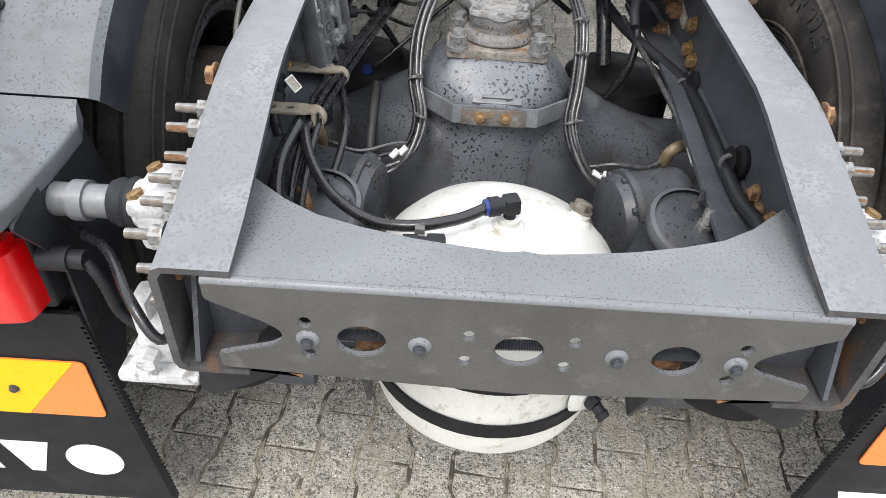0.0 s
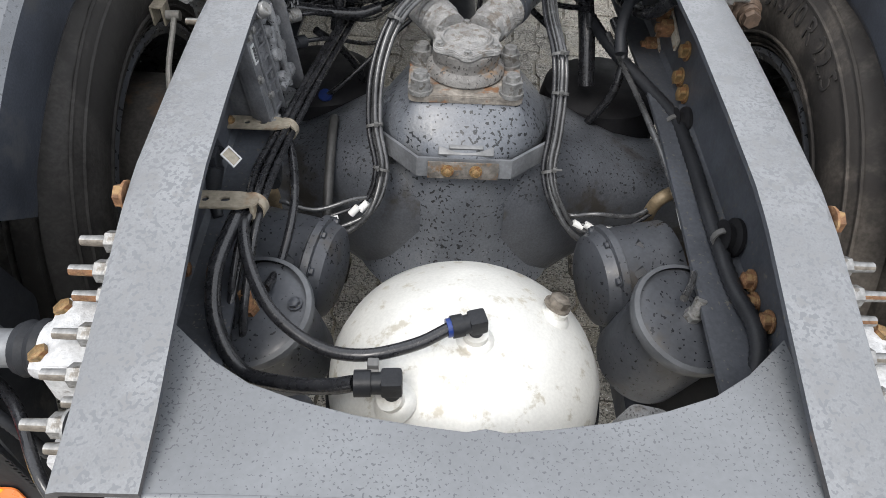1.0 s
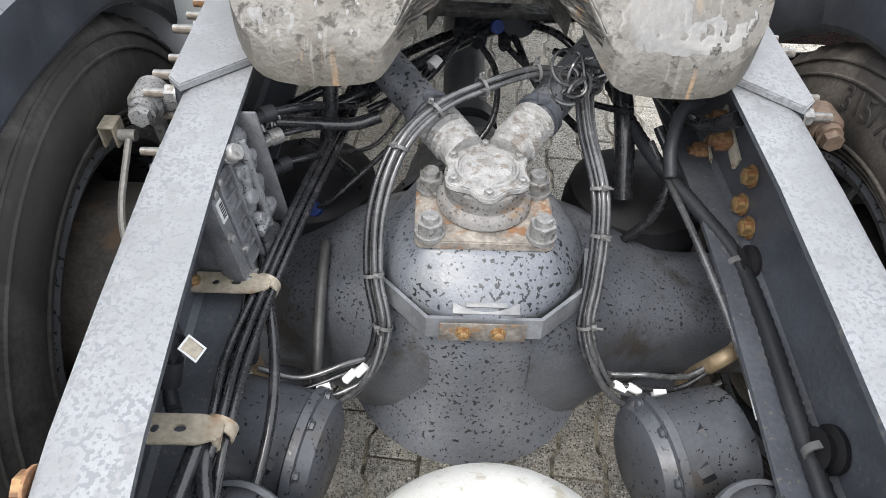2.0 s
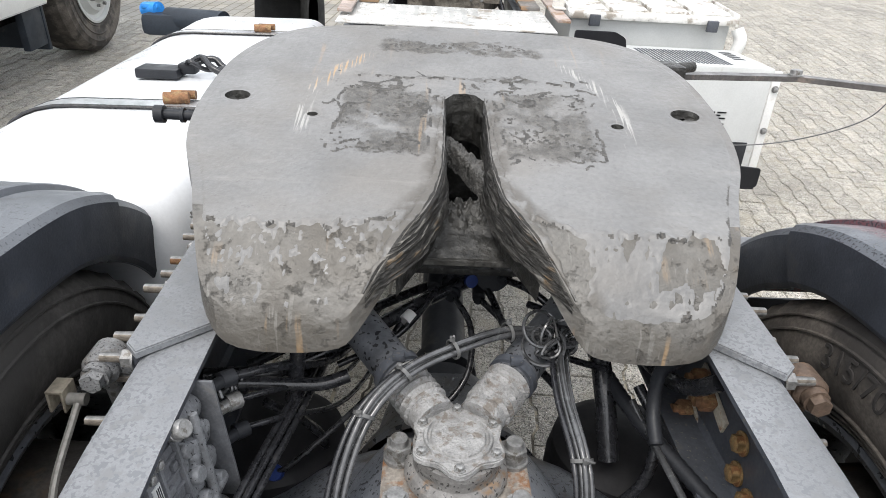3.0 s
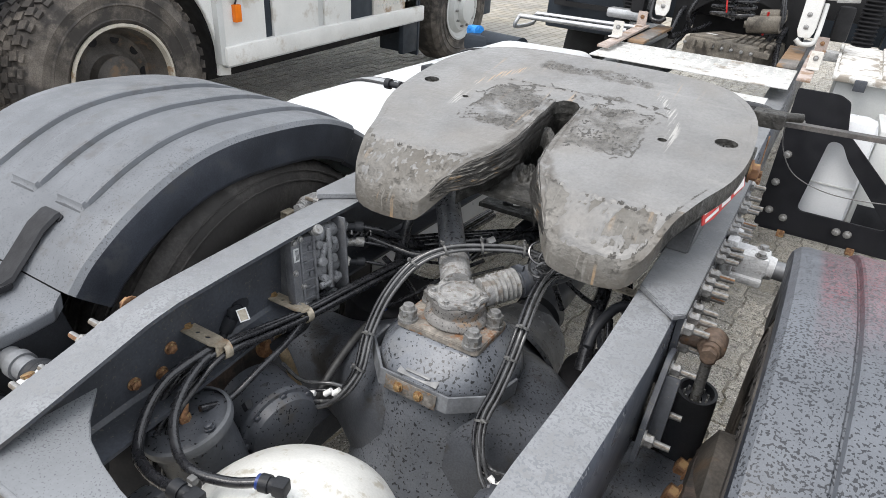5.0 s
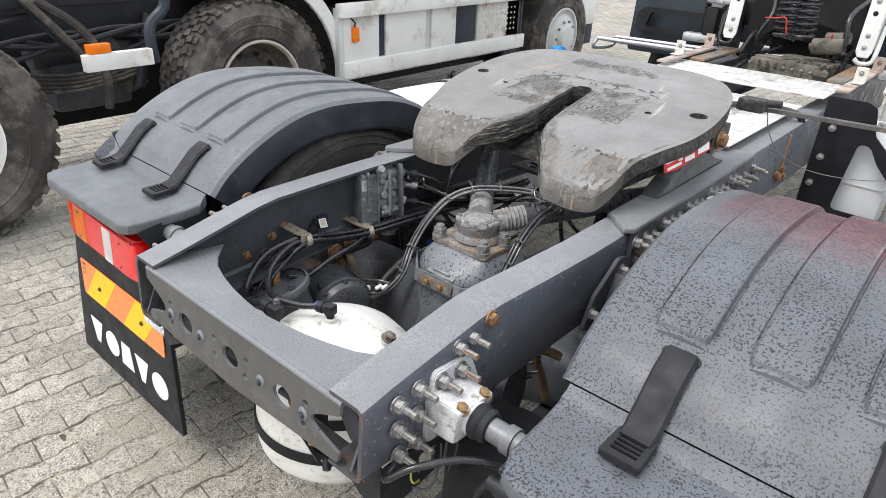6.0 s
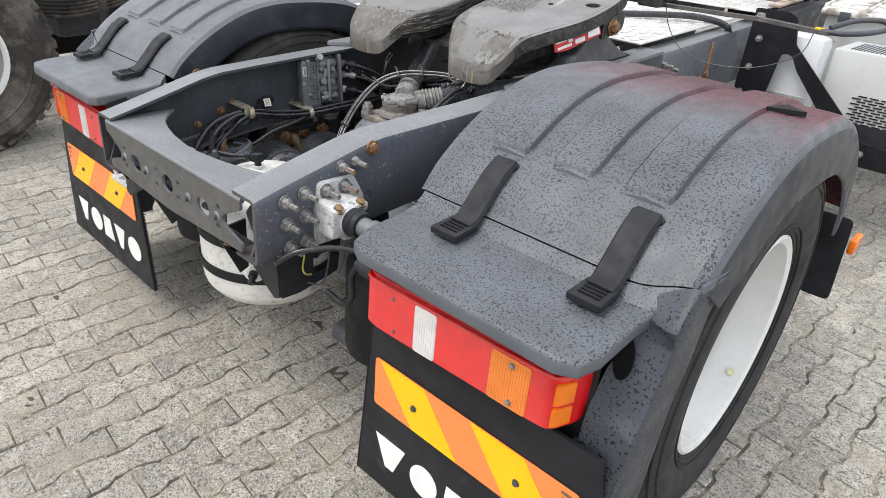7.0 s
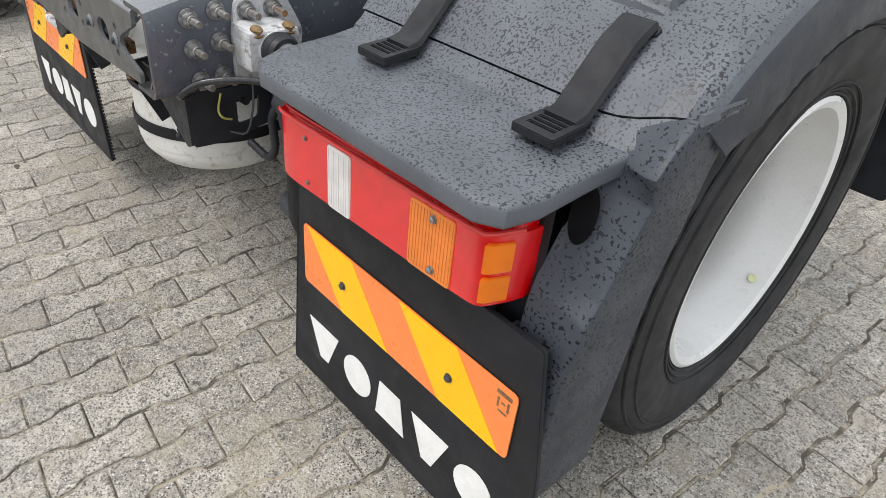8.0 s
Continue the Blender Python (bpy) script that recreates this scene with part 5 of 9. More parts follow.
for s in (-1, 1):
    # pedestal bearings either side, on the mounting plates
    bm = bmesh.new()
    sheet(bm, rounded([(1.10, 0.985), (1.62, 1.015), (1.52, 1.04), (1.41, 1.10), (1.37, 1.13), (1.30, 1.125), (1.24, 1.06), (1.15, 1.02)], 0.02), [], 0.05, Matrix.Translation((s * 0.37 - 0.025, 0, 0)) @ FACE_X, 0.004)
    ped = part("pedestal", bm, mat("pedestal_paint", (0.09, 0.092, 0.095), 0.5, vary=0.25, scale=10, bump=0.15, stain=(0.2, 0.2, 0.2), stain_at=0.6) if s < 0 else bpy.data.materials["pedestal_paint"], fifth, "dark grey pedestal of the coupling plate")
    bm = bmesh.new()
    sheet(bm, rounded([(1.27, 1.10), (1.40, 1.13), (1.40, 1.185), (1.27, 1.165)], 0.02), [], 0.012, Matrix.Translation((s * 0.445 - 0.006, 0, 0)) @ FACE_X)
    part("bearing_ear", bm, plate_dark, fifth, "greasy dark bearing ear")
    bolt("rust", (s * 0.452, 1.325, 1.140), (s, 0, 0), fifth, 1.7, "rusty pivot bolt")
    # mounting plate on the rail with chamfered rear corner
    bm = bmesh.new()
    o = [(0.345, 0.918), (0.428, 0.846), (0.447, 0.866), (0.447, 1.78), (0.345, 1.78)]
    sheet(bm, [(s * x, y) for x, y in o], [], 0.012, Matrix.Translation((0, 0, lerp_table(TOP, 0.86) + 0.001)) @ Matrix(((1, 0, 0, 0), (0, 1, 0, 0), (0, (lerp_table(TOP, 1.78) - lerp_table(TOP, 0.86)) / 0.92, 1, -0.86 * (lerp_table(TOP, 1.78) - lerp_table(TOP, 0.86)) / 0.92), (0, 0, 0, 1))), 0.002)
    mp = part("mounting_plate", bm, steel, truck, "grey steel mounting plate on the rail with chamfered corner")
    bm = bmesh.new()
    sheet(bm, [(0.872, 0.80), (1.78, 0.83), (1.78, 1.012), (0.872, 0.966)], [], 0.012, Matrix.Translation((s * 0.440 - (0.006), 0, 0)) @ FACE_X)
    part("side_bracket", bm, steel_dark, mp, "dark steel angle bolted to the rail")
    for k in range(14):
        y = 0.885 + 0.056 * k
        bolt("stud" if k not in (5, 11) else "rust_stud", (s * 0.446, y, lerp_table(TOP, y) - 0.028 - 0.008 * (k % 3)), (s, 0, 0), mp, 1.05 if k % 2 else 0.95)
        if k % 2 == 0:
            bolt("rust_stud" if k == 4 else "stud", (s * 0.446, y + 0.025, lerp_table(TOP, y) - 0.082), (s, 0, 0), mp, 0.95)
    bm = bmesh.new()
    cyl(bm, (s * 0.446, 0.915, 0.900), (s * 0.492, 0.915, 0.905), 0.017, seg=16)
    lathe(bm, [(0.0, 0.0), (0.02, 0.0), (0.026, 0.006), (0.026, 0.046), (0.02, 0.052), (0.0, 0.052)], Matrix.Translation((s * 0.505, 0.888, 0.905)) @ axis_frame((0, 1, 0)), 22)
    cyl(bm, (s * 0.505, 0.888, 0.905), (s * 0.505, 0.876, 0.904), 0.019, seg=18)
    cyl(bm, (s * 0.505, 0.877, 0.904), (s * 0.505, 0.862, 0.903), 0.0155, seg=6)
    cyl(bm, (s * 0.505, 0.912, 0.905), (s * 0.505, 0.916, 0.865), 0.015, seg=14)
    part("damper_mount", bm, cast_grey if s < 0 else mat("browned_steel", (0.14, 0.1, 0.075), 0.65, metal=0.2, vary=0.3, scale=30, bump=0.3, stain=(0.22, 0.12, 0.06), stain_at=0.6, stain_scale=30), mp, "browned upper damper mount")
    bm = bmesh.new()
    cyl(bm, (s * 0.505, 0.915, 0.87), (s * 0.505, 0.945, 0.72), 0.011, seg=14)
    rod = part("damper", bm, zinc, truck, "black shock absorber with a bright rod")
    bm = bmesh.new()
    fr = Matrix.Translation((s * 0.505, 0.939, 0.775)) @ axis_frame((0, 0.15, -1))
    lathe(bm, [(0.014, 0.02), (0.03, 0.018), (0.034, 0.0), (0.04, 0.0), (0.041, 0.02), (0.041, 0.40), (0.0, 0.41)], fr, 28)
    part("damper_tube", bm, plastic, rod, "black open-topped tube")
    bm = bmesh.new()
    for k in range(9):
        a0 = 2 * math.pi * k / 9
        box(bm, fr @ Vector((0.0235 * math.cos(a0), 0.0235 * math.sin(a0), 0.014)), (0.004, 0.004, 0.014), 0.001, fr.to_3x3().to_4x4() @ Matrix.Rotation(a0, 4, "Z"))
    part("guide_rib", bm, zinc, rod)
# label on the plate's side, with plain bars for its writing
pm = Matrix.Translation((0.0, 0, 0))
a, b2 = Vector((0.397, 1.052, 1.110)), Vector((0.440, 1.225, 1.156))
u = (b2 - a).normalized()
w = Vector((-0.12, 0, 1)).normalized()
nrm = u.cross(w).normalized()
w = nrm.cross(u)
LIFT = 0.002
lm = Matrix(((u.x, w.x, nrm.x, a.x), (u.y, w.y, nrm.y, a.y), (u.z, w.z, nrm.z, a.z), (0, 0, 0, 1)))
bm = bmesh.new()
sheet(bm, [(0.0, -0.042), (0.05, -0.05), (0.12, -0.044), (0.195, -0.04), (0.19, 0.002), (0.13, 0.008), (0.06, -0.004), (0.0, 0.004)], [], 0.002, lm @ Matrix.Translation((0.012, 0, LIFT)))
lab = part("warning_label", bm, red_mat, fifth, "torn red and white label on the plate's side")
bm = bmesh.new()
for x0, x1, y0, y1 in ((0.008, 0.05, -0.02, -0.008), (0.058, 0.075, -0.028, -0.008), (0.14, 0.188, -0.036, -0.002), (0.012, 0.07, -0.04, -0.032), (0.085, 0.125, -0.04, -0.026), (0.10, 0.134, -0.016, 0.0)):
    sheet(bm, [(x0, y0), (x1, y0), (x1, y1), (x0, y1)], [], 0.001, lm @ Matrix.Translation((0.012, 0, LIFT + 0.0022)))
part("label_bar", bm, tag_mat, lab, "white bars of unreadable print")
# release bar with its grip, reaching out over the side
bm = bmesh.new()
sheet(bm, rounded([(0.43, 1.60), (0.46, 1.655), (0.80, 1.70), (1.03, 1.60), (1.02, 1.57), (0.79, 1.665), (0.48, 1.62)], 0.006), [], 0.012, Matrix.Translation((0, 0, 1.195)), 0.001)
bar = part("release_bar", bm, mat("greasy_bar", (0.1, 0.095, 0.09), 0.45, metal=0.3, vary=0.3, scale=15, bump=0.15, stain=(0.24, 0.2, 0.17), stain_at=0.58), fifth, "flat steel release bar")
hose([(1.0, 1.59, 1.204), (1.06, 1.60, 1.205), (1.12, 1.64, 1.215), (1.155, 1.70, 1.23), (1.13, 1.73, 1.245), (1.07, 1.68, 1.24), (1.02, 1.61, 1.215)], 0.008, bar, steel_dark, "grip", "bent round grip")
bm = bmesh.new()
box(bm, (0.995, 1.598, 1.209), (0.025, 0.02, 0.008), 0.003)
part("yellow_mark", bm, yellow_mat, bar, "yellow paint mark")
bolt("zinc", (0.79, 1.68, 1.207), (0, 0, 1), bar, 1.1)
bm = bmesh.new()
box(bm, (0.445, 1.59, 1.215), (0.08, 0.07, 0.04), 0.008)
cyl(bm, (0.43, 1.57, 1.225), (0.52, 1.62, 1.225), 0.012, seg=12)
part("latch", bm, plate_dark, fifth, "greasy latch at the plate's front corner")
hose([(0.485, 1.62, 1.20), (0.50, 1.65, 1.13), (0.55, 1.68, 1.06), (0.66, 1.69, 1.03), (0.82, 1.68, 1.05), (0.95, 1.63, 1.12), (0.985, 1.595, 1.20)], 0.0015, bar, tie_mat, "safety_wire", "thin pale wire")
# grease bolt out of the left side
bm = bmesh.new()
cyl(bm, (-0.445, 1.26, 1.165), (-0.515, 1.262, 1.165), 0.009, seg=12)
cyl(bm, (-0.515, 1.262, 1.165), (-0.530, 1.262, 1.165), 0.0155, seg=12)
cyl(bm, (-0.480, 1.261, 1.165), (-0.486, 1.261, 1.165), 0.013, seg=12)
cyl(bm, (-0.44, 1.26, 1.165), (-0.455, 1.26, 1.165), 0.019, seg=12)
part("side_pin", bm, plastic, fifth, "black greasy pin with a round head")


# ---- wheels ----
def wheel(side, group):
    """Twin wheels: an outer tyre on a white dished rim and an inner one."""
    hub = Vector((side * 0.94, AX + 0.01, 0.497))
    m = Matrix.Translation(hub) @ axis_frame((side, 0, 0))
    bm = bmesh.new()
    lathe(bm, [(0.0, -0.02), (0.10, -0.02), (0.10, -0.06), (0.16, -0.075), (0.25, -0.08), (0.262, -0.06), (0.262, -0.05), (0.16, -0.06), (0.12, -0.04), (0.12, 0.06), (0.10, 0.08), (0.0, 0.085)], m, 40)
    root = part("wheel", bm, rim_grey, truck, "twin rear wheel with white dished rim")
    for x0, x1 in ((0.02, 0.305), (-0.35, -0.065)):
        mid, hw = (x0 + x1) / 2, (x1 - x0) / 2
        bm = bmesh.new()
        prof = [(0.296, -hw * 0.72), (0.325, -hw * 0.86), (0.37, -hw * 0.98), (0.41, -hw), (0.455, -hw * 0.95), (0.483, -hw * 0.88), (0.492, -hw * 0.8)]
        groove = []
        for k in range(5):
            c = (-0.62 + 0.31 * k) * hw
            groove += [(0.497, c - 0.05 * hw - 0.012), (0.497, c - 0.006), (0.484, c - 0.004), (0.484, c + 0.004), (0.497, c + 0.006)]
        full = prof + groove + [(r, -h) for r, h in prof[::-1]]
        lathe(bm, [(r, h + mid) for r, h in full], m, 96)
        bm.verts.ensure_lookup_table()
        for i, v in enumerate(bm.verts):
            ring, k = divmod(i, 96)
            if (full[ring][0] > 0.48 and abs(full[ring][1]) > hw * 0.72) and k % 2:
                v.co += (hub + Vector((v.co.x - hub.x, 0, 0)) - v.co).normalized() * 0.009
        for v in bm.verts:
            if v.co.z < 0.012:
                v.co.z = max(v.co.z, 0.0015) if v.co.z < 0.0015 else v.co.z
        part("tyre", bm, rubber if x0 > 0 else rubber_grey if side < 0 else rubber_brown, root, "worn black tyre" if x0 > 0 else "dusty grey-black inner tyre" if side < 0 else "dusty brown-black inner tyre", 30)
        bm = bmesh.new()
        lathe(bm, [(0.292, -hw * 0.74), (0.309, -hw * 0.80), (0.312, -hw * 0.84), (0.303, -hw * 0.87), (0.288, -hw * 0.82), (0.283, -hw * 0.70), (0.276, -hw * 0.4), (0.262, -hw * 0.2), (0.262, hw * 0.2), (0.276, hw * 0.4), (0.283, hw * 0.70), (0.288, hw * 0.82), (0.303, hw * 0.87), (0.312, hw * 0.84), (0.309, hw * 0.80), (0.292, hw * 0.74)],
              m @ Matrix.Translation((0, 0, mid)), 64)
        part("rim", bm, rim_mat if x0 > 0 else axle_dk, root, "white painted deep rim" if x0 > 0 else "dark inner rim", 30)
        # raised ring on the sidewall
        for h in (hw, -hw):
            for r0, k0 in ((0.318, 0.845), (0.330, 0.885), (0.342, 0.925), (0.444, 0.972), (0.470, 0.925)):
                bm = bmesh.new()
                lathe(bm, [(r0 - 0.003, h * (k0 - 0.01)), (r0 - 0.0015, h * (k0 + 0.018)), (r0 + 0.0015, h * (k0 + 0.018)), (r0 + 0.003, h * (k0 - 0.01))], m @ Matrix.Translation((0, 0, mid)), 72)
                part("sidewall_bead", bm, rubber if x0 > 0 else rubber_grey if side < 0 else rubber_brown, root)
    # drum behind the wheel
    bm = bmesh.new()
    lathe(bm, [(0.0, -0.40), (0.15, -0.40), (0.205, -0.37), (0.21, -0.15), (0.0, -0.14)], m, 36)
    part("brake_drum", bm, rim_sooty, root, "dirty brown brake drum")
    return root


for s in (-1, 1):
    w_root = wheel(s, "rear wheels")
    if s < 0:
        continue
    # size marking moulded into the inner sidewall
    cu = bpy.data.curves.new("tyre_marking", "FONT")
    cu.body, cu.size, cu.extrude, cu.align_x = "315/70 R 22.5", 0.058, 0.0012, "CENTER"
    tmp = new("tmp", cu)
    me = bpy.data.meshes.new_from_object(tmp.evaluated_get(bpy.context.evaluated_depsgraph_get()))
    bpy.data.objects.remove(tmp)
    xs = [v.co.x for v in me.vertices]
    for v in me.vertices:
        a, r, lift = v.co.x / 0.42 + radians(4), 0.398 + v.co.y, v.co.z
        v.co = Vector((0.5888 + 3.4 * max(0.0, r - 0.405) ** 2 - lift, AX + 0.01 - r * math.sin(a), 0.497 + r * math.cos(a)))
    me.materials.append(mat("marking_grey", (0.03, 0.027, 0.025), 0.85))
    hang(new("tyre_marking", me), w_root)
bm = bmesh.new()
lathe(bm, [(0.0, 0.0), (0.011, 0.0), (0.011, 0.0015), (0.0, 0.0015)], Matrix.Translation((1.19, 1.07, 0.297)) @ axis_frame((0.3, -0.6, 0.75)), 18)
part("rim_sticker", bm, mat("pale_sticker", (0.6, 0.62, 0.35), 0.5), [o for o in truck.children if o.name.startswith("wheel")][-1], "small round pale sticker")


# ---- mudguards ----
ARC = [(0.245, 0.700), (0.262, 0.760), (0.292, 0.845), (0.318, 0.882), (0.36, 0.930), (0.44, 0.990), (0.54, 1.045), (0.64, 1.082), (0.75, 1.100), (0.86, 1.102), (0.98, 1.097), (1.08, 1.083), (1.18, 1.050), (1.28, 1.000), (1.37, 0.932), (1.44, 0.850), (1.49, 0.74)]


FINE = [(v.y, v.z) for v in smooth_path([(0, y, z) for y, z in ARC], 8)]


def arc_at(t):
    """The point and the outward normal of the guard's arch, t from 0 to 1."""
    ys, zs, ks = [p[0] for p in FINE], [p[1] for p in FINE], range(len(FINE))
    i = t * (len(FINE) - 1)
    y, z = float(np.interp(i, ks, ys)), float(np.interp(i, ks, zs))
    a, b = min(i + 3, len(FINE) - 1), max(i - 3, 0)
    dy, dz = np.interp(a, ks, ys) - np.interp(b, ks, ys), np.interp(a, ks, zs) - np.interp(b, ks, zs)
    d = math.hypot(dy, dz)
    return Vector((0, y, z)), Vector((0, -dz / d, dy / d))


def t_of(y):
    return float(np.interp(y, [p[0] for p in FINE], range(len(FINE)))) / (len(FINE) - 1)


def mudguard(s):
    root_mat = guard_red if s > 0 else guard_mat
    bm = bmesh.new()
    # section across the guard: x, height, x-shift of the inner skin
    sec = [(0.596, -0.115, 1), (0.590, -0.105, 1), (0.585, -0.034, 1), (0.588, -0.016, 1), (0.598, -0.004, 1), (0.614, 0.0, 0), (0.66, 0.0, 0)]
    mids = (0.742, 0.907, 1.075)
    for c in mids:
        sec += [(c - 0.0545, 0.0, 0), (c - 0.052, -0.0025, 0), (c - 0.0495, -0.0025, 0), (c - 0.047, 0.009, 0), (c - 0.043, 0.011, 0), (c, 0.011, 0), (c + 0.043, 0.011, 0), (c + 0.047, 0.009, 0), (c + 0.0495, -0.0025, 0), (c + 0.052, -0.0025, 0), (c + 0.0545, 0.0, 0)]
    sec += [(1.150, 0.0, 0), (1.175, 0.0, 0), (1.20, 0.0, 0), (1.218, -0.001, 0), (1.232, -0.002, 0), (1.248, -0.010, -1), (1.257, -0.026, -1), (1.262, -0.06, -1), (1.266, -0.10, -1), (1.268, -0.130, -1), (1.266, -0.136, -1)]
    ts = sorted({round(v, 5) for v in [t_of(0.3098) + (1 - t_of(0.3098)) * k / 84 for k in range(85)] + [t_of(y) for y in (0.418, 0.421, 0.424, 0.4275, 0.431, 0.436, 0.441)]})
    outer, inner = [], []
    t0, climb = t_of(0.3098), t_of(0.331) - t_of(0.3098)
    for t in ts:
        ro, ri = [], []
        for x, h, side in sec:
            up = climb * smooth(x, 1.13, 1.25)
            p, nn = arc_at(t0 + up + (t - t0) * (1 - up / (1 - t0)))
            hh = h
            if p.y > 1.215 and x < 0.65:
                x, hh = x + 0.012, h - 0.006
            if h > 0 or (h < 0 and 0.66 < x < 1.19):
                # the raised bands start a little above the break, with rounded corners, and fade out in front
                c = min(mids, key=lambda v: abs(v - x))
                y0 = 0.421 + 0.012 * min(1.2, abs(x - c) / 0.045) ** 8
                k = min(1, max(0, (p.y - y0) / 0.004))
                hh = h * k * k * (3 - 2 * k) * (1 if p.z > 0.86 or p.y < 0.8 else max(0, 1 - (0.86 - p.z) / 0.05))
            if h < -0.04 and x > 1.0:
                jag = 0.009 * noise.noise(Vector((p.y * 90, p.z * 90, s))) + 0.006 * noise.noise(Vector((p.y * 260, p.z * 260, s)))
                hh = h * min(1, 0.62 + max(0, (p.y - 0.3)) * 3.0) + (jag if h < -0.1 and 0.40 < p.y < 0.75 else 0)
            q = p + nn * hh
            ro.append(bm.verts.new((s * x, q.y, q.z)))
            r = p + nn * (hh - (0.005 if side == 0 else 0.0015))
            ri.append(bm.verts.new((s * (x + 0.005 * side), r.y, r.z)))
        outer.append(ro)
        inner.append(ri)
    m_ = len(sec)
    for a, b, c, d in zip(outer, outer[1:], inner, inner[1:]):
        for k in range(m_ - 1):
            # upright skirts take the darker copy: their shade is put into the colour
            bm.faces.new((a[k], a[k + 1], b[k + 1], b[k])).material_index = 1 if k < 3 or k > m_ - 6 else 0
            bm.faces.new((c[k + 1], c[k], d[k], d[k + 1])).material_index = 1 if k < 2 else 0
        for k in (0, m_ - 1):
            bm.faces.new((a[k], b[k], d[k], c[k]))
    for o, r in ((outer[0], inner[0]), (outer[-1], inner[-1])):
        for k in range(m_ - 1):
            bm.faces.new((o[k], o[k + 1], r[k + 1], r[k]))
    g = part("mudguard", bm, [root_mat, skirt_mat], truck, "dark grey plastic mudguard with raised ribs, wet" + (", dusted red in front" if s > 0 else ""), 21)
    # rear body with its flat deck, oval opening and outer fairing
    bm = bmesh.new()
    lower = [((0.612, 0.3083, 0.8695), (1.238, 0.3083, 0.8695)), ((0.612, 0.300, 0.860), (1.230, 0.300, 0.859)), ((0.608, 0.285, 0.845), (1.20, 0.285, 0.842)), ((0.610, 0.24, 0.838), (1.192, 0.24, 0.836)),
             ((0.614, 0.13, 0.829), (1.192, 0.13, 0.828)), ((0.63, 0.085, 0.823), (1.178, 0.085, 0.823)), ((0.66, 0.071, 0.818), (1.14, 0.071, 0.818))]
    rows = []
    for a, b in lower:
        a, b = Vector(a), Vector(b)
        rise = (1.0, 0.62, 0.2, 0.05, 0.0, 0.0, 0.0)[len(rows)]
        row = []
        for k in range(25):
            x = a.x + (b.x - a.x) * k / 24
            lift = (arc_at(t0 + climb * smooth(x, 1.13, 1.25))[0] - arc_at(t0)[0]) * rise
            row.append(bm.verts.new((s * x, a.y + lift.y, a.z + (b.z - a.z) * k / 24 + lift.z)))
        rows.append(row)
    for p, q in zip(rows, rows[1:]):
        for k in range(24):
            bm.faces.new((p[k], p[k + 1], q[k + 1], q[k]))
    bmesh.ops.recalc_face_normals(bm, faces=bm.faces)
    ext = bmesh.ops.extrude_face_region(bm, geom=bm.faces[:])
    for v in ext["geom"]:
        if isinstance(v, bmesh.types.BMVert):
            v.co.z -= 0.032
    bmesh.ops.recalc_face_normals(bm, faces=bm.faces)
    es = [e for e in bm.edges if len(e.link_faces) == 2 and e.calc_face_angle(0) > radians(60) and e.verts[0].co.y < 0.29 and e.verts[1].co.y < 0.29]
    bmesh.ops.bevel(bm, geom=es, offset=0.007, segments=3, affect="EDGES", profile=0.5)
    deck = part("rear_deck", bm, root_mat, g, "flat wet deck behind the wheel arch")
    # outer fairing: from the arch break down to the flap
    bm = bmesh.new()
    sects = [  # points from the rear inner corner round to the tyre side
        [(1.190, 0.310, 0.872), (1.215, 0.322, 0.887), (1.235, 0.328, 0.896), (1.252, 0.332, 0.899), (1.262, 0.380, 0.908), (1.264, 0.440, 0.908)],
        [(1.185, 0.292, 0.848), (1.210, 0.290, 0.850), (1.235, 0.288, 0.858), (1.252, 0.290, 0.866), (1.256, 0.350, 0.868), (1.257, 0.420, 0.868)],
        [(1.182, 0.285, 0.832), (1.205, 0.272, 0.834), (1.235, 0.262, 0.836), (1.254, 0.260, 0.838), (1.255, 0.330, 0.838), (1.255, 0.410, 0.838)],
        [(1.181, 0.283, 0.824), (1.204, 0.279, 0.824), (1.232, 0.270, 0.824), (1.251, 0.266, 0.826), (1.254, 0.330, 0.822), (1.254, 0.405, 0.822)],
        [(1.178, 0.255, 0.795), (1.205, 0.272, 0.795), (1.235, 0.277, 0.795), (1.252, 0.279, 0.795), (1.253, 0.330, 0.795), (1.253, 0.400, 0.795)],
        [(1.165, 0.222, 0.740), (1.200, 0.238, 0.740), (1.232, 0.245, 0.740), (1.253, 0.245, 0.740), (1.254, 0.310, 0.740), (1.254, 0.385, 0.740)],
        [(1.160, 0.196, 0.672), (1.200, 0.208, 0.672), (1.232, 0.214, 0.672), (1.254, 0.212, 0.672), (1.252, 0.290, 0.665), (1.252, 0.367, 0.665)],
        [(1.160, 0.186, 0.640), (1.200, 0.190, 0.650), (1.240, 0.186, 0.648), (1.256, 0.186, 0.642), (1.252, 0.270, 0.630), (1.250, 0.362, 0.630)],
        [(1.160, 0.178, 0.570), (1.200, 0.179, 0.570), (1.235, 0.180, 0.570), (1.250, 0.184, 0.570), (1.250, 0.270, 0.570), (1.249, 0.358, 0.570)],
        [(1.160, 0.170, 0.480), (1.200, 0.170, 0.480), (1.235, 0.171, 0.480), (1.248, 0.178, 0.480), (1.248, 0.260, 0.480), (1.247, 0.355, 0.480)],
        [(1.160, 0.162, 0.372), (1.200, 0.162, 0.372), (1.232, 0.163, 0.372), (1.245, 0.172, 0.372), (1.246, 0.255, 0.372), (1.245, 0.350, 0.372)],
        [(1.160, 0.158, 0.250), (1.200, 0.158, 0.250), (1.230, 0.159, 0.250), (1.241, 0.168, 0.250), (1.243, 0.250, 0.250), (1.243, 0.345, 0.250)]]
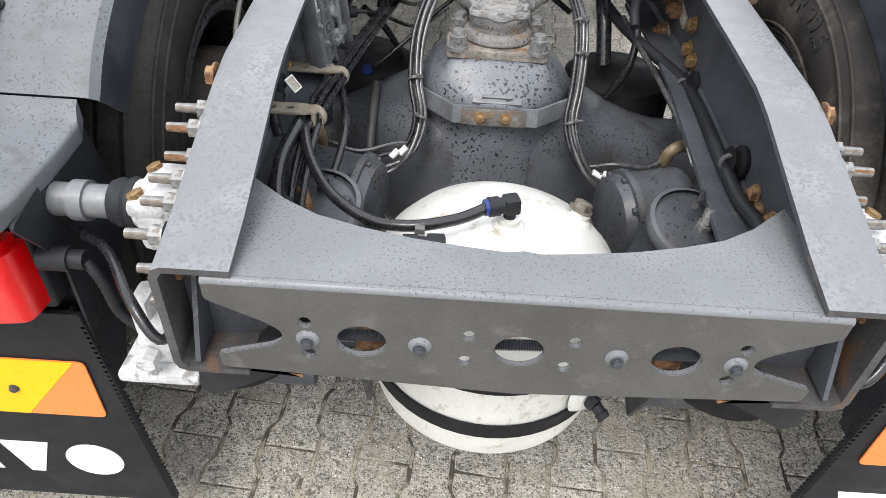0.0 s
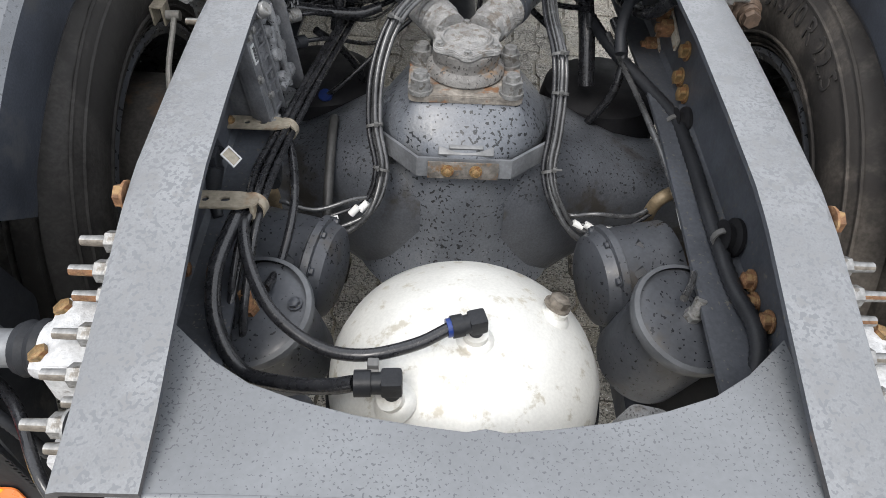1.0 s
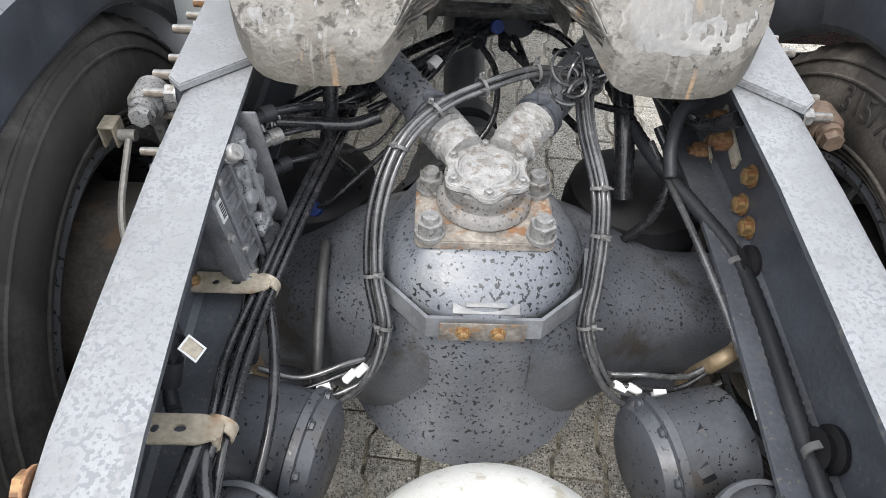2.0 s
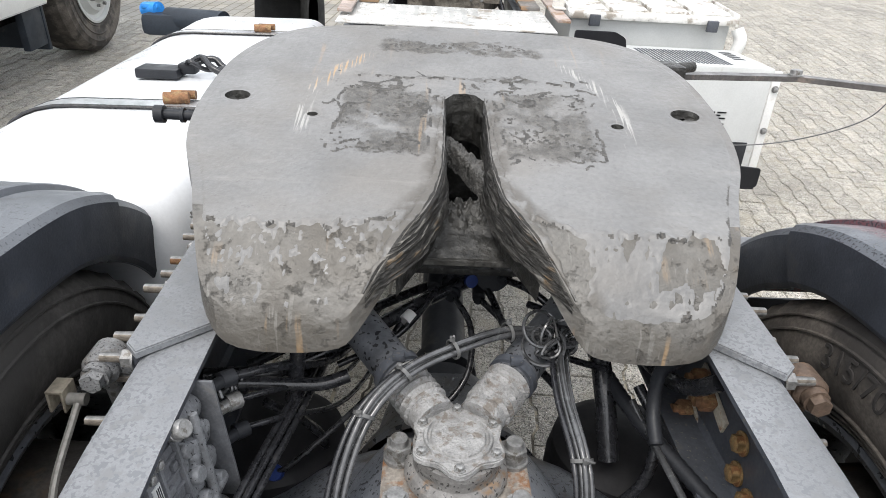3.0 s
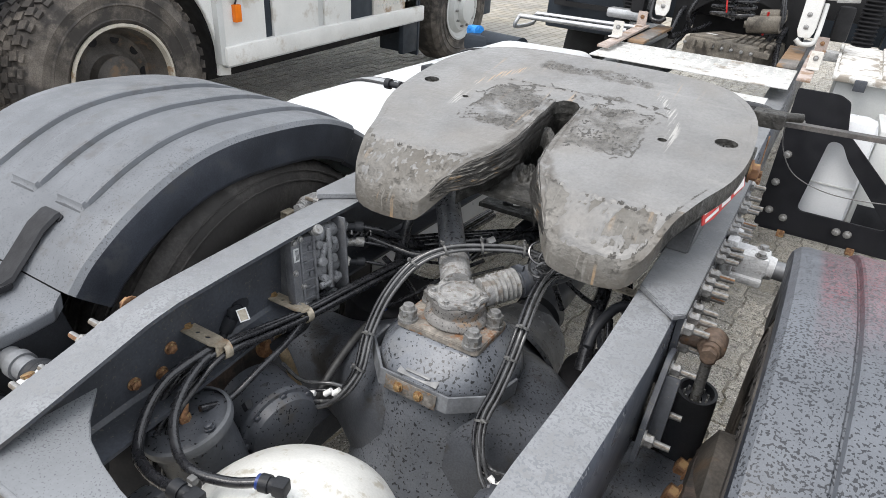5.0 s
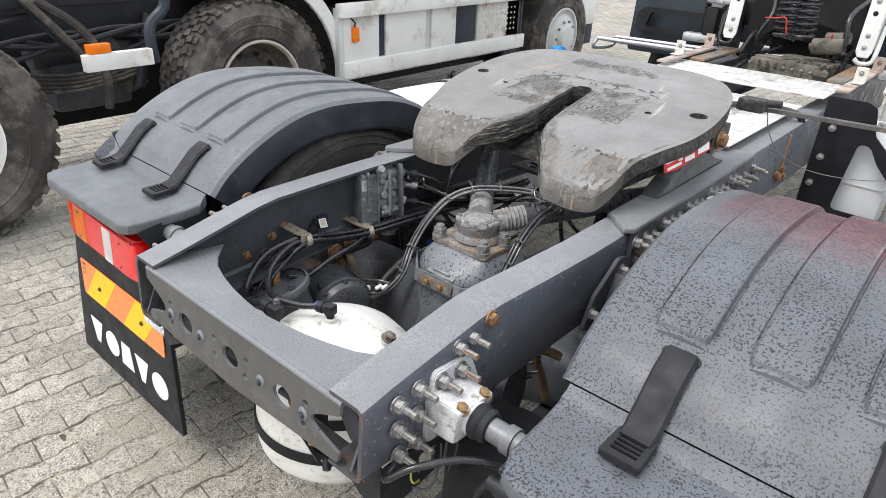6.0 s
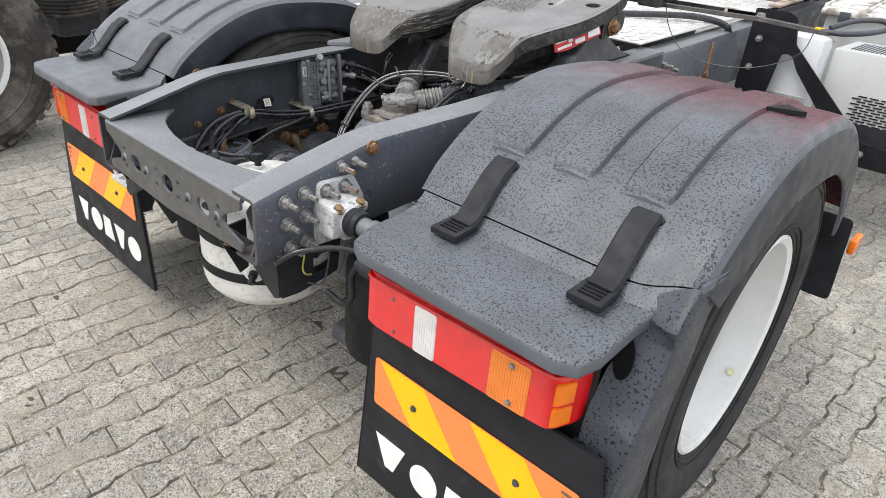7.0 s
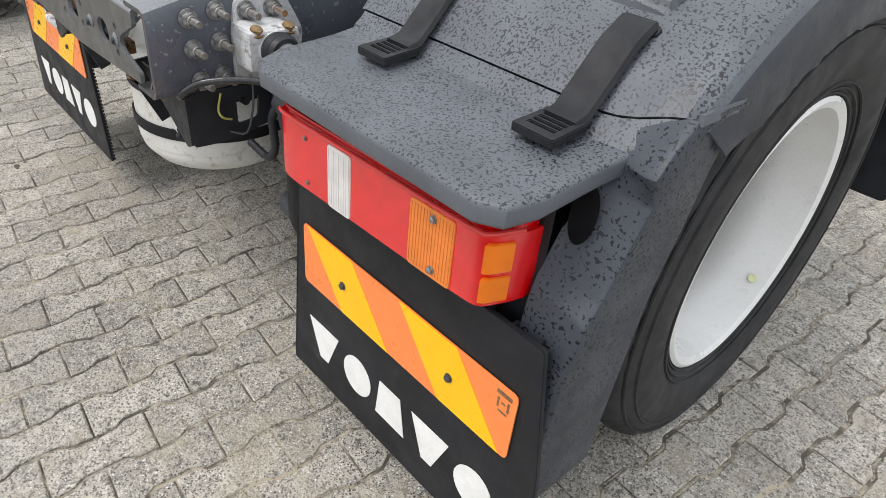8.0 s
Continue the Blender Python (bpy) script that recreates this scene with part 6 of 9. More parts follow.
    rows = [[bm.verts.new((s * x, y, z)) for x, y, z in pts] for pts in sects]
    for p, q in zip(rows, rows[1:]):
        for k in range(len(p) - 1):
            bm.faces.new((p[k], p[k + 1], q[k + 1], q[k]))
    bmesh.ops.recalc_face_normals(bm, faces=bm.faces)
    es = [e for e in bm.edges if len(e.link_faces) == 2 and e.calc_face_angle(0) > radians(18)]
    bmesh.ops.bevel(bm, geom=es, offset=0.005, segments=2, affect="EDGES", profile=0.5)
    bmesh.ops.recalc_face_normals(bm, faces=bm.faces)
    sgn = sum(f.normal.x * s for f in bm.faces)
    if sgn < 0:
        bmesh.ops.reverse_faces(bm, faces=bm.faces[:])
    bmesh.ops.solidify(bm, geom=bm.faces[:], thickness=0.005)
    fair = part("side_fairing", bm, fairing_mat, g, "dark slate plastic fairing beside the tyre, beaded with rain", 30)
    # flange where the fairing meets the arch's skirt, and an added strip that darkens the seam's gap
    bm = bmesh.new()
    v0 = [bm.verts.new((s * x, y, z)) for x, y, z in ((1.256, 0.330, 0.893), (1.262, 0.395, 0.899), (1.264, 0.446, 0.899), (1.262, 0.446, 0.914), (1.261, 0.395, 0.914), (1.254, 0.332, 0.907))]
    bm.faces.new((v0[0], v0[1], v0[4], v0[5]))
    bm.faces.new((v0[1], v0[2], v0[3], v0[4]))
    bmesh.ops.recalc_face_normals(bm, faces=bm.faces)
    bmesh.ops.solidify(bm, geom=bm.faces[:], thickness=0.006)
    part("fairing_flange", bm, root_mat, fair, "raised flange of the fairing")
    bm = bmesh.new()
    box(bm, (s * 0.93, 0.312, 0.854), (0.60, 0.05, 0.006), 0.001, Matrix.Rotation(radians(52), 4, "X"))
    part("seam_lap", bm, plastic_dk, g, "dark strip added below the seam for the gap's shade")
    # inner wall behind the lamp and below the deck, with oval opening towards the side
    bm = bmesh.new()
    sheet(bm, rounded([(0.10, 0.80), (0.30, 0.845), (0.34, 0.70), (0.20, 0.40), (0.16, 0.40), (0.165, 0.70)], 0.01), [circle2(0.205, 0.762, 0.022, 18, 0.036)], 0.005, Matrix.Translation((s * 0.615 - 0.0025, 0, 0)) @ FACE_X)
    part("inner_wall", bm, plastic, g, "dark inner wall with an oval opening")
    bm = bmesh.new()
    sheet(bm, [(0.612, 0.40), (1.162, 0.40), (1.162, 0.80), (0.612, 0.80)], [], 0.005, Matrix.Translation((0, 0.205, 0)) @ Matrix.Diagonal((s, 1, 1, 1)) @ FACE_Y)
    part("rear_wall", bm, plastic, g, "black plastic wall behind the lamp")
    # flat near-black disc stands for the unlit inside of an oval opening
    bm = bmesh.new()
    sheet(bm, circle2(0, 0, 0.018, 24, 0.040), [], 0.003, Matrix.Translation((s * 1.186, 0.232, 0.768)) @ Matrix.Diagonal((s, 1, 1, 1)) @ Matrix.Rotation(radians(26), 4, "Z") @ Matrix.Rotation(radians(-28), 4, "X") @ FACE_Y)
    part("oval_opening", bm, void_mat, g, "black oval disc for the unlit opening below the deck")
    # two hold-down straps with ribbed clips
    for x in (0.762, 1.098):
        bm = bmesh.new()
        path = [(0.402, 0.968), (0.392, 0.961), (0.36, 0.940), (0.315, 0.890), (0.285, 0.858), (0.262, 0.851)]
        va = [[bm.verts.new((s * (x + dx * (0.95 if i == 0 else 1)), y, z + (0.004 if abs(dx) > 0.027 else 0.012) + (0.0 if i else -0.006))) for dx in (-0.031, -0.0255, 0.0255, 0.031)] for i, (y, z) in enumerate(path)]
        for p, q in zip(va, va[1:]):
            for k in range(3):
                bm.faces.new((p[k], p[k + 1], q[k + 1], q[k]))
        bmesh.ops.recalc_face_normals(bm, faces=bm.faces)
        bmesh.ops.solidify(bm, geom=bm.faces[:], thickness=0.010)
        st = part("hold_down_strap", bm, strap_mat, g, "matt black rubber hold-down strap")
        bm = bmesh.new()
        fm = Matrix.Translation((s * x, 0.238, 0.845)) @ Matrix.Rotation(radians(5), 4, "X")
        slots = [[(-0.022 + dx, -0.012 + 0.011 * k) for dx, _ in ((0, 0), (0.044, 0))] + [(0.022, -0.007 + 0.011 * k), (-0.022, -0.007 + 0.011 * k)] for k in range(4)]
        sheet(bm, rounded([(-0.036, -0.03), (0.036, -0.03), (0.034, 0.045), (-0.034, 0.045)], 0.006), slots, 0.013, fm, 0.0015)
        part("clip", bm, strap_mat, st, "black clip with four slots")
        bm = bmesh.new()
        sheet(bm, rounded([(-0.034, 0.424), (0.034, 0.424), (0.034, 0.442), (-0.034, 0.442)], 0.008), [], 0.005, Matrix.Translation((s * x, 0.403, 0.963)) @ Matrix.Rotation(radians(37), 4, "X") @ Matrix.Translation((0, -0.438, 0)))
        part("strap_hook", bm, strap_mat, st)
    return g


guards = {s: mudguard(s) for s in (-1, 1)}
# torn nick in one guard
bm = bmesh.new()
vs = [bm.verts.new(p) for p in ((1.120, 0.84, 1.112), (1.20, 0.86, 1.115), (1.15, 0.90, 1.114), (1.20, 0.86, 1.104), (1.12, 0.84, 1.104), (1.15, 0.90, 1.104))]
bm.faces.new((vs[0], vs[1], vs[2]))
bm.faces.new((vs[0], vs[4], vs[3], vs[1]))
bm.faces.new((vs[1], vs[3], vs[5], vs[2]))
part("torn_edge", bm, plastic_dk, guards[1], "torn dark nick in the plastic")

# front lower ends of the guards, hanging behind the wheel, with the amber side marker
for s in (-1, 1):
    bm = bmesh.new()
    sheet(bm, rounded([(0.63, 0.42), (1.30, 0.42), (1.285, 0.70), (0.63, 0.70)], 0.02), [], 0.006, Matrix.Translation((0, 1.52, 0)) @ Matrix.Diagonal((s, 1, 1, 1)) @ FACE_Y)
    part("front_flap", bm, plastic, guards[s], "black front end of the mudguard")
    bm = bmesh.new()
    box(bm, (s * 1.300, 1.60, 0.600), (0.022, 0.10, 0.048), 0.008)
    part("side_marker", bm, lens_amber, truck, "amber side marker lamp")


# ---- mud flaps, marker boards and lamps ----
def flap(s):
    bm = bmesh.new()
    o = [(0.618, 0.60), (1.225, 0.60), (1.262, 0.37), (1.29, 0.10), (0.575, 0.092)]
    sheet(bm, rounded([(x, z) for x, z in o], 0.008, 3), [], 0.009, Matrix.Translation((0, 0.165, 0)) @ Matrix.Diagonal((s, 1, 1, 1)) @ FACE_Y, 0.001)
    f = part("mud_flap", bm, flap_mat, truck, "black rubber mud flap with white marks")
    # ribbed inner edge
    bm = bmesh.new()
    for k in range(44):
        z = 0.10 + 0.011 * k
        box(bm, (s * (0.5795 + 0.042 * (z - 0.09) / 0.5), 0.163, z), (0.008, 0.014, 0.0065), 0.001)
    part("ribbed_edge", bm, plastic, f)
    # five plain white shapes in place of the maker's mark
    for k, (x0, x1) in enumerate(((0.648, 0.752), (0.772, 0.862), (0.880, 0.968), (0.984, 1.084), (1.104, 1.196))):
        x0, x1 = (x0, x1) if s > 0 else (-x1, -x0)
        kind = (0, 1, 2, 0, 1)[k if s > 0 else 4 - k]
        w3 = x1 - x0
        o = ([(x0 + w3 * 0.36, 0.176), (x1 - w3 * 0.36, 0.176), (x1, 0.268), (x0, 0.268)], circle2((x0 + x1) / 2, 0.222, w3 / 2, 28, 0.047), [(x0, 0.178), (x1, 0.178), (x1 - w3 * 0.2, 0.268), (x0 + w3 * 0.1, 0.268)])[kind]
        bm = bmesh.new()
        sheet(bm, o, [], 0.0012, Matrix.Translation((0, 0.1552, 0)) @ FACE_Y)
        part("white_mark", bm, tag_mat, f, "plain white printed shape")
    # marker board with slanting stripes
    bx, bz, bw, bh = 0.922, 0.428, 0.565, 0.138
    bm = bmesh.new()
    sheet(bm, [(x * s, z) for x, z in rounded([(bx - bw / 2, bz - bh / 2), (bx + bw / 2, bz - bh / 2), (bx + bw / 2, bz + bh / 2), (bx - bw / 2, bz + bh / 2)], 0.012)], [], 0.0025, Matrix.Translation((0, 0.154, 0)) @ FACE_Y)
    board = part("marker_board", bm, orange_mat, truck, "orange and yellow striped reflective marker board")
    for x_top in (0.656, 0.933):
        # each yellow stripe leans towards the truck's middle at its top
        w2, lean = 0.142, 0.113
        x_lo = x_top + lean
        o = [(x_top, bz + bh / 2 - 0.0008), (x_top + w2, bz + bh / 2 - 0.0008), (x_lo + w2, bz - bh / 2 + 0.0008), (x_lo, bz - bh / 2 + 0.0008)]
        bm = bmesh.new()
        sheet(bm, [(x * s, z) for x, z in o], [], 0.0008, Matrix.Translation((0, 0.1514, 0)) @ FACE_Y)
        part("yellow_stripe", bm, yellow_mat, board)
    for x in (0.772, 1.066):
        bolt("dark", (s * x, 0.1515, 0.425), (0, -1, 0), board, 0.55)
    bm = bmesh.new()
    for z0, z1, x0, x1 in ((0.478, 0.486, 1.165, 1.195), (0.452, 0.472, 1.168, 1.172), (0.452, 0.472, 1.188, 1.192), (0.462, 0.466, 1.176, 1.184), (0.444, 0.448, 1.172, 1.19)):
        sheet(bm, [(s * x0, z0), (s * x1, z0), (s * x1, z1), (s * x0, z1)], [], 0.0004, Matrix.Translation((0, 0.1513, 0)) @ FACE_Y)
    part("print_bar", bm, rust, board, "small brown print bars")
    bm = bmesh.new()
    for k in range(5):
        box(bm, (s * 0.92, 0.172, 0.512 + 0.018 * k), (0.60, 0.012, 0.006), 0.001)
    for k in range(13):
        box(bm, (s * (0.64 + 0.047 * k), 0.174, 0.55), (0.006, 0.014, 0.09), 0.001)
    part("lamp_bracket", bm, plastic, truck, "black ribbed plastic bracket below the lamp")
    return f


for s in (-1, 1):
    flap(s)


def tail_lamp(s):
    """A long rounded red lamp with set-in lens fields, its outer end wrapped round the corner."""
    z0, z1 = 0.622, 0.756
    bm = bmesh.new()
    o = [(0.646, 0.108), (0.690, 0.0985), (1.075, 0.111), (1.130, 0.116), (1.152, 0.173), (1.152, 0.205), (0.644, 0.205)]
    sheet(bm, [(s * x, y) for x, y in rounded(o, [0.03, 0.05, 0.05, 0.022, 0.02, 0.004, 0.01], 6)], [], z1 - z0, Matrix.Translation((0, 0, z0)), 0.011)
    lamp = part("tail_lamp", bm, lens_red, truck, "red and amber tail lamp cluster")
    bm = bmesh.new()
    sheet(bm, [(s * x, y) for x, y in rounded([(0.640, 0.150), (1.112, 0.165), (1.142, 0.208), (0.638, 0.208)], 0.01)], [], z1 - z0 + 0.010, Matrix.Translation((0, 0, z0 - 0.006)), 0.004)
    part("lamp_housing", bm, plastic, lamp, "black lamp housing")
    yf = lambda x: 0.0990 + (x - 0.69) * (0.0135 / 0.41)
    lean = Matrix.Rotation(math.atan(0.0135 / 0.41) * s, 4, "Z")
    fields = [(0.800, 0.858, lens_clear, "clear ribbed reversing lens"), (0.992, 1.080, lens_peach, "orange ribbed indicator lens")]
    for x0, x1, m_, lab_ in fields:
        xm_, hw_ = (x0 + x1) / 2, (x1 - x0) / 2
        at = Matrix.Translation((s * xm_, yf(xm_) + 0.0005, 0)) @ lean @ FACE_Y
        bm = bmesh.new()
        sheet(bm, rounded([(-hw_, z0 + 0.010), (hw_, z0 + 0.010), (hw_, z1 - 0.014), (-hw_, z1 - 0.014)], 0.008), [], 0.0025, at, 0.0008)
        field = part("lens", bm, m_, lamp, lab_)
        # fine ribbing moulded into the lens
        bm = bmesh.new()
        n = int(2 * hw_ / 0.006)
        for k in range(n):
            x = -hw_ + 0.004 + (2 * hw_ - 0.008) * k / (n - 1)
            box(bm, at @ Vector((x, (z0 + z1) / 2 - 0.002, 0.0027)), (0.0012, 0.0012, z1 - z0 - 0.036), 0.0)
        part("lens_rib", bm, m_, field)
    for za, zb in ((z0 + 0.018, z0 + 0.058), (z0 + 0.066, z1 - 0.022)):
        bm = bmesh.new()
        a = [(s * 1.1295, 0.1150), (s * 1.1370, 0.1225), (s * 1.1485, 0.153), (s * 1.141, 0.156), (s * 1.130, 0.129), (s * 1.127, 0.123)]
        sheet(bm, a, [], zb - za, Matrix.Translation((0, 0, za)), 0.001)
        part("side_lens", bm, lens_amber, lamp, "amber wrap-round side lens")
    # moulded edge along the top and round the end, its highlight put in as pale red
    bm = bmesh.new()
    tube(bm, [(s * x, y, z1 - 0.006) for x, y in ((0.664, 0.1005), (0.70, 0.0955), (0.90, 0.1020), (1.06, 0.1075), (1.114, 0.1115), (1.132, 0.119), (1.150, 0.164))], 0.0035, 8, 4)
    tube(bm, [(s * x, y, z1 - 0.001) for x, y in ((0.664, 0.112), (0.70, 0.108), (0.90, 0.114), (1.06, 0.120), (1.105, 0.123))], 0.0022, 8, 4)
    part("lens_ridge", bm, lens_pale, lamp, "moulded edge with its highlight in pale red")
    for x, z in ((0.740, z1 - 0.030), (0.744, z0 + 0.026)):
        bolt("plug", (s * x, yf(x) - 0.001, z), (0, -1, 0), lamp, 0.28)
    for x, z in ((1.040, z1 - 0.028), (1.043, z0 + 0.024)):
        bolt("zinc", (s * x, yf(x) - 0.002, z), (0, -1, 0), lamp, 0.42)
    return lamp


for s in (-1, 1):
    tail_lamp(s)
    # carrier: white casting on the rail and the tube that bears the guard
    bm = bmesh.new()
    cyl(bm, (s * 0.455, 0.195, 0.782), (s * 0.80, 0.195, 0.780), 0.023, seg=28)
    cyl(bm, (s * 0.566, 0.195, 0.781), (s * 0.586, 0.195, 0.781), 0.028, seg=28)
    part("carrier_tube", bm, mat("galvanised_tube", (0.17, 0.176, 0.184), 0.45, metal=0.3, vary=0.16, scale=10, bump=0.08) if s < 0 else bpy.data.materials["galvanised_tube"], truck, "grey galvanised carrier tube")
    bm = bmesh.new()
    sheet(bm, rounded([(0.150, 0.700), (0.292, 0.695), (0.300, 0.790), (0.262, 0.858), (0.160, 0.858), (0.150, 0.800)], 0.014), [], 0.014 * s, Matrix.Translation((s * 0.405, 0, 0)) @ FACE_X, 0.003)
    box(bm, (s * 0.450, 0.195, 0.780), (0.075, 0.100, 0.082), 0.014)
    box(bm, (s * 0.468, 0.195, 0.806), (0.050, 0.104, 0.022), 0.008)
    box(bm, (s * 0.432, 0.235, 0.724), (0.040, 0.05, 0.040), 0.010)
    cyl(bm, (s * 0.46, 0.195, 0.782), (s * 0.498, 0.195, 0.782), 0.036, 0.033, 24)
    cb = part("carrier_casting", bm, cast_white, truck, "white oxidised alloy carrier casting")
    for y in (0.163, 0.228):
        bolt("brass", (s * 0.482, y, 0.812), (s * 0.35, 0, 0.94), cb, 0.95, "rusty orange bolt")
    bm = bmesh.new()
    lathe(bm, [(0.024, 0.0), (0.034, 0.0), (0.036, 0.008), (0.031, 0.016), (0.034, 0.024), (0.030, 0.034), (0.024, 0.036)], Matrix.Translation((s * 0.498, 0.195, 0.782)) @ axis_frame((s, 0, 0)), 28)
    part("rubber_boot", bm, plastic, cb, "black rubber boot on the tube")
    for y, z, k in ((0.178, 0.836, "stud"), (0.232, 0.836, "rust_stud")):
        bolt(k, (s * 0.418, y, z), (s, 0, 0), cb, 0.95)
    # studs through the rail's tail, in pairs
    for y, z, k in ((0.072, 0.830, "stud"), (0.124, 0.839, "stud"), (0.075, 0.775, "stud"), (0.126, 0.782, "stud"), (0.082, 0.714, "stud"), (0.127, 0.718, "stud"), (0.232, 0.880, "rust_stud"), (0.270, 0.888, "stud")):
        bolt(k, (s * 0.408, y, z), (s, 0, 0), rails[s], 0.92)
    bolt("rust", (s * 0.414, 0.322, 0.912), (s, 0, 0), rails[s], 1.15, "rusty bolt head with a brown streak")
    bm = bmesh.new()
    box(bm, (s * 0.505, 1.405, 0.895), (0.105, 0.085, 0.062), 0.014)
    box(bm, (s * 0.465, 1.40, 0.905), (0.03, 0.12, 0.11), 0.01)
    box(bm, (s * 0.515, 1.40, 0.860), (0.08, 0.10, 0.02), 0.008)
    cyl(bm, (s * 0.545, 1.40, 0.893), (s * 0.572, 1.40, 0.892), 0.032, 0.029, 20)
    fc = part("carrier_casting", bm, cast_white, truck, "weathered pale front carrier casting")
    for y in (1.378, 1.43):
        bolt("zinc", (s * 0.535, y, 0.924), (0, 0, 1), fc, 0.95)
    bm = bmesh.new()
    cyl(bm, (s * 0.56, 1.40, 0.892), (s * 0.72, 1.40, 0.888), 0.024, seg=20)
    part("carrier_tube", bm, bpy.data.materials["galvanised_tube"], truck, "grey galvanised carrier tube")
    # bracket below the casting with hose
    if s < 0:
        bm = bmesh.new()
        sheet(bm, rounded([(0.06, 0.705), (0.16, 0.70), (0.15, 0.62), (0.10, 0.60), (0.06, 0.64)], 0.015), [], 0.02, Matrix.Translation((s * 0.42 - 0.01, 0, 0)) @ FACE_X)
        box(bm, (s * 0.455, 0.11, 0.63), (0.07, 0.08, 0.05), 0.012)
        box(bm, (s * 0.462, 0.10, 0.596), (0.11, 0.10, 0.018), 0.006)
        box(bm, (s * 0.492, 0.125, 0.645), (0.026, 0.05, 0.085), 0.009)
        cyl(bm, (s * 0.47, 0.065, 0.632), (s * 0.47, 0.045, 0.632), 0.014, seg=6)
        part("lower_bracket", bm, cast_white, truck, "small cast bracket below the rail")
    else:
        bm = bmesh.new()
        tube(bm, [(0.44, 0.17, 0.705), (0.445, 0.165, 0.66), (0.44, 0.15, 0.605), (0.41, 0.13, 0.60)], 0.0022, 6, 3)
        tube(bm, [(0.44, 0.22, 0.705), (0.445, 0.215, 0.66), (0.44, 0.20, 0.615)], 0.0022, 6, 3)
        part("wire_bracket", bm, steel_dark, truck, "thin bent wire bracket below the rail")
        hose([(0.425, 0.11, 0.69), (0.43, 0.10, 0.66), (0.435, 0.105, 0.645), (0.43, 0.125, 0.635)], 0.0022, truck, mat("yellow_green_wire", (0.35, 0.33, 0.07), 0.45), "earth_cable", "thin yellow-green cable")
    hose([(s * 0.415, 0.07, 0.70), (s * 0.43, 0.03, 0.70), (s * 0.47, 0.06, 0.735), (s * 0.53, 0.14, 0.742), (s * 0.60, 0.20, 0.72)], 0.007, truck, label="thin black cable loop")
    bm = bmesh.new()
    cyl(bm, (s * 0.59, 0.15, 0.715), (s * 0.63, 0.15, 0.715), 0.018, seg=14)
    cyl(bm, (s * 0.57, 0.15, 0.715), (s * 0.595, 0.15, 0.715), 0.014, seg=12)
    con = part("lamp_connector", bm, plastic, truck, "ribbed black lamp plug")
    hose([(s * 0.572, 0.15, 0.712), (s * 0.555, 0.145, 0.68), (s * 0.55, 0.15, 0.62), (s * 0.52, 0.15, 0.585), (s * 0.47, 0.14, 0.60)], 0.0075, con, plastic, ribs=0.0012, steps=10, label="corrugated cable sleeve")
    # dark air spring / round cover seen under the deck
    bm = bmesh.new()
    lathe(bm, [(0.0, 0.34), (0.12, 0.34), (0.125, 0.36), (0.125, 0.60), (0.11, 0.63), (0.0, 0.635)], Matrix.Translation((s * 0.47, 0.36, 0)), 32)
    part("rear_air_spring", bm, plastic_dk, truck, "black rubber air spring behind the axle")

# ---- small things inside the frame ----
# valve block on the left rail
vm = Matrix.Translation((-0.380, 0.762, 0.845)) @ Matrix.Rotation(radians(-8), 4, "Z") @ Matrix.Rotation(radians(-7), 4, "Y")
valve_mat = mat("valve_plastic", (0.165, 0.17, 0.178), 0.42, vary=0.25, scale=24, bump=0.3, bscale=140, stain=(0.07, 0.07, 0.07), stain_at=0.6, stain_scale=30, drops=(0.05, 0.05, 0.053), drop_scale=260, drop_at=0.66)
valve_dark = mat("dark_valve_plastic", (0.115, 0.119, 0.128), 0.42, vary=0.25, scale=24, bump=0.3, bscale=140, stain=(0.13, 0.13, 0.13), stain_at=0.62, stain_scale=40)
bm = bmesh.new()
box(bm, (-0.006, -0.004, 0.0), (0.05, 0.135, 0.185), 0.008)
bmesh.ops.transform(bm, matrix=vm, verts=bm.verts)
valve = part("valve_block", bm, valve_dark, truck, "grey brake valve block with hose ports")


def vbox(c, size, name="valve_cover", material=None, bev=0.004):
    bm = bmesh.new()
    box(bm, (0, 0, 0), size, bev)
    bmesh.ops.transform(bm, matrix=vm @ Matrix.Translation(c), verts=bm.verts)
    return part(name, bm, material or valve_dark, valve)


def vcyl(c, d, r, h, name="valve_boss", material=None, seg=18):
    bm = bmesh.new()
    fr = vm @ Matrix.Translation(c) @ axis_frame(d)
    lathe(bm, [(0.0, 0.0), (r, 0.0), (r, h * 0.3), (r * 1.1, h * 0.34), (r * 1.1, h * 0.46), (r, h * 0.5), (r, h * 0.9), (r * 0.85, h), (0.0, h)], fr, seg)
    return part(name, bm, material or valve_mat, valve)


# flat cover over the near half, with upright and cross ribs
vbox((0.030, -0.050, -0.002), (0.030, 0.064, 0.160), "valve_cover", None, 0.005)
vbox((0.036, -0.074, -0.002), (0.026, 0.024, 0.168), "cover_plate", None, 0.004)
for y in (-0.060, -0.022):
    vbox((0.048, y, -0.002), (0.008, 0.005, 0.164), "valve_rib", None, 0.001)
for k in range(7):
    vbox((0.046, -0.041, -0.070 + 0.0225 * k), (0.006, 0.034, 0.004), "valve_rib", None, 0.001)
for y, z, w, h in ((-0.050, 0.030, 0.012, 0.010), (-0.034, -0.012, 0.010, 0.012), (-0.048, -0.040, 0.010, 0.008), (-0.033, 0.052, 0.010, 0.010)):
    vbox((0.047, y, z), (0.006, w, h), "valve_tooth", None, 0.001)
vbox((0.0497, -0.074, 0.046), (0.0012, 0.015, 0.032), "type_label", mat("faded_label", (0.42, 0.43, 0.43), 0.5), 0.0)
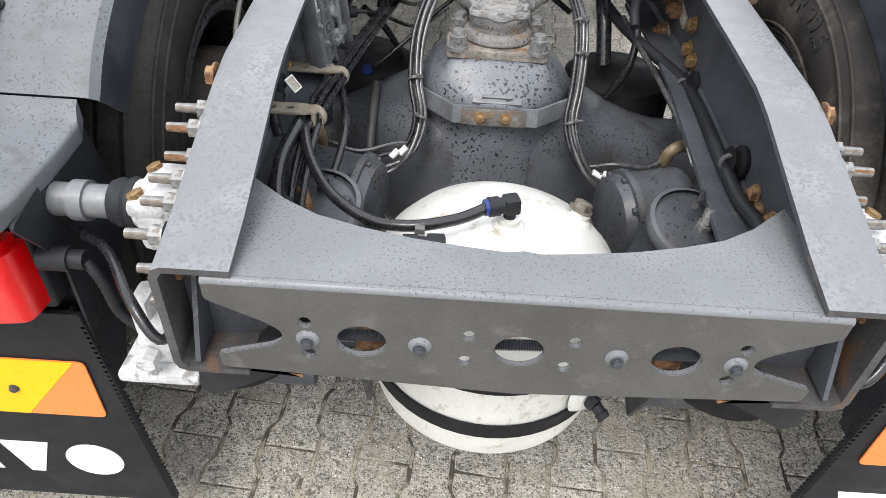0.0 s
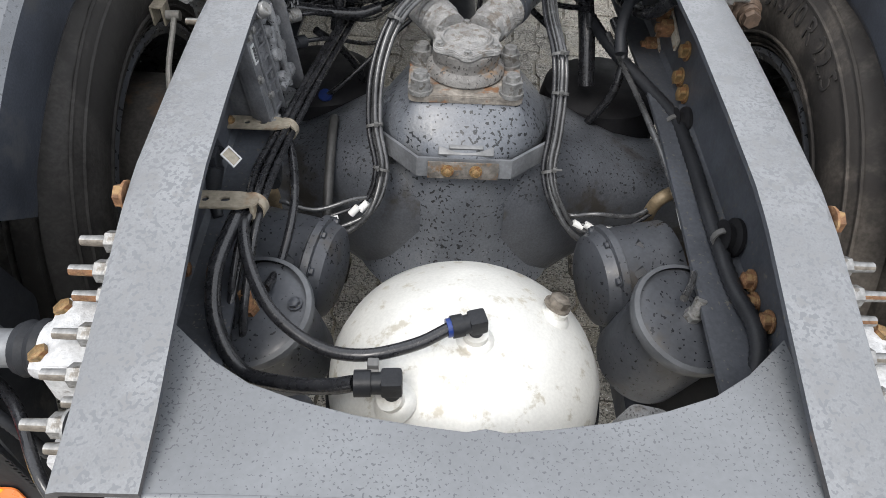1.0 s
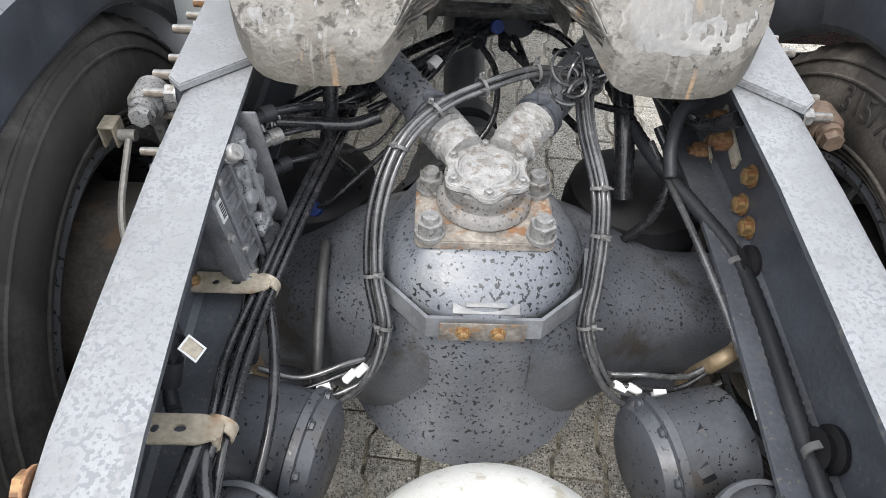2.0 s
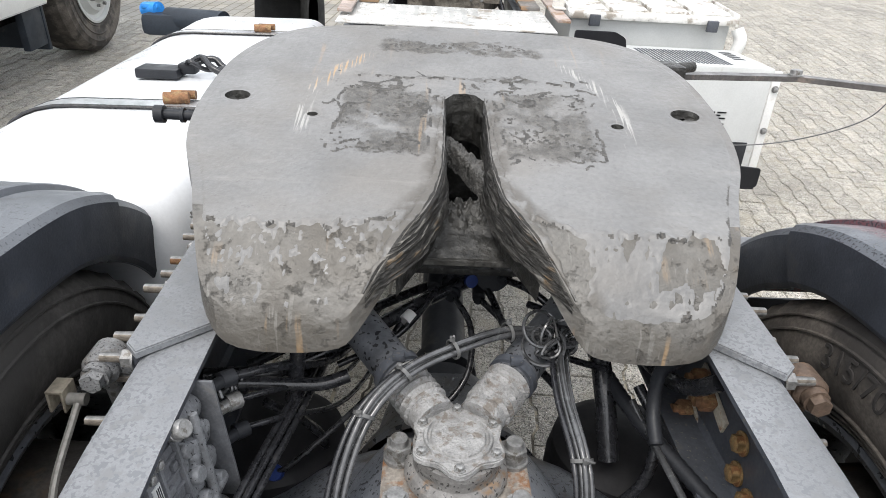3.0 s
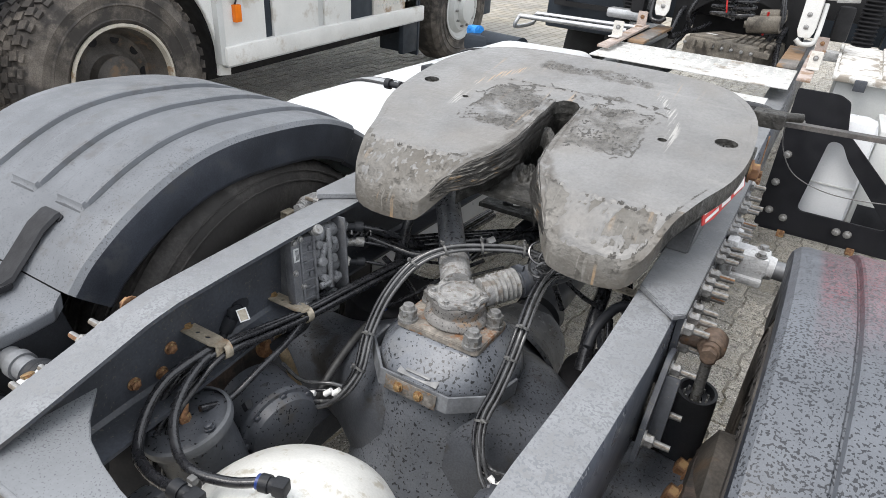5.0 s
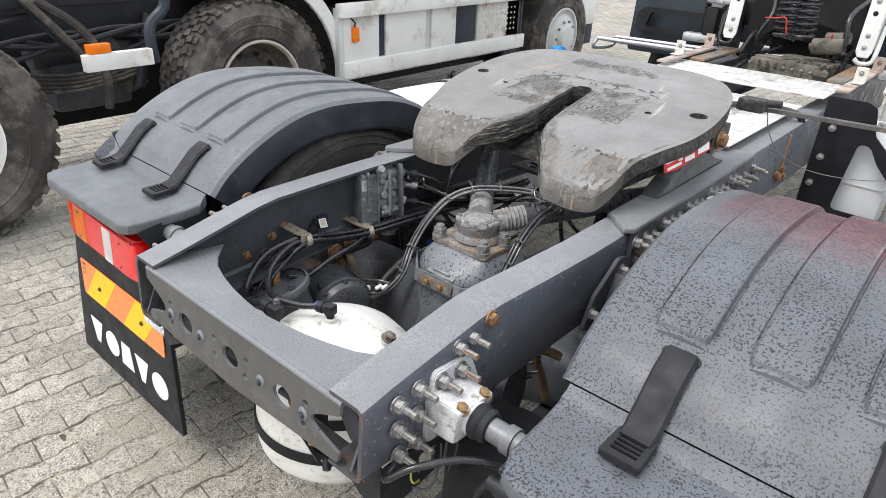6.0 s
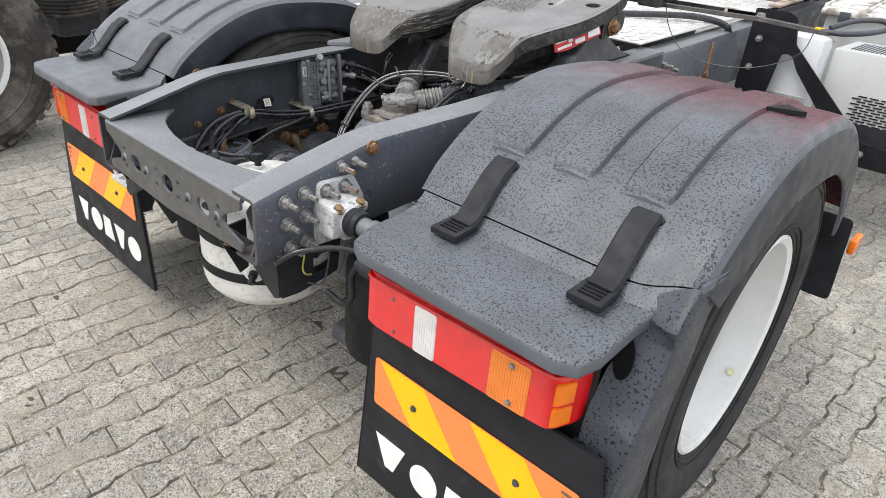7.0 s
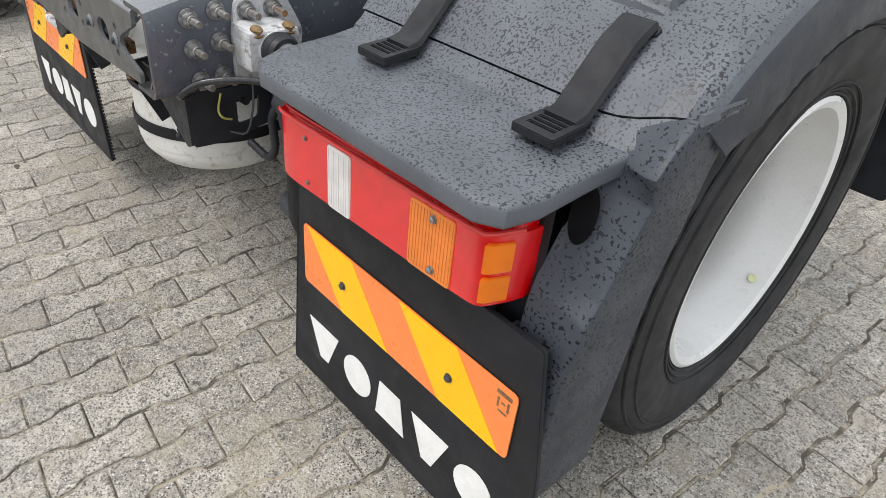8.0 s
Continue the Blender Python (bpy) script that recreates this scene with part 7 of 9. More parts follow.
for k in range(3):
    vbox((0.0506, -0.075 + 0.003 * k, 0.046), (0.0006, 0.0012, 0.024), "label_bar", plastic, 0.0)
for y, z in ((-0.078, 0.076), (-0.078, -0.076), (-0.060, 0.080), (-0.060, -0.079), (-0.080, 0.004), (-0.060, -0.034)):
    bolt("zinc", vm @ Vector((0.049, y, z)), vm.to_3x3() @ Vector((1, 0, 0)), valve, 0.5)
# cylinders lying across the far half, a rod over them and the end plate that they run into
for z, r in ((0.066, 0.019), (0.026, 0.022), (-0.020, 0.020), (-0.060, 0.015)):
    vcyl((0.022, -0.018, z), (0, 1, 0), r, 0.080)
for y, z, r, h in ((-0.006, 0.048, 0.010, 0.030), (0.040, 0.046, 0.009, 0.028), (0.000, 0.004, 0.012, 0.032), (0.038, 0.002, 0.011, 0.026), (0.006, -0.040, 0.010, 0.030), (0.044, -0.044, 0.009, 0.030)):
    vcyl((0.024, y, z), (1, 0, 0.1), r, h)
vcyl((0.050, 0.020, -0.062), (0, 0.02, 1), 0.0065, 0.145, "valve_rod")
vcyl((0.048, -0.012, -0.052), (0, 1, 0.08), 0.008, 0.064, "valve_lever")
vcyl((0.044, 0.004, 0.012), (0, 0.25, 1), 0.009, 0.040, "valve_lever")
vbox((0.028, 0.068, 0.0), (0.062, 0.006, 0.196), "end_plate", None, 0.003)
vcyl((0.040, -0.012, 0.084), (0.9, -0.1, 0.4), 0.012, 0.026, "cap_nut", zinc)
for z, m_ in ((0.062, None), (0.022, None), (-0.030, dirty_white)):
    vcyl((0.026, 0.068, z), (0, 1, 0), 0.013, 0.034, "port", m_)
# diaphragm cap and ribbed outlet below
bm = bmesh.new()
lathe(bm, [(0.0, 0.0), (0.030, 0.0), (0.034, -0.006), (0.036, -0.016), (0.036, -0.026), (0.030, -0.030), (0.026, -0.042), (0.0, -0.044)], vm @ Matrix.Translation((0.022, 0.030, -0.090)), 28)
part("diaphragm_cap", bm, valve_mat, valve)
bm = bmesh.new()
lathe(bm, [(0.0, 0.0), (0.017, 0.0), (0.017, -0.016), (0.020, -0.018), (0.020, -0.030), (0.015, -0.032), (0.015, -0.048), (0.0, -0.05)], vm @ Matrix.Translation((0.026, -0.040, -0.084)), 18)
part("port", bm, valve_mat, valve)
elb = vm @ Vector((0.026, -0.040, -0.128))
hose([elb + Vector((0, 0, 0.01)), elb + Vector((0.002, -0.012, -0.012)), elb + Vector((0.004, -0.045, -0.016)), elb + Vector((0.012, -0.085, -0.012)), elb + Vector((0.02, -0.13, -0.006))], 0.0125, valve, plastic, ribs=0.0012, steps=8, label="corrugated hose from the outlet")
# braided plugs and lines leaving the far side
for k, (z, r) in enumerate(((0.062, 0.0), (0.022, 0.0), (-0.030, 0.0))):
    a = vm @ Vector((0.028, 0.104, z))
    bm = bmesh.new()
    cyl(bm, a - Vector((0.0, 0.01, 0)), a + Vector((0.022, 0.022, -0.003)), 0.0095, 0.0085, 12)
    cyl(bm, a + Vector((0.012, 0.012, -0.002)), a + Vector((0.026, 0.026, -0.004)), 0.0125, seg=10)
    part("line_plug", bm, plastic if k != 1 else zinc, valve)
    hose([a + Vector((0.024, 0.024, -0.003)), a + Vector((0.07, 0.07, -0.02)), a + Vector((0.15, 0.20, -0.09)), a + Vector((0.22, 0.46, -0.13))], 0.0045 + 0.002 * (k == 0), valve, label="black air line")
for k in range(3):
    a = vm @ Vector((0.030, 0.110 + 0.012 * k, 0.044 - 0.012 * k))
    bm = bmesh.new()
    pts = [a + Vector((0.012 * math.cos(0.9 * j + k), 0.004 * j - 0.01, 0.012 * math.sin(0.9 * j + k))) for j in range(14)]
    tube(bm, pts, 0.0028, 6, 3)
    part("wire_loop", bm, hose_grey, valve, "tangle of thin wire")

# clamps that hold the harness off the left rail
for y, z in ((0.430, 0.812), (0.668, 0.776)):
    bm = bmesh.new()
    o = rounded([(-0.415, -0.018), (-0.325, -0.018), (-0.302, -0.009), (-0.302, 0.009), (-0.325, 0.018), (-0.415, 0.018)], 0.006)
    sheet(bm, o, [circle2(-0.375, 0, 0.005, 10), circle2(-0.348, 0, 0.007, 12, 0.004)], 0.004, Matrix.Translation((0, y, z)), 0.0008)
    box(bm, (-0.31, y, z - 0.012), (0.006, 0.026, 0.03), 0.002)
    lathe(bm, [(0.016, -0.008), (0.019, -0.008), (0.019, 0.008), (0.016, 0.008)], Matrix.Translation((-0.312, y + 0.01, z - 0.016)) @ axis_frame((0.2, 1, 0)), 18, close=True)
    cl = part("hose_clamp", bm, mat("beige_clamp", (0.34, 0.30, 0.235), 0.5, metal=0.3, vary=0.25, scale=25, bump=0.1, stain=(0.24, 0.14, 0.07), stain_at=0.6) if y < 0.5 else bpy.data.materials["beige_clamp"], truck, "yellowed metal bracket clamp")
    bolt("brass", (-0.406, y, z + 0.003), (0, 0, 1), cl, 0.7)
# white diamond tag and sensor on the left rail
bm = bmesh.new()
box(bm, (-0.393, 0.54, 0.795), (0.012, 0.03, 0.036), 0.004)
tg = part("tag_holder", bm, plastic, truck, "small black sensor with a white tag")
bm = bmesh.new()
sheet(bm, rounded([(-0.011, -0.014), (0.011, -0.014), (0.011, 0.014), (-0.011, 0.014)], 0.001), [rounded([(-0.0085, -0.0115), (0.0085, -0.0115), (0.0085, 0.0115), (-0.0085, 0.0115)], 0.0005)], 0.002, Matrix.Translation((-0.368, 0.541, 0.803)) @ Matrix.Rotation(radians(-28), 4, "Z") @ Matrix.Rotation(radians(-42), 4, "Y") @ FACE_X @ Matrix.Rotation(radians(8), 4, "Z"))
part("tag", bm, tag_mat, tg, "white framed tag")
bm = bmesh.new()
box(bm, (0, 0, 0), (0.0015, 0.018, 0.024), 0.0, Matrix.Translation((-0.368, 0.541, 0.803)) @ Matrix.Rotation(radians(-28), 4, "Z") @ Matrix.Rotation(radians(-42), 4, "Y"))
part("tag_centre", bm, bpy.data.materials["beige_clamp"], tg, "yellow-brown centre of the tag")
bm = bmesh.new()
cyl(bm, (-0.415, 0.58, 0.80), (-0.395, 0.55, 0.80), 0.017, seg=14)
cyl(bm, (-0.402, 0.52, 0.76), (-0.395, 0.535, 0.79), 0.016, seg=14)
part("sensor", bm, plastic, tg)
hose([(-0.402, 0.52, 0.76), (-0.395, 0.50, 0.74), (-0.385, 0.48, 0.73)], 0.009, tg, plastic, ribs=0.0015, steps=10)

# main left bundle: from the front, through both clamps, then down to tank and chamber
for k in range(5):
    a, r = 2 * math.pi * k / 5, 0.011
    dx, dz = r * math.cos(a), r * math.sin(a)
    hose([(-0.19 + dx, 1.35, 0.83 + dz), (-0.235 + dx, 1.05, 0.80 + dz), (-0.285 + dx, 0.82, 0.775 + dz), (-0.312 + dx, 0.67, 0.762 + dz), (-0.322 + dx * 1.3, 0.55, 0.772 + dz), (-0.315 + dx, 0.44, 0.792 + dz), (-0.335 + dx * 2.2, 0.37, 0.755 + dz), (-0.345 + dx * 2.5, 0.30 + dz, 0.68), (-0.33 + dx * 2, 0.27 + dz, 0.58)],
         0.0054 if k % 2 else 0.0064, truck, hose_mat, label="black hose of the left bundle")
hose([(-0.365, 0.86, 0.78), (-0.33, 0.74, 0.765), (-0.29, 0.6, 0.745), (-0.275, 0.5, 0.735), (-0.285, 0.42, 0.70), (-0.292, 0.355, 0.715)], 0.007, truck, label="thin hose to the brake chamber")
# arched bundles over the axle, left and right
left_arc = [(0.15, 0.995, 0.915), (0.069, 0.974, 0.933), (-0.015, 0.930, 0.930), (-0.085, 0.885, 0.918), (-0.135, 0.835, 0.885), (-0.163, 0.775, 0.82), (-0.166, 0.715, 0.745), (-0.152, 0.668, 0.685), (-0.168, 0.635, 0.635), (-0.205, 0.615, 0.600), (-0.27, 0.595, 0.59), (-0.33, 0.60, 0.605)]
right_arc = [(0.158, 0.995, 0.905), (0.146, 0.94, 0.905), (0.146, 0.88, 0.885), (0.158, 0.80, 0.85), (0.161, 0.754, 0.80), (0.157, 0.712, 0.741), (0.150, 0.675, 0.69), (0.165, 0.645, 0.645), (0.195, 0.63, 0.605), (0.24, 0.62, 0.582), (0.31, 0.62, 0.58), (0.36, 0.64, 0.60)]
for arc, sx in ((left_arc, -1), (right_arc, 1)):
    for k, (dx, dz) in enumerate(((0, 0), (0.0105, 0.002), (-0.010, 0.004), (0.002, 0.011))):
        pts = [(x + dx, y + (0.010 * (k - 1.5)) * (i > 7), z + dz + (0.012 * k if i > 8 else 0)) for i, (x, y, z) in enumerate(arc)]
        hose(pts, 0.0046 if k else 0.0058, truck, hose_grey if k != 2 else hose_mat, label="shiny black air line arched over the axle")
    for i in ((1, 2, 3, 4, 6, 7) if sx < 0 else (3, 4, 6)):
        p, q = Vector(arc[i]), Vector(arc[i + 1])
        bm = bmesh.new()
        fr = Matrix.Translation(p + Vector((0.001, 0, 0.005))) @ axis_frame(q - p)
        lathe(bm, [(0.0142, -0.0025), (0.0156, -0.0025), (0.0156, 0.0025), (0.0142, 0.0025)], fr, 16, close=True)
        box(bm, fr @ Vector((0.0, 0.019, 0)), (0.008, 0.006, 0.008), 0.0015)
        cyl(bm, fr @ Vector((0.0, 0.02, 0)), fr @ Vector((0.008, 0.030, 0.002)), 0.0018, seg=6)
        part("cable_tie", bm, tie_mat, truck, "grey cable tie round the air lines")
    for i, off in ((8, 0.0), (8, 0.024), (9, 0.012)):
        p, q = Vector(arc[i]), Vector(arc[i + 1])
        d = (q - p).normalized()
        c = p + d * (0.01 + off) + Vector((0, 0, 0.012 + (0.012 if off else 0)))
        bm = bmesh.new()
        cyl(bm, c, c + d * 0.020, 0.0068, seg=10)
        part("white_sleeve", bm, tag_mat, truck, "white numbered sleeve on an air line")
# tangle of thin cable beside the stay arm
coil = []
rng = random.Random(5)
for c, n in (((0.128, 0.972, 0.932), 7), ((0.150, 0.985, 0.915), 6)):
    ax = Vector((0.3, -1, 0.5))
    for k in range(n):
        fr = axis_frame(ax + Vector((rng.uniform(-0.7, 0.7), rng.uniform(-0.3, 0.3), rng.uniform(-0.6, 0.6))))
        r, e, ph = rng.uniform(0.014, 0.032), rng.uniform(0.6, 1.0), rng.uniform(0, 6)
        o = Vector(c) + Vector((rng.uniform(-0.014, 0.014), rng.uniform(-0.01, 0.01), rng.uniform(-0.016, 0.016)))
        coil += [o + fr.to_3x3() @ Vector((r * math.cos(ph + 0.55 * j), r * e * math.sin(ph + 0.55 * j), 0.0012 * j)) for j in range(12)]
bm = bmesh.new()
tube(bm, coil, 0.0027, 6, 4)
part("cable_tangle", bm, hose_grey, truck, "tangle of thin black cable")
# black hoses and cables beyond, under the coupling plate
for pts, r in (([(-0.40, 0.98, 0.83), (-0.28, 1.02, 0.82), (-0.16, 1.10, 0.84), (0.0, 1.22, 0.87), (0.12, 1.28, 0.88)], 0.013),
               ([(-0.35, 1.05, 0.80), (-0.2, 1.15, 0.83), (0.0, 1.27, 0.86), (0.2, 1.3, 0.87)], 0.009),
               ([(-0.10, 1.22, 0.94), (-0.03, 1.24, 0.925), (0.05, 1.25, 0.915), (0.09, 1.28, 0.92)], 0.012),
               ([(0.05, 1.28, 0.90), (-0.03, 1.22, 0.87), (-0.09, 1.15, 0.84), (-0.12, 1.10, 0.80)], 0.008),
               ([(0.20, 1.20, 0.90), (0.24, 1.10, 0.86), (0.25, 1.02, 0.80), (0.26, 0.96, 0.70)], 0.018),
               ([(0.24, 1.22, 0.90), (0.29, 1.10, 0.87), (0.32, 1.0, 0.86), (0.345, 0.93, 0.88), (0.36, 0.88, 0.93)], 0.013),
               ([(-0.24, 1.0, 0.95), (-0.245, 0.98, 0.92), (-0.25, 0.97, 0.86), (-0.26, 0.97, 0.80)], 0.013),
               ([(-0.33, 0.93, 0.86), (-0.27, 0.95, 0.845), (-0.21, 0.96, 0.84), (-0.17, 0.97, 0.85)], 0.011),
               ([(-0.035, 1.2, 0.876), (-0.06, 1.15, 0.86), (-0.11, 1.10, 0.83), (-0.2, 1.06, 0.80)], 0.006),
               ([(0.0, 1.2, 0.86), (0.03, 1.14, 0.83), (0.02, 1.06, 0.78), (-0.05, 1.0, 0.72)], 0.006),
               ([(0.095, 1.2, 0.90), (0.13, 1.15, 0.91), (0.17, 1.12, 0.89), (0.18, 1.16, 0.86), (0.14, 1.2, 0.85)], 0.007),
               ([(0.05, 1.2, 0.855), (0.11, 1.14, 0.83), (0.19, 1.08, 0.82), (0.25, 1.02, 0.84)], 0.006),
               ([(-0.30, 0.96, 0.80), (-0.25, 0.99, 0.74), (-0.22, 1.02, 0.66), (-0.25, 1.05, 0.55)], 0.008),
               ([(0.29, 0.98, 0.84), (0.31, 0.93, 0.80), (0.30, 0.90, 0.72), (0.26, 0.92, 0.62)], 0.009),
               ([(0.0, 1.26, 0.90), (0.06, 1.22, 0.87), (0.10, 1.12, 0.83), (0.17, 1.02, 0.80)], 0.007)):
    hose(pts, r, truck, label="black hose under the coupling plate")
bm = bmesh.new()
box(bm, (0.03, 1.27, 0.90), (0.12, 0.06, 0.09), 0.014)
cyl(bm, (0.07, 1.22, 0.90), (0.07, 1.30, 0.88), 0.034, seg=18)
cyl(bm, (-0.02, 1.22, 0.93), (0.03, 1.24, 0.925), 0.024, seg=14)
for px, pz, pr in ((-0.035, 0.88, 0.016), (0.0, 0.865, 0.02), (0.05, 0.86, 0.015), (0.095, 0.905, 0.018), (0.045, 0.94, 0.016)):
    cyl(bm, (px, 1.25, pz), (px - 0.004, 1.205, pz - 0.004), pr, pr * 0.8, 12)
    cyl(bm, (px - 0.004, 1.208, pz - 0.004), (px - 0.006, 1.196, pz - 0.006), pr * 0.55, seg=6)
vb2 = part("relay_valve", bm, plastic, truck, "black relay valve under the coupling plate")
for a, d in (((-0.005, 1.215, 0.925), (1, 0.2, 0)), ((0.028, 1.22, 0.885), (0.3, -1, 0.4)), ((0.02, 1.215, 0.945), (-1, -0.5, 0))):
    bm = bmesh.new()
    a = Vector(a)
    cyl(bm, a, a + Vector(d).normalized() * 0.012, 0.0125, seg=14)
    part("blue_ring", bm, blue_mat, vb2, "blue coupling ring")
for a, b in (((-0.075, 1.225, 0.935), (-0.058, 1.232, 0.93)), ((-0.04, 1.24, 0.925), (-0.022, 1.243, 0.922)), ((-0.09, 1.13, 0.845), (-0.077, 1.145, 0.852))):
    bm = bmesh.new()
    cyl(bm, a, b, 0.0145, seg=12)
    part("white_sleeve", bm, tag_mat, truck, "white numbered sleeve")
# sensor plug with blue collar, left of the housing
bm = bmesh.new()
cyl(bm, (-0.285, 0.975, 0.625), (-0.290, 0.962, 0.645), 0.012, seg=12)
bp = part("sensor_plug", bm, plastic, truck, "black sensor plug")
bm = bmesh.new()
cyl(bm, (-0.289, 0.964, 0.641), (-0.294, 0.952, 0.658), 0.014, seg=12)
part("collar", bm, blue_mat, bp, "blue collar")
hose([(-0.292, 0.957, 0.653), (-0.265, 0.955, 0.675), (-0.20, 0.985, 0.725), (-0.13, 1.01, 0.79), (-0.05, 1.03, 0.85)], 0.0050, truck, label="thin cable with white sleeves")

# right rail: corrugated loom, thin line, round grommet clips and rusty bolts
loom = [(0.235, 1.12, 0.835), (0.262, 1.03, 0.81), (0.294, 0.953, 0.79), (0.338, 0.87, 0.772), (0.380, 0.767, 0.760), (0.384, 0.65, 0.755), (0.378, 0.54, 0.752), (0.376, 0.455, 0.745), (0.378, 0.37, 0.735), (0.385, 0.29, 0.735), (0.378, 0.24, 0.70), (0.35, 0.19, 0.63)]
hose(loom, 0.0115, truck, plastic, "cable_loom", "black corrugated cable loom on the right rail", ribs=0.0016, steps=14)
hose([(0.285, 0.98, 0.81), (0.300, 0.93, 0.79), (0.325, 0.80, 0.765), (0.345, 0.66, 0.738), (0.353, 0.53, 0.715), (0.350, 0.45, 0.712), (0.325, 0.385, 0.728), (0.300, 0.345, 0.735)], 0.0060, truck, hose_grey, "hose", "thin line to the brake chamber")
bm = bmesh.new()
cyl(bm, (0.3535, 0.555, 0.7205), (0.3532, 0.515, 0.7135), 0.0082, seg=10)
part("white_sleeve", bm, tag_mat, truck, "white numbered sleeve on a thin line")
hose([(0.34, 0.97, 0.90), (0.305, 0.95, 0.89), (0.285, 0.90, 0.86), (0.283, 0.86, 0.83)], 0.010, truck, plastic, "cable_loom", ribs=0.0015, steps=12)
for y in (0.452, 0.752):
    bm = bmesh.new()
    lathe(bm, [(0.0, 0.0), (0.024, 0.0), (0.030, 0.004), (0.030, 0.010), (0.020, 0.014), (0.020, 0.022), (0.026, 0.026), (0.0, 0.03)], Matrix.Translation((0.404, y, 0.755)) @ axis_frame((-1, 0, 0.1)), 24)
    gr = part("grommet_clip", bm, plastic_dk, truck, "black rubber grommet clip")
    bm = bmesh.new()
    lathe(bm, [(0.0145, -0.005), (0.0175, -0.005), (0.0175, 0.005), (0.0145, 0.005)], Matrix.Translation((0.380, y - 0.003, 0.755)) @ axis_frame((0, 1, -0.1)), 16, close=True)
    part("tie", bm, tie_mat, gr, "grey cable tie")
# two pale shims, each under two square rusty bolts, and yellowed round bolts on the right rail's web
for (ya, za), (yb, zb) in (((1.005, 0.775), (0.957, 0.758)), ((0.985, 0.855), (0.945, 0.843))):
    a, b = Vector((0.400, ya, za)), Vector((0.400, yb, zb))
    d = (b - a).normalized()
    bm = bmesh.new()
    mid = (a + b) / 2 + d * 0.012
    box(bm, (0, 0, 0), (0.005, (b - a).length + 0.07, 0.026), 0.001)
    bmesh.ops.transform(bm, matrix=Matrix.Translation(mid) @ Matrix.Rotation(math.atan2(d.z, d.y), 4, "X"), verts=bm.verts)
    sh = part("shim_plate", bm, mat("pale_shim", (0.36, 0.33, 0.27), 0.6, vary=0.25, scale=30, bump=0.2, stain=(0.2, 0.11, 0.055), stain_at=0.56, stain_scale=30) if ya > 1 else bpy.data.materials["pale_shim"], rails[1], "pale rust-stained shim plate")
    for p in (a, b):
        bm = bmesh.new()
        box(bm, p + Vector((-0.014, 0, 0)), (0.024, 0.026, 0.026), 0.004, Matrix.Rotation(radians(25), 4, "X"))
        cyl(bm, p + Vector((-0.02, 0, 0)), p + Vector((-0.034, 0, 0)), 0.009, seg=12)
        part("square_bolt", bm, rust, sh, "square rusty bolt")
for y, z in ((0.852, 0.845), (0.842, 0.797), (0.80, 0.787)):
    bolt("brass", (0.403, y, z), (-1, 0, 0), rails[1], 1.15, "yellowed round-headed bolt")
for y, z in ((0.375, 0.745), (0.345, 0.73), (0.30, 0.745)):
    bolt("rust", (0.403, y, z), (-1, 0, 0), rails[1], 1.05, "rusty brown bolt")
for y, z in ((0.30, 0.755), (0.36, 0.745), (0.385, 0.79)):
    bolt("rust", (-0.403, y, z), (1, 0, 0), rails[-1], 0.85, "rusty brown bolt")
bm = bmesh.new()
sheet(bm, rounded([(0.27, 0.0), (0.37, 0.0), (0.37, 0.03), (0.27, 0.03)], 0.004), [circle2(0.30, 0.015, 0.005, 10), circle2(0.34, 0.015, 0.005, 10)], 0.004, Matrix.Translation((0, 1.03, 0.885)))
part("perforated_strip", bm, bpy.data.materials["beige_clamp"], truck, "perforated metal strip")
# thin lever on the outside of the left rail with a small rusty bracket
bm = bmesh.new()
tube(bm, [(-0.545, 0.895, 0.850), (-0.545, 0.87, 0.835), (-0.54, 0.79, 0.79), (-0.53, 0.75, 0.74), (-0.51, 0.73, 0.69)], 0.0055, 8)
cyl(bm, (-0.535, 0.895, 0.85), (-0.56, 0.895, 0.85), 0.009, seg=14)
lv = part("levelling_rod", bm, mat("dull_rod", (0.26, 0.25, 0.23), 0.5, metal=0.3, vary=0.2, scale=20), truck, "dull grey levelling lever beside the left rail")
bm = bmesh.new()
for c, d in (((-0.582, 0.90, 0.852), (0.004, 0.034, 0.036)), ((-0.562, 0.90, 0.852), (0.004, 0.034, 0.036)), ((-0.572, 0.90, 0.868), (0.022, 0.034, 0.004))):
    box(bm, c, d, 0.001)
part("lever_bracket", bm, bpy.data.materials["beige_clamp"], lv, "small yellowed open bracket")
for sx in (-1, 1):
    bm = bmesh.new()
    sheet(bm, rounded([(0.665, 0.755), (0.80, 0.75), (0.855, 0.80), (0.855, 0.905), (0.80, 0.915), (0.70, 0.84)], 0.012), [], 0.010, Matrix.Translation((sx * 0.446 - 0.005, 0, 0)) @ FACE_X, 0.002)
    box(bm, (sx * 0.462, 0.775, 0.815), (0.03, 0.012, 0.13), 0.003, Matrix.Rotation(radians(-20), 4, "X"))
    hb = part("hanger_bracket", bm, steel_dark, rails[sx], "dark steel hanger bracket on the rail")
    for y, z in ((0.825, 0.875), (0.70, 0.795), (0.79, 0.80)):
        bolt("stud", (sx * 0.451, y, z), (sx, 0, 0), hb, 0.9)
# stud cluster and rust-streaked weld on the outside of the right rail, further forward
for k in range(6):
    y = 1.60 + 0.052 * k
    bolt("stud", (0.434, y, lerp_table(TOP, y) - 0.045 - 0.02 * (k % 2)), (1, 0, 0), rails[1], 1.0)
bm = bmesh.new()
box(bm, (0.4335, 2.29, 0.925), (0.004, 0.032, 0.19), 0.001)
wp = part("rusty_weld", bm, rust, rails[1], "vertical rust-brown streaked weld")
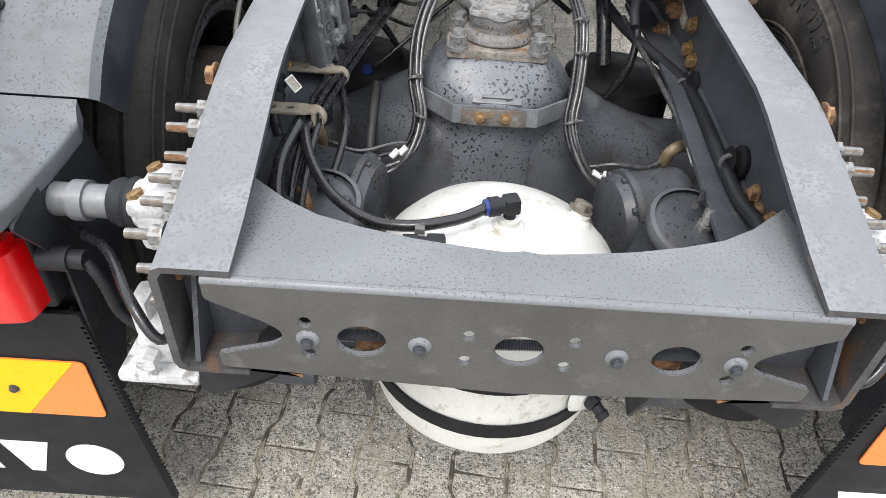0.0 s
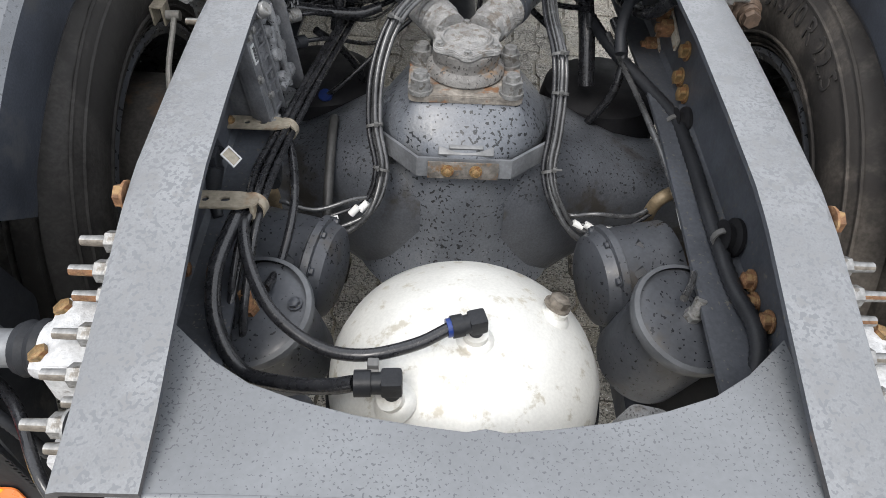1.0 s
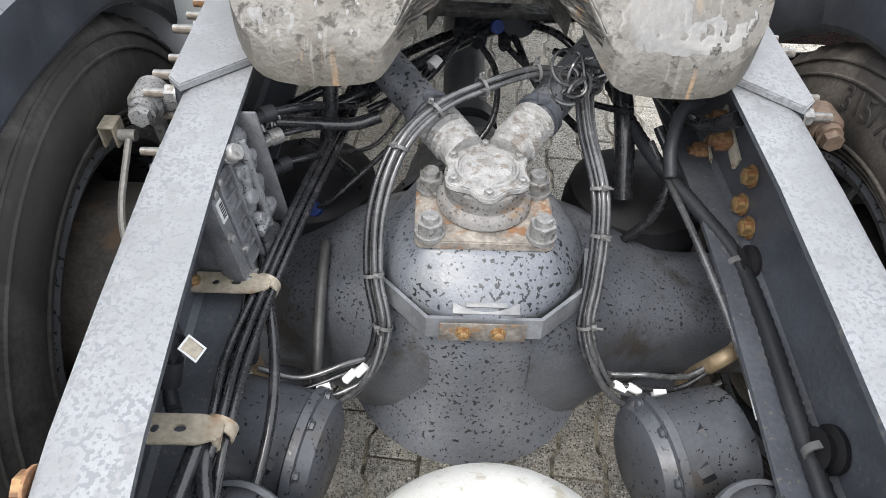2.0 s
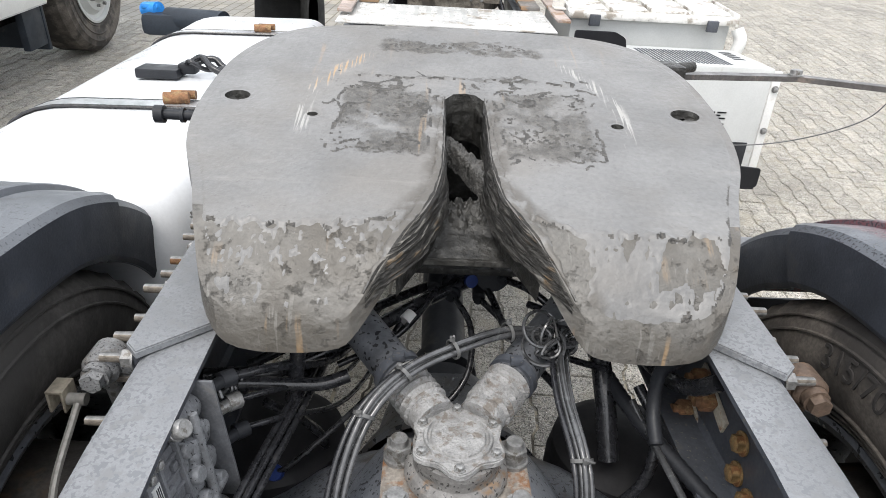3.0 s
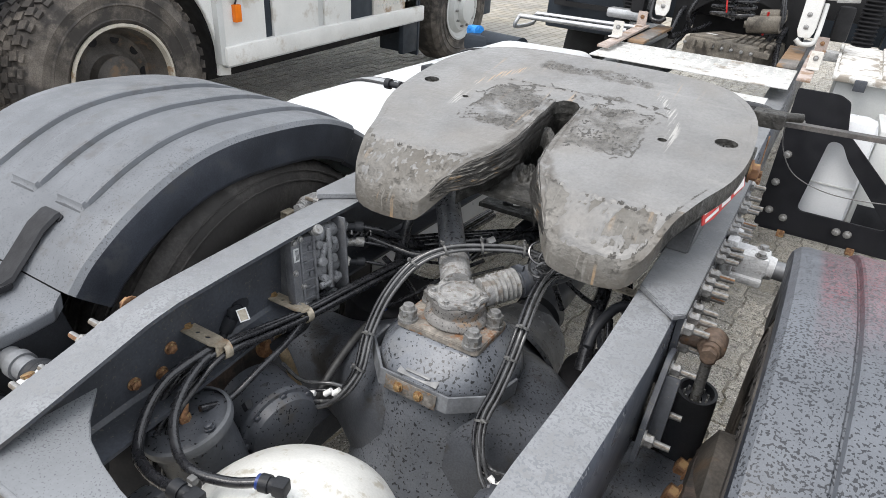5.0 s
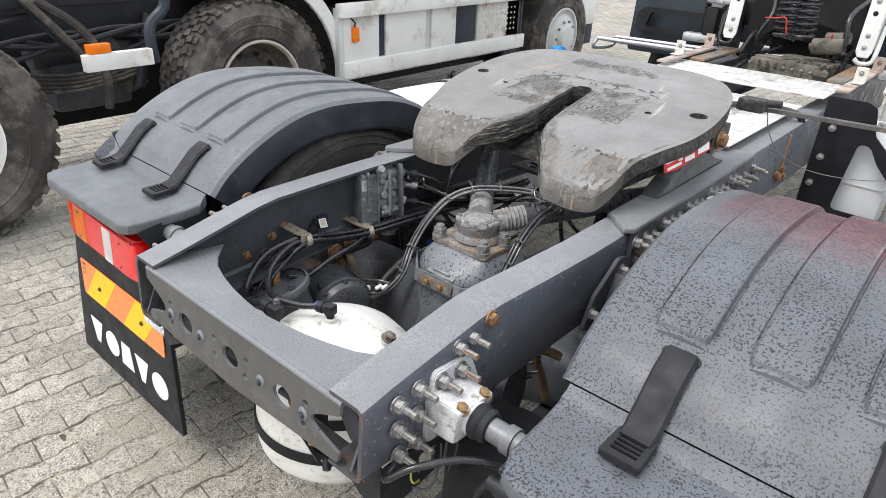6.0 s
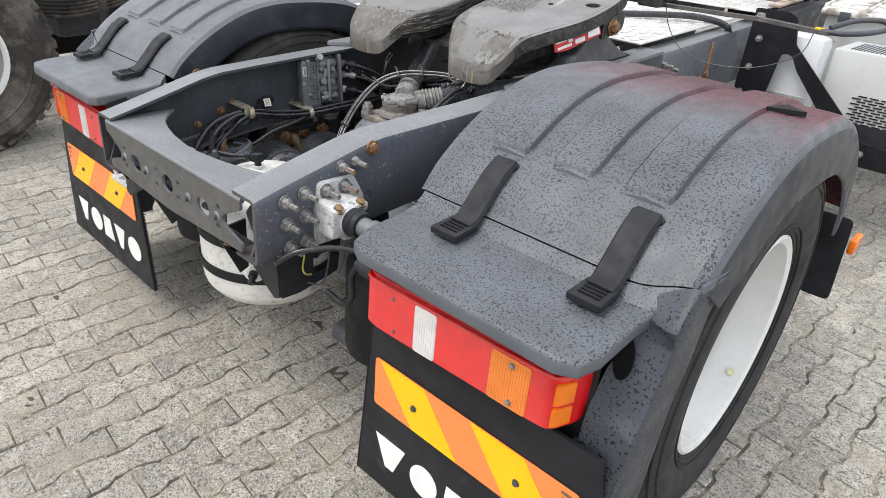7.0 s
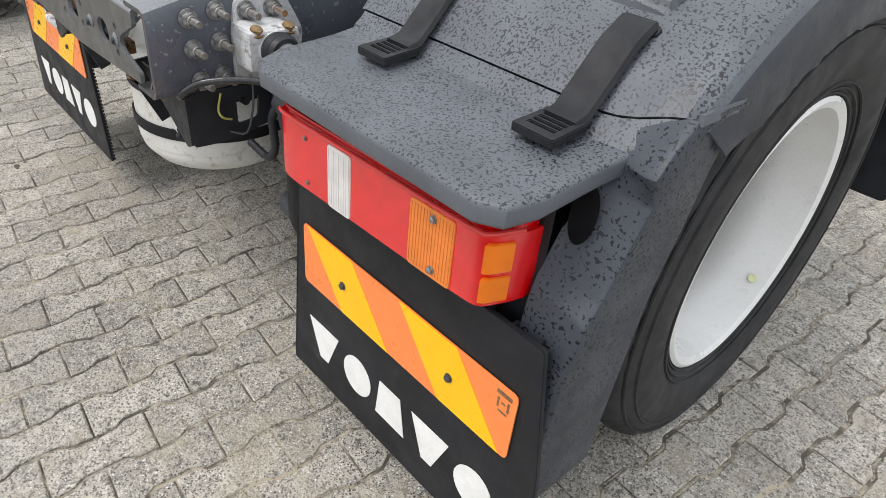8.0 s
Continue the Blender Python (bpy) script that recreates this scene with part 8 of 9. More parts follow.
for y, z in ((2.22, 0.865), (2.26, 0.845), (2.33, 0.84), (2.28, 0.88)):
    bolt("rust", (0.434, y, z), (1, 0, 0), wp, 1.2)


# ---- front part of the truck ----
set_back = set(truck.children)
def slab(name, c, s, material, parent, label="", bevel=0.006, m=None):
    bm = bmesh.new()
    box(bm, c, s, bevel, m)
    return part(name, bm, material, parent, label)


tilt = Matrix.Rotation(math.atan(0.053), 4, "X")
# near-black for dark plastic parts and for the unlit void under the cab
void_black = mat("void_black_plastic", (0.011, 0.011, 0.012), 0.6, vary=0.3, scale=10, bump=0.1, shine=0.28)
# chequer plates between and over the rails
for y0, y1, z, hw in ((1.72, 2.64, 1.052, 0.37), (2.74, 3.17, 1.122, 0.425)):
    bm = bmesh.new()
    box(bm, (0, 0, 0), (2 * hw, y1 - y0, 0.006), 0.0015)
    nx, ny = int(2 * hw / 0.05), int((y1 - y0) / 0.05)
    for i in range(nx):
        for j in range(ny):
            x, y = (i - (nx - 1) / 2) * 0.05, (j - (ny - 1) / 2) * 0.05
            bar = rounded([(-0.020, 0), (0, -0.0065), (0.020, 0), (0, 0.0065)], 0.002, 2)
            sheet(bm, bar, [], 0.003, Matrix.Translation((x, y, 0.003)) @ Matrix.Rotation(radians(45 if (i + j) % 2 else -45), 4, "Z"))
    bmesh.ops.transform(bm, matrix=Matrix.Translation((0.0, (y0 + y1) / 2, z + 0.012)) @ tilt, verts=bm.verts)
    part("chequer_plate", bm, chequer_mat, truck, "worn aluminium chequer plate over the frame")
hose([(-0.36, 1.98, 1.055), (-0.1, 2.1, 1.07), (0.12, 2.24, 1.09), (0.30, 2.36, 1.10), (0.41, 2.46, 1.07), (0.40, 2.56, 0.98)], 0.014, truck, label="black hose lying over the chequer plate")
strip_mat = mat("faded_primer", (0.36, 0.30, 0.27), 0.6, vary=0.25, scale=14, bump=0.15, stain=(0.24, 0.15, 0.09), stain_at=0.56, stain_scale=9)
flange_mat = mat("rust_stained_flange", (0.15, 0.14, 0.13), 0.55, vary=0.3, scale=12, bump=0.15, stain=(0.22, 0.14, 0.08), stain_at=0.5, stain_scale=7)
for s in (-1, 1):
    slab("edge_strip", (s * 0.435 + 0.012, 3.15, 1.112), (0.055, 0.72, 0.012), strip_mat, truck, "faded rust-stained support strip", 0.003, Matrix.Rotation(math.atan(0.07), 4, "X"))
    slab("rail_flange", (s * 0.355, 3.42, 1.108), (0.085, 0.62, 0.014), flange_mat, truck, "rust-stained top flange of the frame rail", 0.003, tilt)
    for y, z, lm in ((3.05, 1.135, dirty_white), (3.485, 1.162, strip_mat)):
        bm = bmesh.new()
        box(bm, (s * 0.45 + 0.012, y - 0.03, z - 0.022), (0.05, 0.07, 0.006), 0.001)
        sheet(bm, rounded([(-0.026, -0.025), (0.026, -0.025), (0.026, 0.05), (-0.026, 0.05)], 0.006), [circle2(0, 0.02, 0.012)], 0.006, Matrix.Translation((s * 0.45 + 0.012, y, z)) @ FACE_Y, 0.001)
        lb = part("angle_lug", bm, lm, truck, "pale painted angle lug with a bolt hole")
        bolt("zinc" if y < 3.2 else "rust", (s * 0.45 + 0.012, y - 0.004, z + 0.02), (0, -1, 0), lb, 0.7)
# gearbox behind the cab, in the gap between the rails
gb = Matrix.Translation((0.045, 3.74, 1.0)) @ Matrix.Rotation(radians(-14), 4, "Z")
bm = bmesh.new()
box(bm, (0, 0, 0.06), (0.40, 0.50, 0.12), 0.03, gb)
box(bm, (0, -0.245, 0.085), (0.42, 0.02, 0.03), 0.006, gb)
for i in range(9):
    box(bm, (-0.18 + 0.045 * i, -0.252, 0.09), (0.014, 0.03, 0.035), 0.004, gb)
for i in range(6):
    for j in range(7):
        box(bm, (0.015 + 0.034 * i, -0.21 + 0.065 * j, 0.122), (0.022, 0.042, 0.018), 0.004, gb)
box(bm, (-0.10, 0.0, 0.122), (0.16, 0.42, 0.014), 0.006, gb)
gbx = part("gearbox", bm, mat("dirty_casting", (0.17, 0.152, 0.125), 0.7, vary=0.35, scale=14, bump=0.4, stain=(0.07, 0.06, 0.05), stain_at=0.54), truck, "dirty brownish gearbox casting with ribs")
slab("gearbox_label", (-0.13, -0.07, 0.132), (0.06, 0.026, 0.002), tag_mat, gbx, "small pale label", 0.0, gb)
for i in range(8):
    bolt("zinc", gb @ Vector((-0.18 + 0.052 * i, -0.262, 0.085)), (0, -1, 0), gbx, 0.6)
bm = bmesh.new()
cyl(bm, (0.08, 3.70, 1.205), (0.24, 3.68, 1.225), 0.045, seg=20)
cyl(bm, (0.13, 3.74, 1.255), (0.25, 3.72, 1.27), 0.032, seg=16)
cyl(bm, (0.06, 3.70, 1.203), (0.08, 3.70, 1.205), 0.018, seg=10)
part("gear_actuator", bm, bpy.data.materials["dirty_casting"], truck, "dirty cylinder on the gearbox")
bm = bmesh.new()
cyl(bm, (0.165, 3.70, 1.16), (0.165, 3.68, 1.28), 0.006, seg=8)
part("red_strap", bm, red_mat, truck, "faded red strap round the cylinder")
# arched cross member over the gearbox
bm = bmesh.new()
arch = [(-0.36, 1.05), (-0.36, 1.50), (0.36, 1.50), (0.36, 1.05), (0.28, 1.05)] + [(0.28 * math.cos(a), 1.13 + 0.19 * math.sin(a)) for a in np.linspace(0.05, math.pi - 0.05, 15)] + [(-0.28, 1.05)]
sheet(bm, arch, [], 0.03, Matrix.Translation((0, 3.90, 0)) @ FACE_Y, 0.003)
part("arched_crossmember", bm, void_black, truck, "black arched cross member over the gearbox")

mid_part = set(truck.children) - set_back

# white fuel tank on the left with straps
bm = bmesh.new()
sec = rounded([(-0.50, 0.42), (-1.17, 0.42), (-1.17, 1.0), (-0.50, 1.015)], [0.1, 0.14, 0.22, 0.10], 9)
ys = [(1.325, 0.70), (1.335, 0.82), (1.36, 0.90), (1.40, 0.955), (1.45, 0.988), (1.51, 1.0), (3.10, 1.0), (3.13, 0.985), (3.15, 0.95)]
rings = [[bm.verts.new((-0.84 + (x + 0.84) * k, y, 0.715 + (z - 0.715) * k + 0.035 * (y - 1.3))) for x, z in sec] for y, k in ys]
for p, q in zip(rings, rings[1:]):
    for k in range(len(sec)):
        bm.faces.new((p[k], p[(k + 1) % len(sec)], q[(k + 1) % len(sec)], q[k]))
bm.faces.new(rings[0][::-1])
bm.faces.new(rings[-1])
ftank = part("fuel_tank", bm, white_paint, truck, "large white fuel tank with rounded edges")
for y in (1.80, 2.74):
    bm = bmesh.new()
    path = [(x, y, z + 0.004 + 0.035 * (y - 1.3)) for x, z in sec[9:-3]]
    va = [[bm.verts.new(Vector(p) + Vector((0, d, 0))) for d in (-0.03, 0.03)] for p in path]
    for p, q in zip(va, va[1:]):
        bm.faces.new((p[0], p[1], q[1], q[0]))
    bmesh.ops.recalc_face_normals(bm, faces=bm.faces)
    bmesh.ops.solidify(bm, geom=bm.faces[:], thickness=-0.004)
    tb = part("tank_band", bm, alu, ftank, "bright metal tank band with black edges")
    for d in (-0.033, 0.033):
        bm = bmesh.new()
        tube(bm, [Vector(p) + Vector((0, d, 0.002)) for p in path], 0.004, 6, 1, smooth=False)
        part("band_edge", bm, hose_mat, tb)
    bm = bmesh.new()
    cyl(bm, (-0.73, y, 1.032 + 0.035 * (y - 1.3)), (-0.67, y + 0.01, 1.032 + 0.035 * (y - 1.3)), 0.015, seg=14)
    cyl(bm, (-0.72, y + 0.03, 1.034 + 0.035 * (y - 1.3)), (-0.66, y + 0.035, 1.034 + 0.035 * (y - 1.3)), 0.012, seg=14)
    part("band_bolt", bm, rust, tb, "rusty band bolt")
bm = bmesh.new()
box(bm, (-0.84, 2.08, 1.052), (0.12, 0.08, 0.028), 0.006)
box(bm, (-0.765, 2.10, 1.062), (0.05, 0.05, 0.03), 0.008)
su = part("sender_unit", bm, plastic, ftank, "black level sender with hoses")
hose([(-0.76, 2.10, 1.075), (-0.72, 2.09, 1.095), (-0.68, 2.05, 1.075), (-0.62, 2.05, 1.055), (-0.50, 2.07, 1.05)], 0.010, su)
hose([(-0.76, 2.12, 1.07), (-0.70, 2.13, 1.085), (-0.65, 2.11, 1.06), (-0.5, 2.12, 1.05)], 0.010, su)
hose([(-0.77, 2.09, 1.075), (-0.74, 2.05, 1.09), (-0.70, 2.07, 1.065), (-0.62, 2.10, 1.07), (-0.5, 2.10, 1.05)], 0.007, su)
bm = bmesh.new()
cyl(bm, (-1.02, 3.32, 0.99), (-1.30, 3.40, 1.005), 0.07, 0.05, 20)
fill = part("filler_neck", bm, slate, truck, "dark tank filler neck")
bm = bmesh.new()
cyl(bm, (-1.34, 3.40, 1.04), (-1.42, 3.44, 1.034), 0.036, 0.033, 20)
box(bm, (-1.38, 3.405, 1.055), (0.08, 0.035, 0.022), 0.006)
part("filler_cap", bm, blue_cap, fill, "bright blue filler cap")
bm = bmesh.new()
box(bm, (-1.23, 3.42, 0.98), (0.36, 0.18, 0.10), 0.03)
part("filler_cover", bm, slate, fill, "dark slate cover")
tank_part = set(truck.children) - set_back - mid_part
# catwalk and cab step on the left
for y in (3.36, 3.62):
    hose([(-1.12, y, 1.10), (-0.48, y, 1.11)], 0.013, truck, alu, "catwalk_tube", "aluminium catwalk tube", smooth=False)
hose([(-1.12, 3.36, 1.10), (-1.14, 3.36, 1.04), (-1.14, 3.62, 1.04), (-1.12, 3.62, 1.10)], 0.012, truck, alu, "catwalk_tube", steps=3)
bm = bmesh.new()
box(bm, (-0.80, 3.72, 1.085), (0.66, 0.30, 0.02), 0.004)
for i in range(11):
    for j in range(4):
        cyl(bm, (-1.08 + 0.056 * i, 3.62 + 0.065 * j, 1.095), (-1.08 + 0.056 * i, 3.62 + 0.065 * j, 1.10), 0.016, seg=10)
part("catwalk_step", bm, void_black, truck, "black ribbed catwalk step")
bm = bmesh.new()
box(bm, (-0.80, 3.50, 1.085), (0.55, 0.14, 0.012), 0.003)
part("catwalk_plate", bm, steel_dark, truck, "dark catwalk plate")
slab("type_plate", (-0.74, 3.50, 1.093), (0.12, 0.06, 0.002), tag_mat, truck, "white blank type plate", 0.0)
bm = bmesh.new()
sheet(bm, rounded([(-1.15, 1.14), (-0.52, 1.14), (-0.52, 1.24), (-0.62, 1.25), (-0.66, 1.30), (-1.10, 1.30), (-1.15, 1.26)], 0.02), [rounded([(-1.08, 1.17), (-0.68, 1.17), (-0.72, 1.27), (-1.05, 1.27)], 0.02)], 0.03, Matrix.Translation((0, 3.98, 0)) @ FACE_Y)
part("panel_frame", bm, void_black, truck, "dark cast panel frame")
slab("wheel_liner", (-0.86, 4.15, 1.20), (0.72, 0.26, 0.42), slate, truck, "slate blue plastic wheel liner", 0.02)
slab("silencer_shield", (-0.64, 3.90, 1.15), (0.24, 0.10, 0.06), alu, truck, "bent metal shield", 0.02)

cab_part = set(truck.children) - set_back - tank_part
# black carrier bracket with triangular window, tank and unit on the right
BY = 2.56
bm = bmesh.new()
o = rounded([(0.45, 0.545), (1.28, 0.545), (1.28, 0.625), (1.05, 0.64), (0.665, 0.99), (0.64, 1.10), (0.60, 1.12), (0.45, 1.12)], 0.012)
win = rounded([(0.585, 0.645), (0.92, 0.645), (0.70, 0.88), (0.66, 0.945), (0.615, 0.945)], [0.03, 0.04, 0.02, 0.025, 0.025])
sheet(bm, o, [win], 0.012, Matrix.Translation((0, BY, 0)) @ FACE_Y, 0.002)
box(bm, (0.87, BY + 0.03, 0.54), (0.80, 0.08, 0.012), 0.003)
br = part("carrier_bracket", bm, mat("black_powder_coat", (0.011, 0.0115, 0.014), 0.42, vary=0.15, scale=10, bump=0.05, shine=0.28), truck, "black steel carrier bracket with a triangular window")
for x, z in ((0.49, 0.62), (0.55, 0.60), (0.75, 0.597), (0.79, 0.597), (1.02, 0.59), (1.06, 0.59), (0.48, 0.74), (0.49, 0.86), (0.50, 0.99)):
    bolt("zinc", (x, BY - 0.012, z), (0, -1, 0), br, 1.0)
for x in (0.56, 0.82, 1.02):
    slab("rubber_buffer", (x, BY - 0.005, 0.53), (0.03, 0.03, 0.03), rust, br, "brown rubber buffer", 0.005)
slab("side_tank", (0.66, 2.70, 0.80), (0.22, 0.17, 0.46), white_paint, truck, "white plastic tank behind the bracket", 0.05)
slab("tank_seam", (0.66, 2.612, 0.76), (0.20, 0.004, 0.008), panel_grey, truck, "", 0.001)

bx0, bx1, by0, by1, bz0, bz1 = 0.78, 1.33, 2.74, 3.16, 0.53, 0.985
bm = bmesh.new()
box(bm, ((bx0 + bx1) / 2, (by0 + by1) / 2, (bz0 + bz1) / 2), (bx1 - bx0, by1 - by0, bz1 - bz0), 0.012)
unit = part("equipment_box", bm, panel_grey, truck, "pale grey sheet metal equipment box with slotted vent")
slab("black_skirt", ((bx0 + bx1) / 2 - 0.01, by0 - 0.003, bz0 + 0.08), (bx1 - bx0 - 0.06, 0.008, 0.13), plastic, unit, "black lower panel", 0.002)
bm = bmesh.new()
for j in range(12):
    for i in range(5):
        box(bm, (bx0 + 0.16 + 0.047 * i + 0.022 * (j % 2), by0 - 0.001, 0.664 + 0.0122 * j), (0.037, 0.006, 0.0052), 0.0)
tagged(part("vent_slot", bm, plastic_dk, unit, "rows of dark vent slots"), kind="stuff")
bm = bmesh.new()
for j in range(12):
    for i in range(20):
        box(bm, (bx0 + 0.06 + 0.017 * i, by0 + 0.05 + 0.025 * j, bz1 + 0.0005), (0.010, 0.022, 0.002), 0.0)
part("top_vent", bm, steel_dark, unit, "perforated top vent")
bm = bmesh.new()
for k in range(4):
    box(bm, (bx1 - 0.08, by0 + 0.18 + 0.05 * k, bz1 + 0.0005), (0.05, 0.03, 0.0015), 0.0)
part("print_bar", bm, plastic, unit, "dark bars of unreadable print")
slab("corner_post", (bx1 + 0.012, by0 + 0.005, (bz0 + bz1) / 2), (0.035, 0.02, bz1 - bz0 - 0.02), panel_white, unit, "pale corner post", 0.003)
for z in (bz1 - 0.08, bz0 + 0.2):
    bolt("zinc", (bx1 + 0.012, by0 - 0.008, z), (0, -1, 0), unit, 0.9)

# the bracket and the box behind it sit a little further forward and higher
for ob in set(truck.children) - set_back - tank_part - cab_part:
    ob.matrix_basis = Matrix.Translation((0.015, 0.07, 0.035)) @ ob.matrix_basis
bracket_part = set(truck.children) - set_back - tank_part - cab_part

# battery box lid on the right
lid_mat = mat("flaking_white_paint", (0.70, 0.69, 0.66), 0.5, vary=0.12, scale=9, bump=0.4, bscale=40, stain=(0.30, 0.27, 0.23), stain_at=0.555, stain_scale=11)
bm = bmesh.new()
box(bm, (0.98, 3.62, 1.065), (0.80, 0.78, 0.03), 0.010)
bl = part("battery_lid", bm, lid_mat, truck, "white ribbed battery box lid with flaking paint")
for i in range(4):
    bm = bmesh.new()
    sheet(bm, rounded([(-0.085, -0.33), (0.085, -0.33), (0.085, 0.33), (-0.085, 0.33)], 0.02), [], 0.012, Matrix.Translation((0.68 + 0.2 * i, 3.63, 1.079)), 0.004)
    part("lid_panel", bm, lid_mat, bl)
for i in range(5):
    slab("lid_rib", (0.585 + 0.2 * i, 3.62, 1.086), (0.014, 0.70, 0.022), lid_mat, bl, "", 0.005)
for x in (0.70, 1.25):
    slab("lid_catch", (x, 3.215, 1.05), (0.05, 0.02, 0.05), steel_dark, bl, "dark lid catch", 0.004)
slab("battery_body", (0.98, 3.64, 0.86), (0.76, 0.74, 0.40), panel_grey, truck, "pale grey battery box", 0.02)
hose([(1.38, 3.24, 1.04), (1.40, 3.22, 0.98), (1.36, 3.22, 0.85)], 0.03, truck, panel_white, "corner_guard", "white rounded corner guard")

# underside of the cab: cross beam, mounts, wheel liners and coiled lines
slab("cab_crossbeam", (0.0, 4.25, 1.33), (1.5, 0.10, 0.16), void_black, truck, "black cab mounting cross beam", 0.02)
slab("cab_wall", (0.0, 4.72, 1.75), (2.40, 0.05, 1.30), slate, truck, "dark lower rear wall of the cab", 0.02)
for s in (-1, 1):
    slab("front_liner", (s * 0.95 + 0.05, 4.30, 1.38), (0.52, 0.10, 0.62), slate, truck, "slate blue plastic front wheel liner", 0.02)
    my, mx = (3.50, 0.368) if s > 0 else (3.585, 0.362)
    bm = bmesh.new()
    sheet(bm, rounded([(-0.022, -0.05), (0.030, -0.05), (0.042, -0.02), (0.042, 0.40), (-0.036, 0.40), (-0.036, -0.02)], 0.006), [circle2(0.0, 0.17, 0.013), circle2(0.0, 0.30, 0.013)], 0.012, Matrix.Translation((s * mx, my, 1.245)) @ Matrix.Diagonal((s, 1, 1, 1)) @ FACE_Y, 0.002)
    box(bm, (s * (mx + 0.040), my + 0.045, 1.42), (0.008, 0.10, 0.36), 0.002)
    mt = part("cab_mount", bm, panel_white, truck, "white painted cab mount bracket")
    for z in (1.245, 1.305, 1.475):
        bolt("zinc", (s * mx, my - 0.002, z), (0, -1, 0), mt, 1.1)
    hose([(s * (mx - 0.03), my - 0.02, 1.185), (s * mx, my - 0.02, 1.165), (s * (mx + 0.05), my - 0.01, 1.175), (s * (mx + 0.06), my, 1.23), (s * (mx + 0.058), my + 0.04, 1.36)], 0.012, truck, panel_grey if s > 0 else None, label="grey hose hanging under the mount" if s > 0 else "black hose under the mount")
    bm = bmesh.new()
    cyl(bm, (s * 0.46, my + 0.06, 1.40), (s * 0.56, my + 0.06, 1.41), 0.032, 0.03, 18)
    cyl(bm, (s * 0.42, my + 0.06, 1.40), (s * 0.46, my + 0.06, 1.40), 0.024, seg=14)
    part("mount_bush", bm, cast_white, truck, "pale cast bush beside the mount")
    bm = bmesh.new()
    path = [(s * 0.64, 3.98, 1.10 + 0.0105 * k) for k in range(40)]
    tube(bm, path, 0.042, 16, smooth=False, ribs=0.014)
    part("cab_spring", bm, plastic_dk, truck, "black ribbed cab air spring")
    slab("mount_foot", (s * 0.52, 3.96, 1.085), (0.20, 0.12, 0.05), cast_white, truck, "pale cast mount foot", 0.012)
for dx, ph in ((-0.035, 0.0), (0.055, 1.5)):
    bm = bmesh.new()
    pts = [(0.01 + dx + 0.058 * math.cos(k * 0.4 + ph), 3.43 + 0.012 * math.sin(k * 0.05) + 0.058 * math.sin(k * 0.4 + ph), 1.225 + 0.0021 * k + 0.4 * abs(dx)) for k in range(190)]
    tube(bm, pts, 0.0085, 7, smooth=False)
    part("coiled_line", bm, hose_mat, truck, "coiled black air line")
hose([(-0.02, 3.50, 1.62), (-0.05, 3.7, 1.7), (-0.1, 4.1, 1.75), (-0.1, 4.3, 1.7)], 0.009, truck)
hose([(-0.13, 3.38, 1.34), (-0.07, 3.36, 1.345), (-0.02, 3.36, 1.35), (-0.005, 3.36, 1.30), (0.0, 3.37, 1.27)], 0.004, truck, red_mat, "red_tie", "thin red cable tie")
for pts in ([(-0.32, 3.7, 1.10), (-0.30, 3.9, 1.25), (-0.2, 4.1, 1.35), (0.0, 4.2, 1.33), (0.2, 4.15, 1.36), (0.33, 3.9, 1.24), (0.34, 3.7, 1.10)], [(-0.3, 3.55, 1.0), (-0.25, 3.8, 1.12), (-0.27, 4.05, 1.22)], [(0.28, 3.55, 1.02), (0.25, 3.8, 1.15), (0.3, 4.05, 1.3)], [(0.14, 3.95, 1.12), (0.2, 3.9, 1.16), (0.28, 3.95, 1.18)]):
    hose(pts, 0.016, truck, label="black hose behind the cab")
slab("rear_engine_cover", (0, 4.35, 1.12), (0.62, 0.18, 0.5), void_black, truck, "black engine rear cover", 0.03)
slab("side_valve", (-0.52, 3.85, 1.30), (0.14, 0.14, 0.20), valve_mat, truck, "dark valve unit beside the cab mount", 0.02)
# front wheels and the cab
for s in (-1, 1):
    bm = bmesh.new()
    lathe(bm, [(0.20, -0.14), (0.40, -0.155), (0.48, -0.14), (0.497, -0.09), (0.497, 0.09), (0.48, 0.14), (0.40, 0.155), (0.29, 0.14), (0.27, 0.05), (0.0, 0.05)], Matrix.Translation((s * 1.02, 4.78, 0.774)) @ axis_frame((s, 0, 0)), 56)
    fw = part("wheel", bm, rubber, truck, "black front tyre")
    bm = bmesh.new()
    lathe(bm, [(0.0, 0.06), (0.20, 0.06), (0.28, 0.10), (0.295, 0.145), (0.28, 0.14)], Matrix.Translation((s * 1.02, 4.78, 0.774)) @ axis_frame((s, 0, 0)), 48)
    part("rim", bm, rim_mat, fw, "white rim")
bm = bmesh.new()
box(bm, (0, 5.35, 2.2), (2.44, 1.25, 2.2), 0.08)
part("cab", bm, white_paint, truck, "white cab body")

for k, pts in enumerate(([(-0.22, 3.75, 1.12), (-0.24, 3.7, 1.22), (-0.2, 3.75, 1.36), (-0.26, 3.9, 1.5)], [(0.2, 3.7, 1.14), (0.24, 3.68, 1.24), (0.22, 3.72, 1.38), (0.28, 3.9, 1.5)],
                         [(-0.28, 3.62, 1.1), (-0.22, 3.85, 1.12), (-0.16, 3.98, 1.16)], [(-0.5, 3.7, 1.3), (-0.46, 3.75, 1.42), (-0.5, 3.9, 1.55)])):
    hose(pts, 0.012 + 0.004 * (k % 2), truck, label="black hose behind the cab")
# added sheet that fills the gap under the cab with darkness
slab("dark_void", (0.0, 4.05, 1.45), (0.70, 0.06, 0.5), void_black, truck, "black sheet added for the dark void under the cab", 0.02)
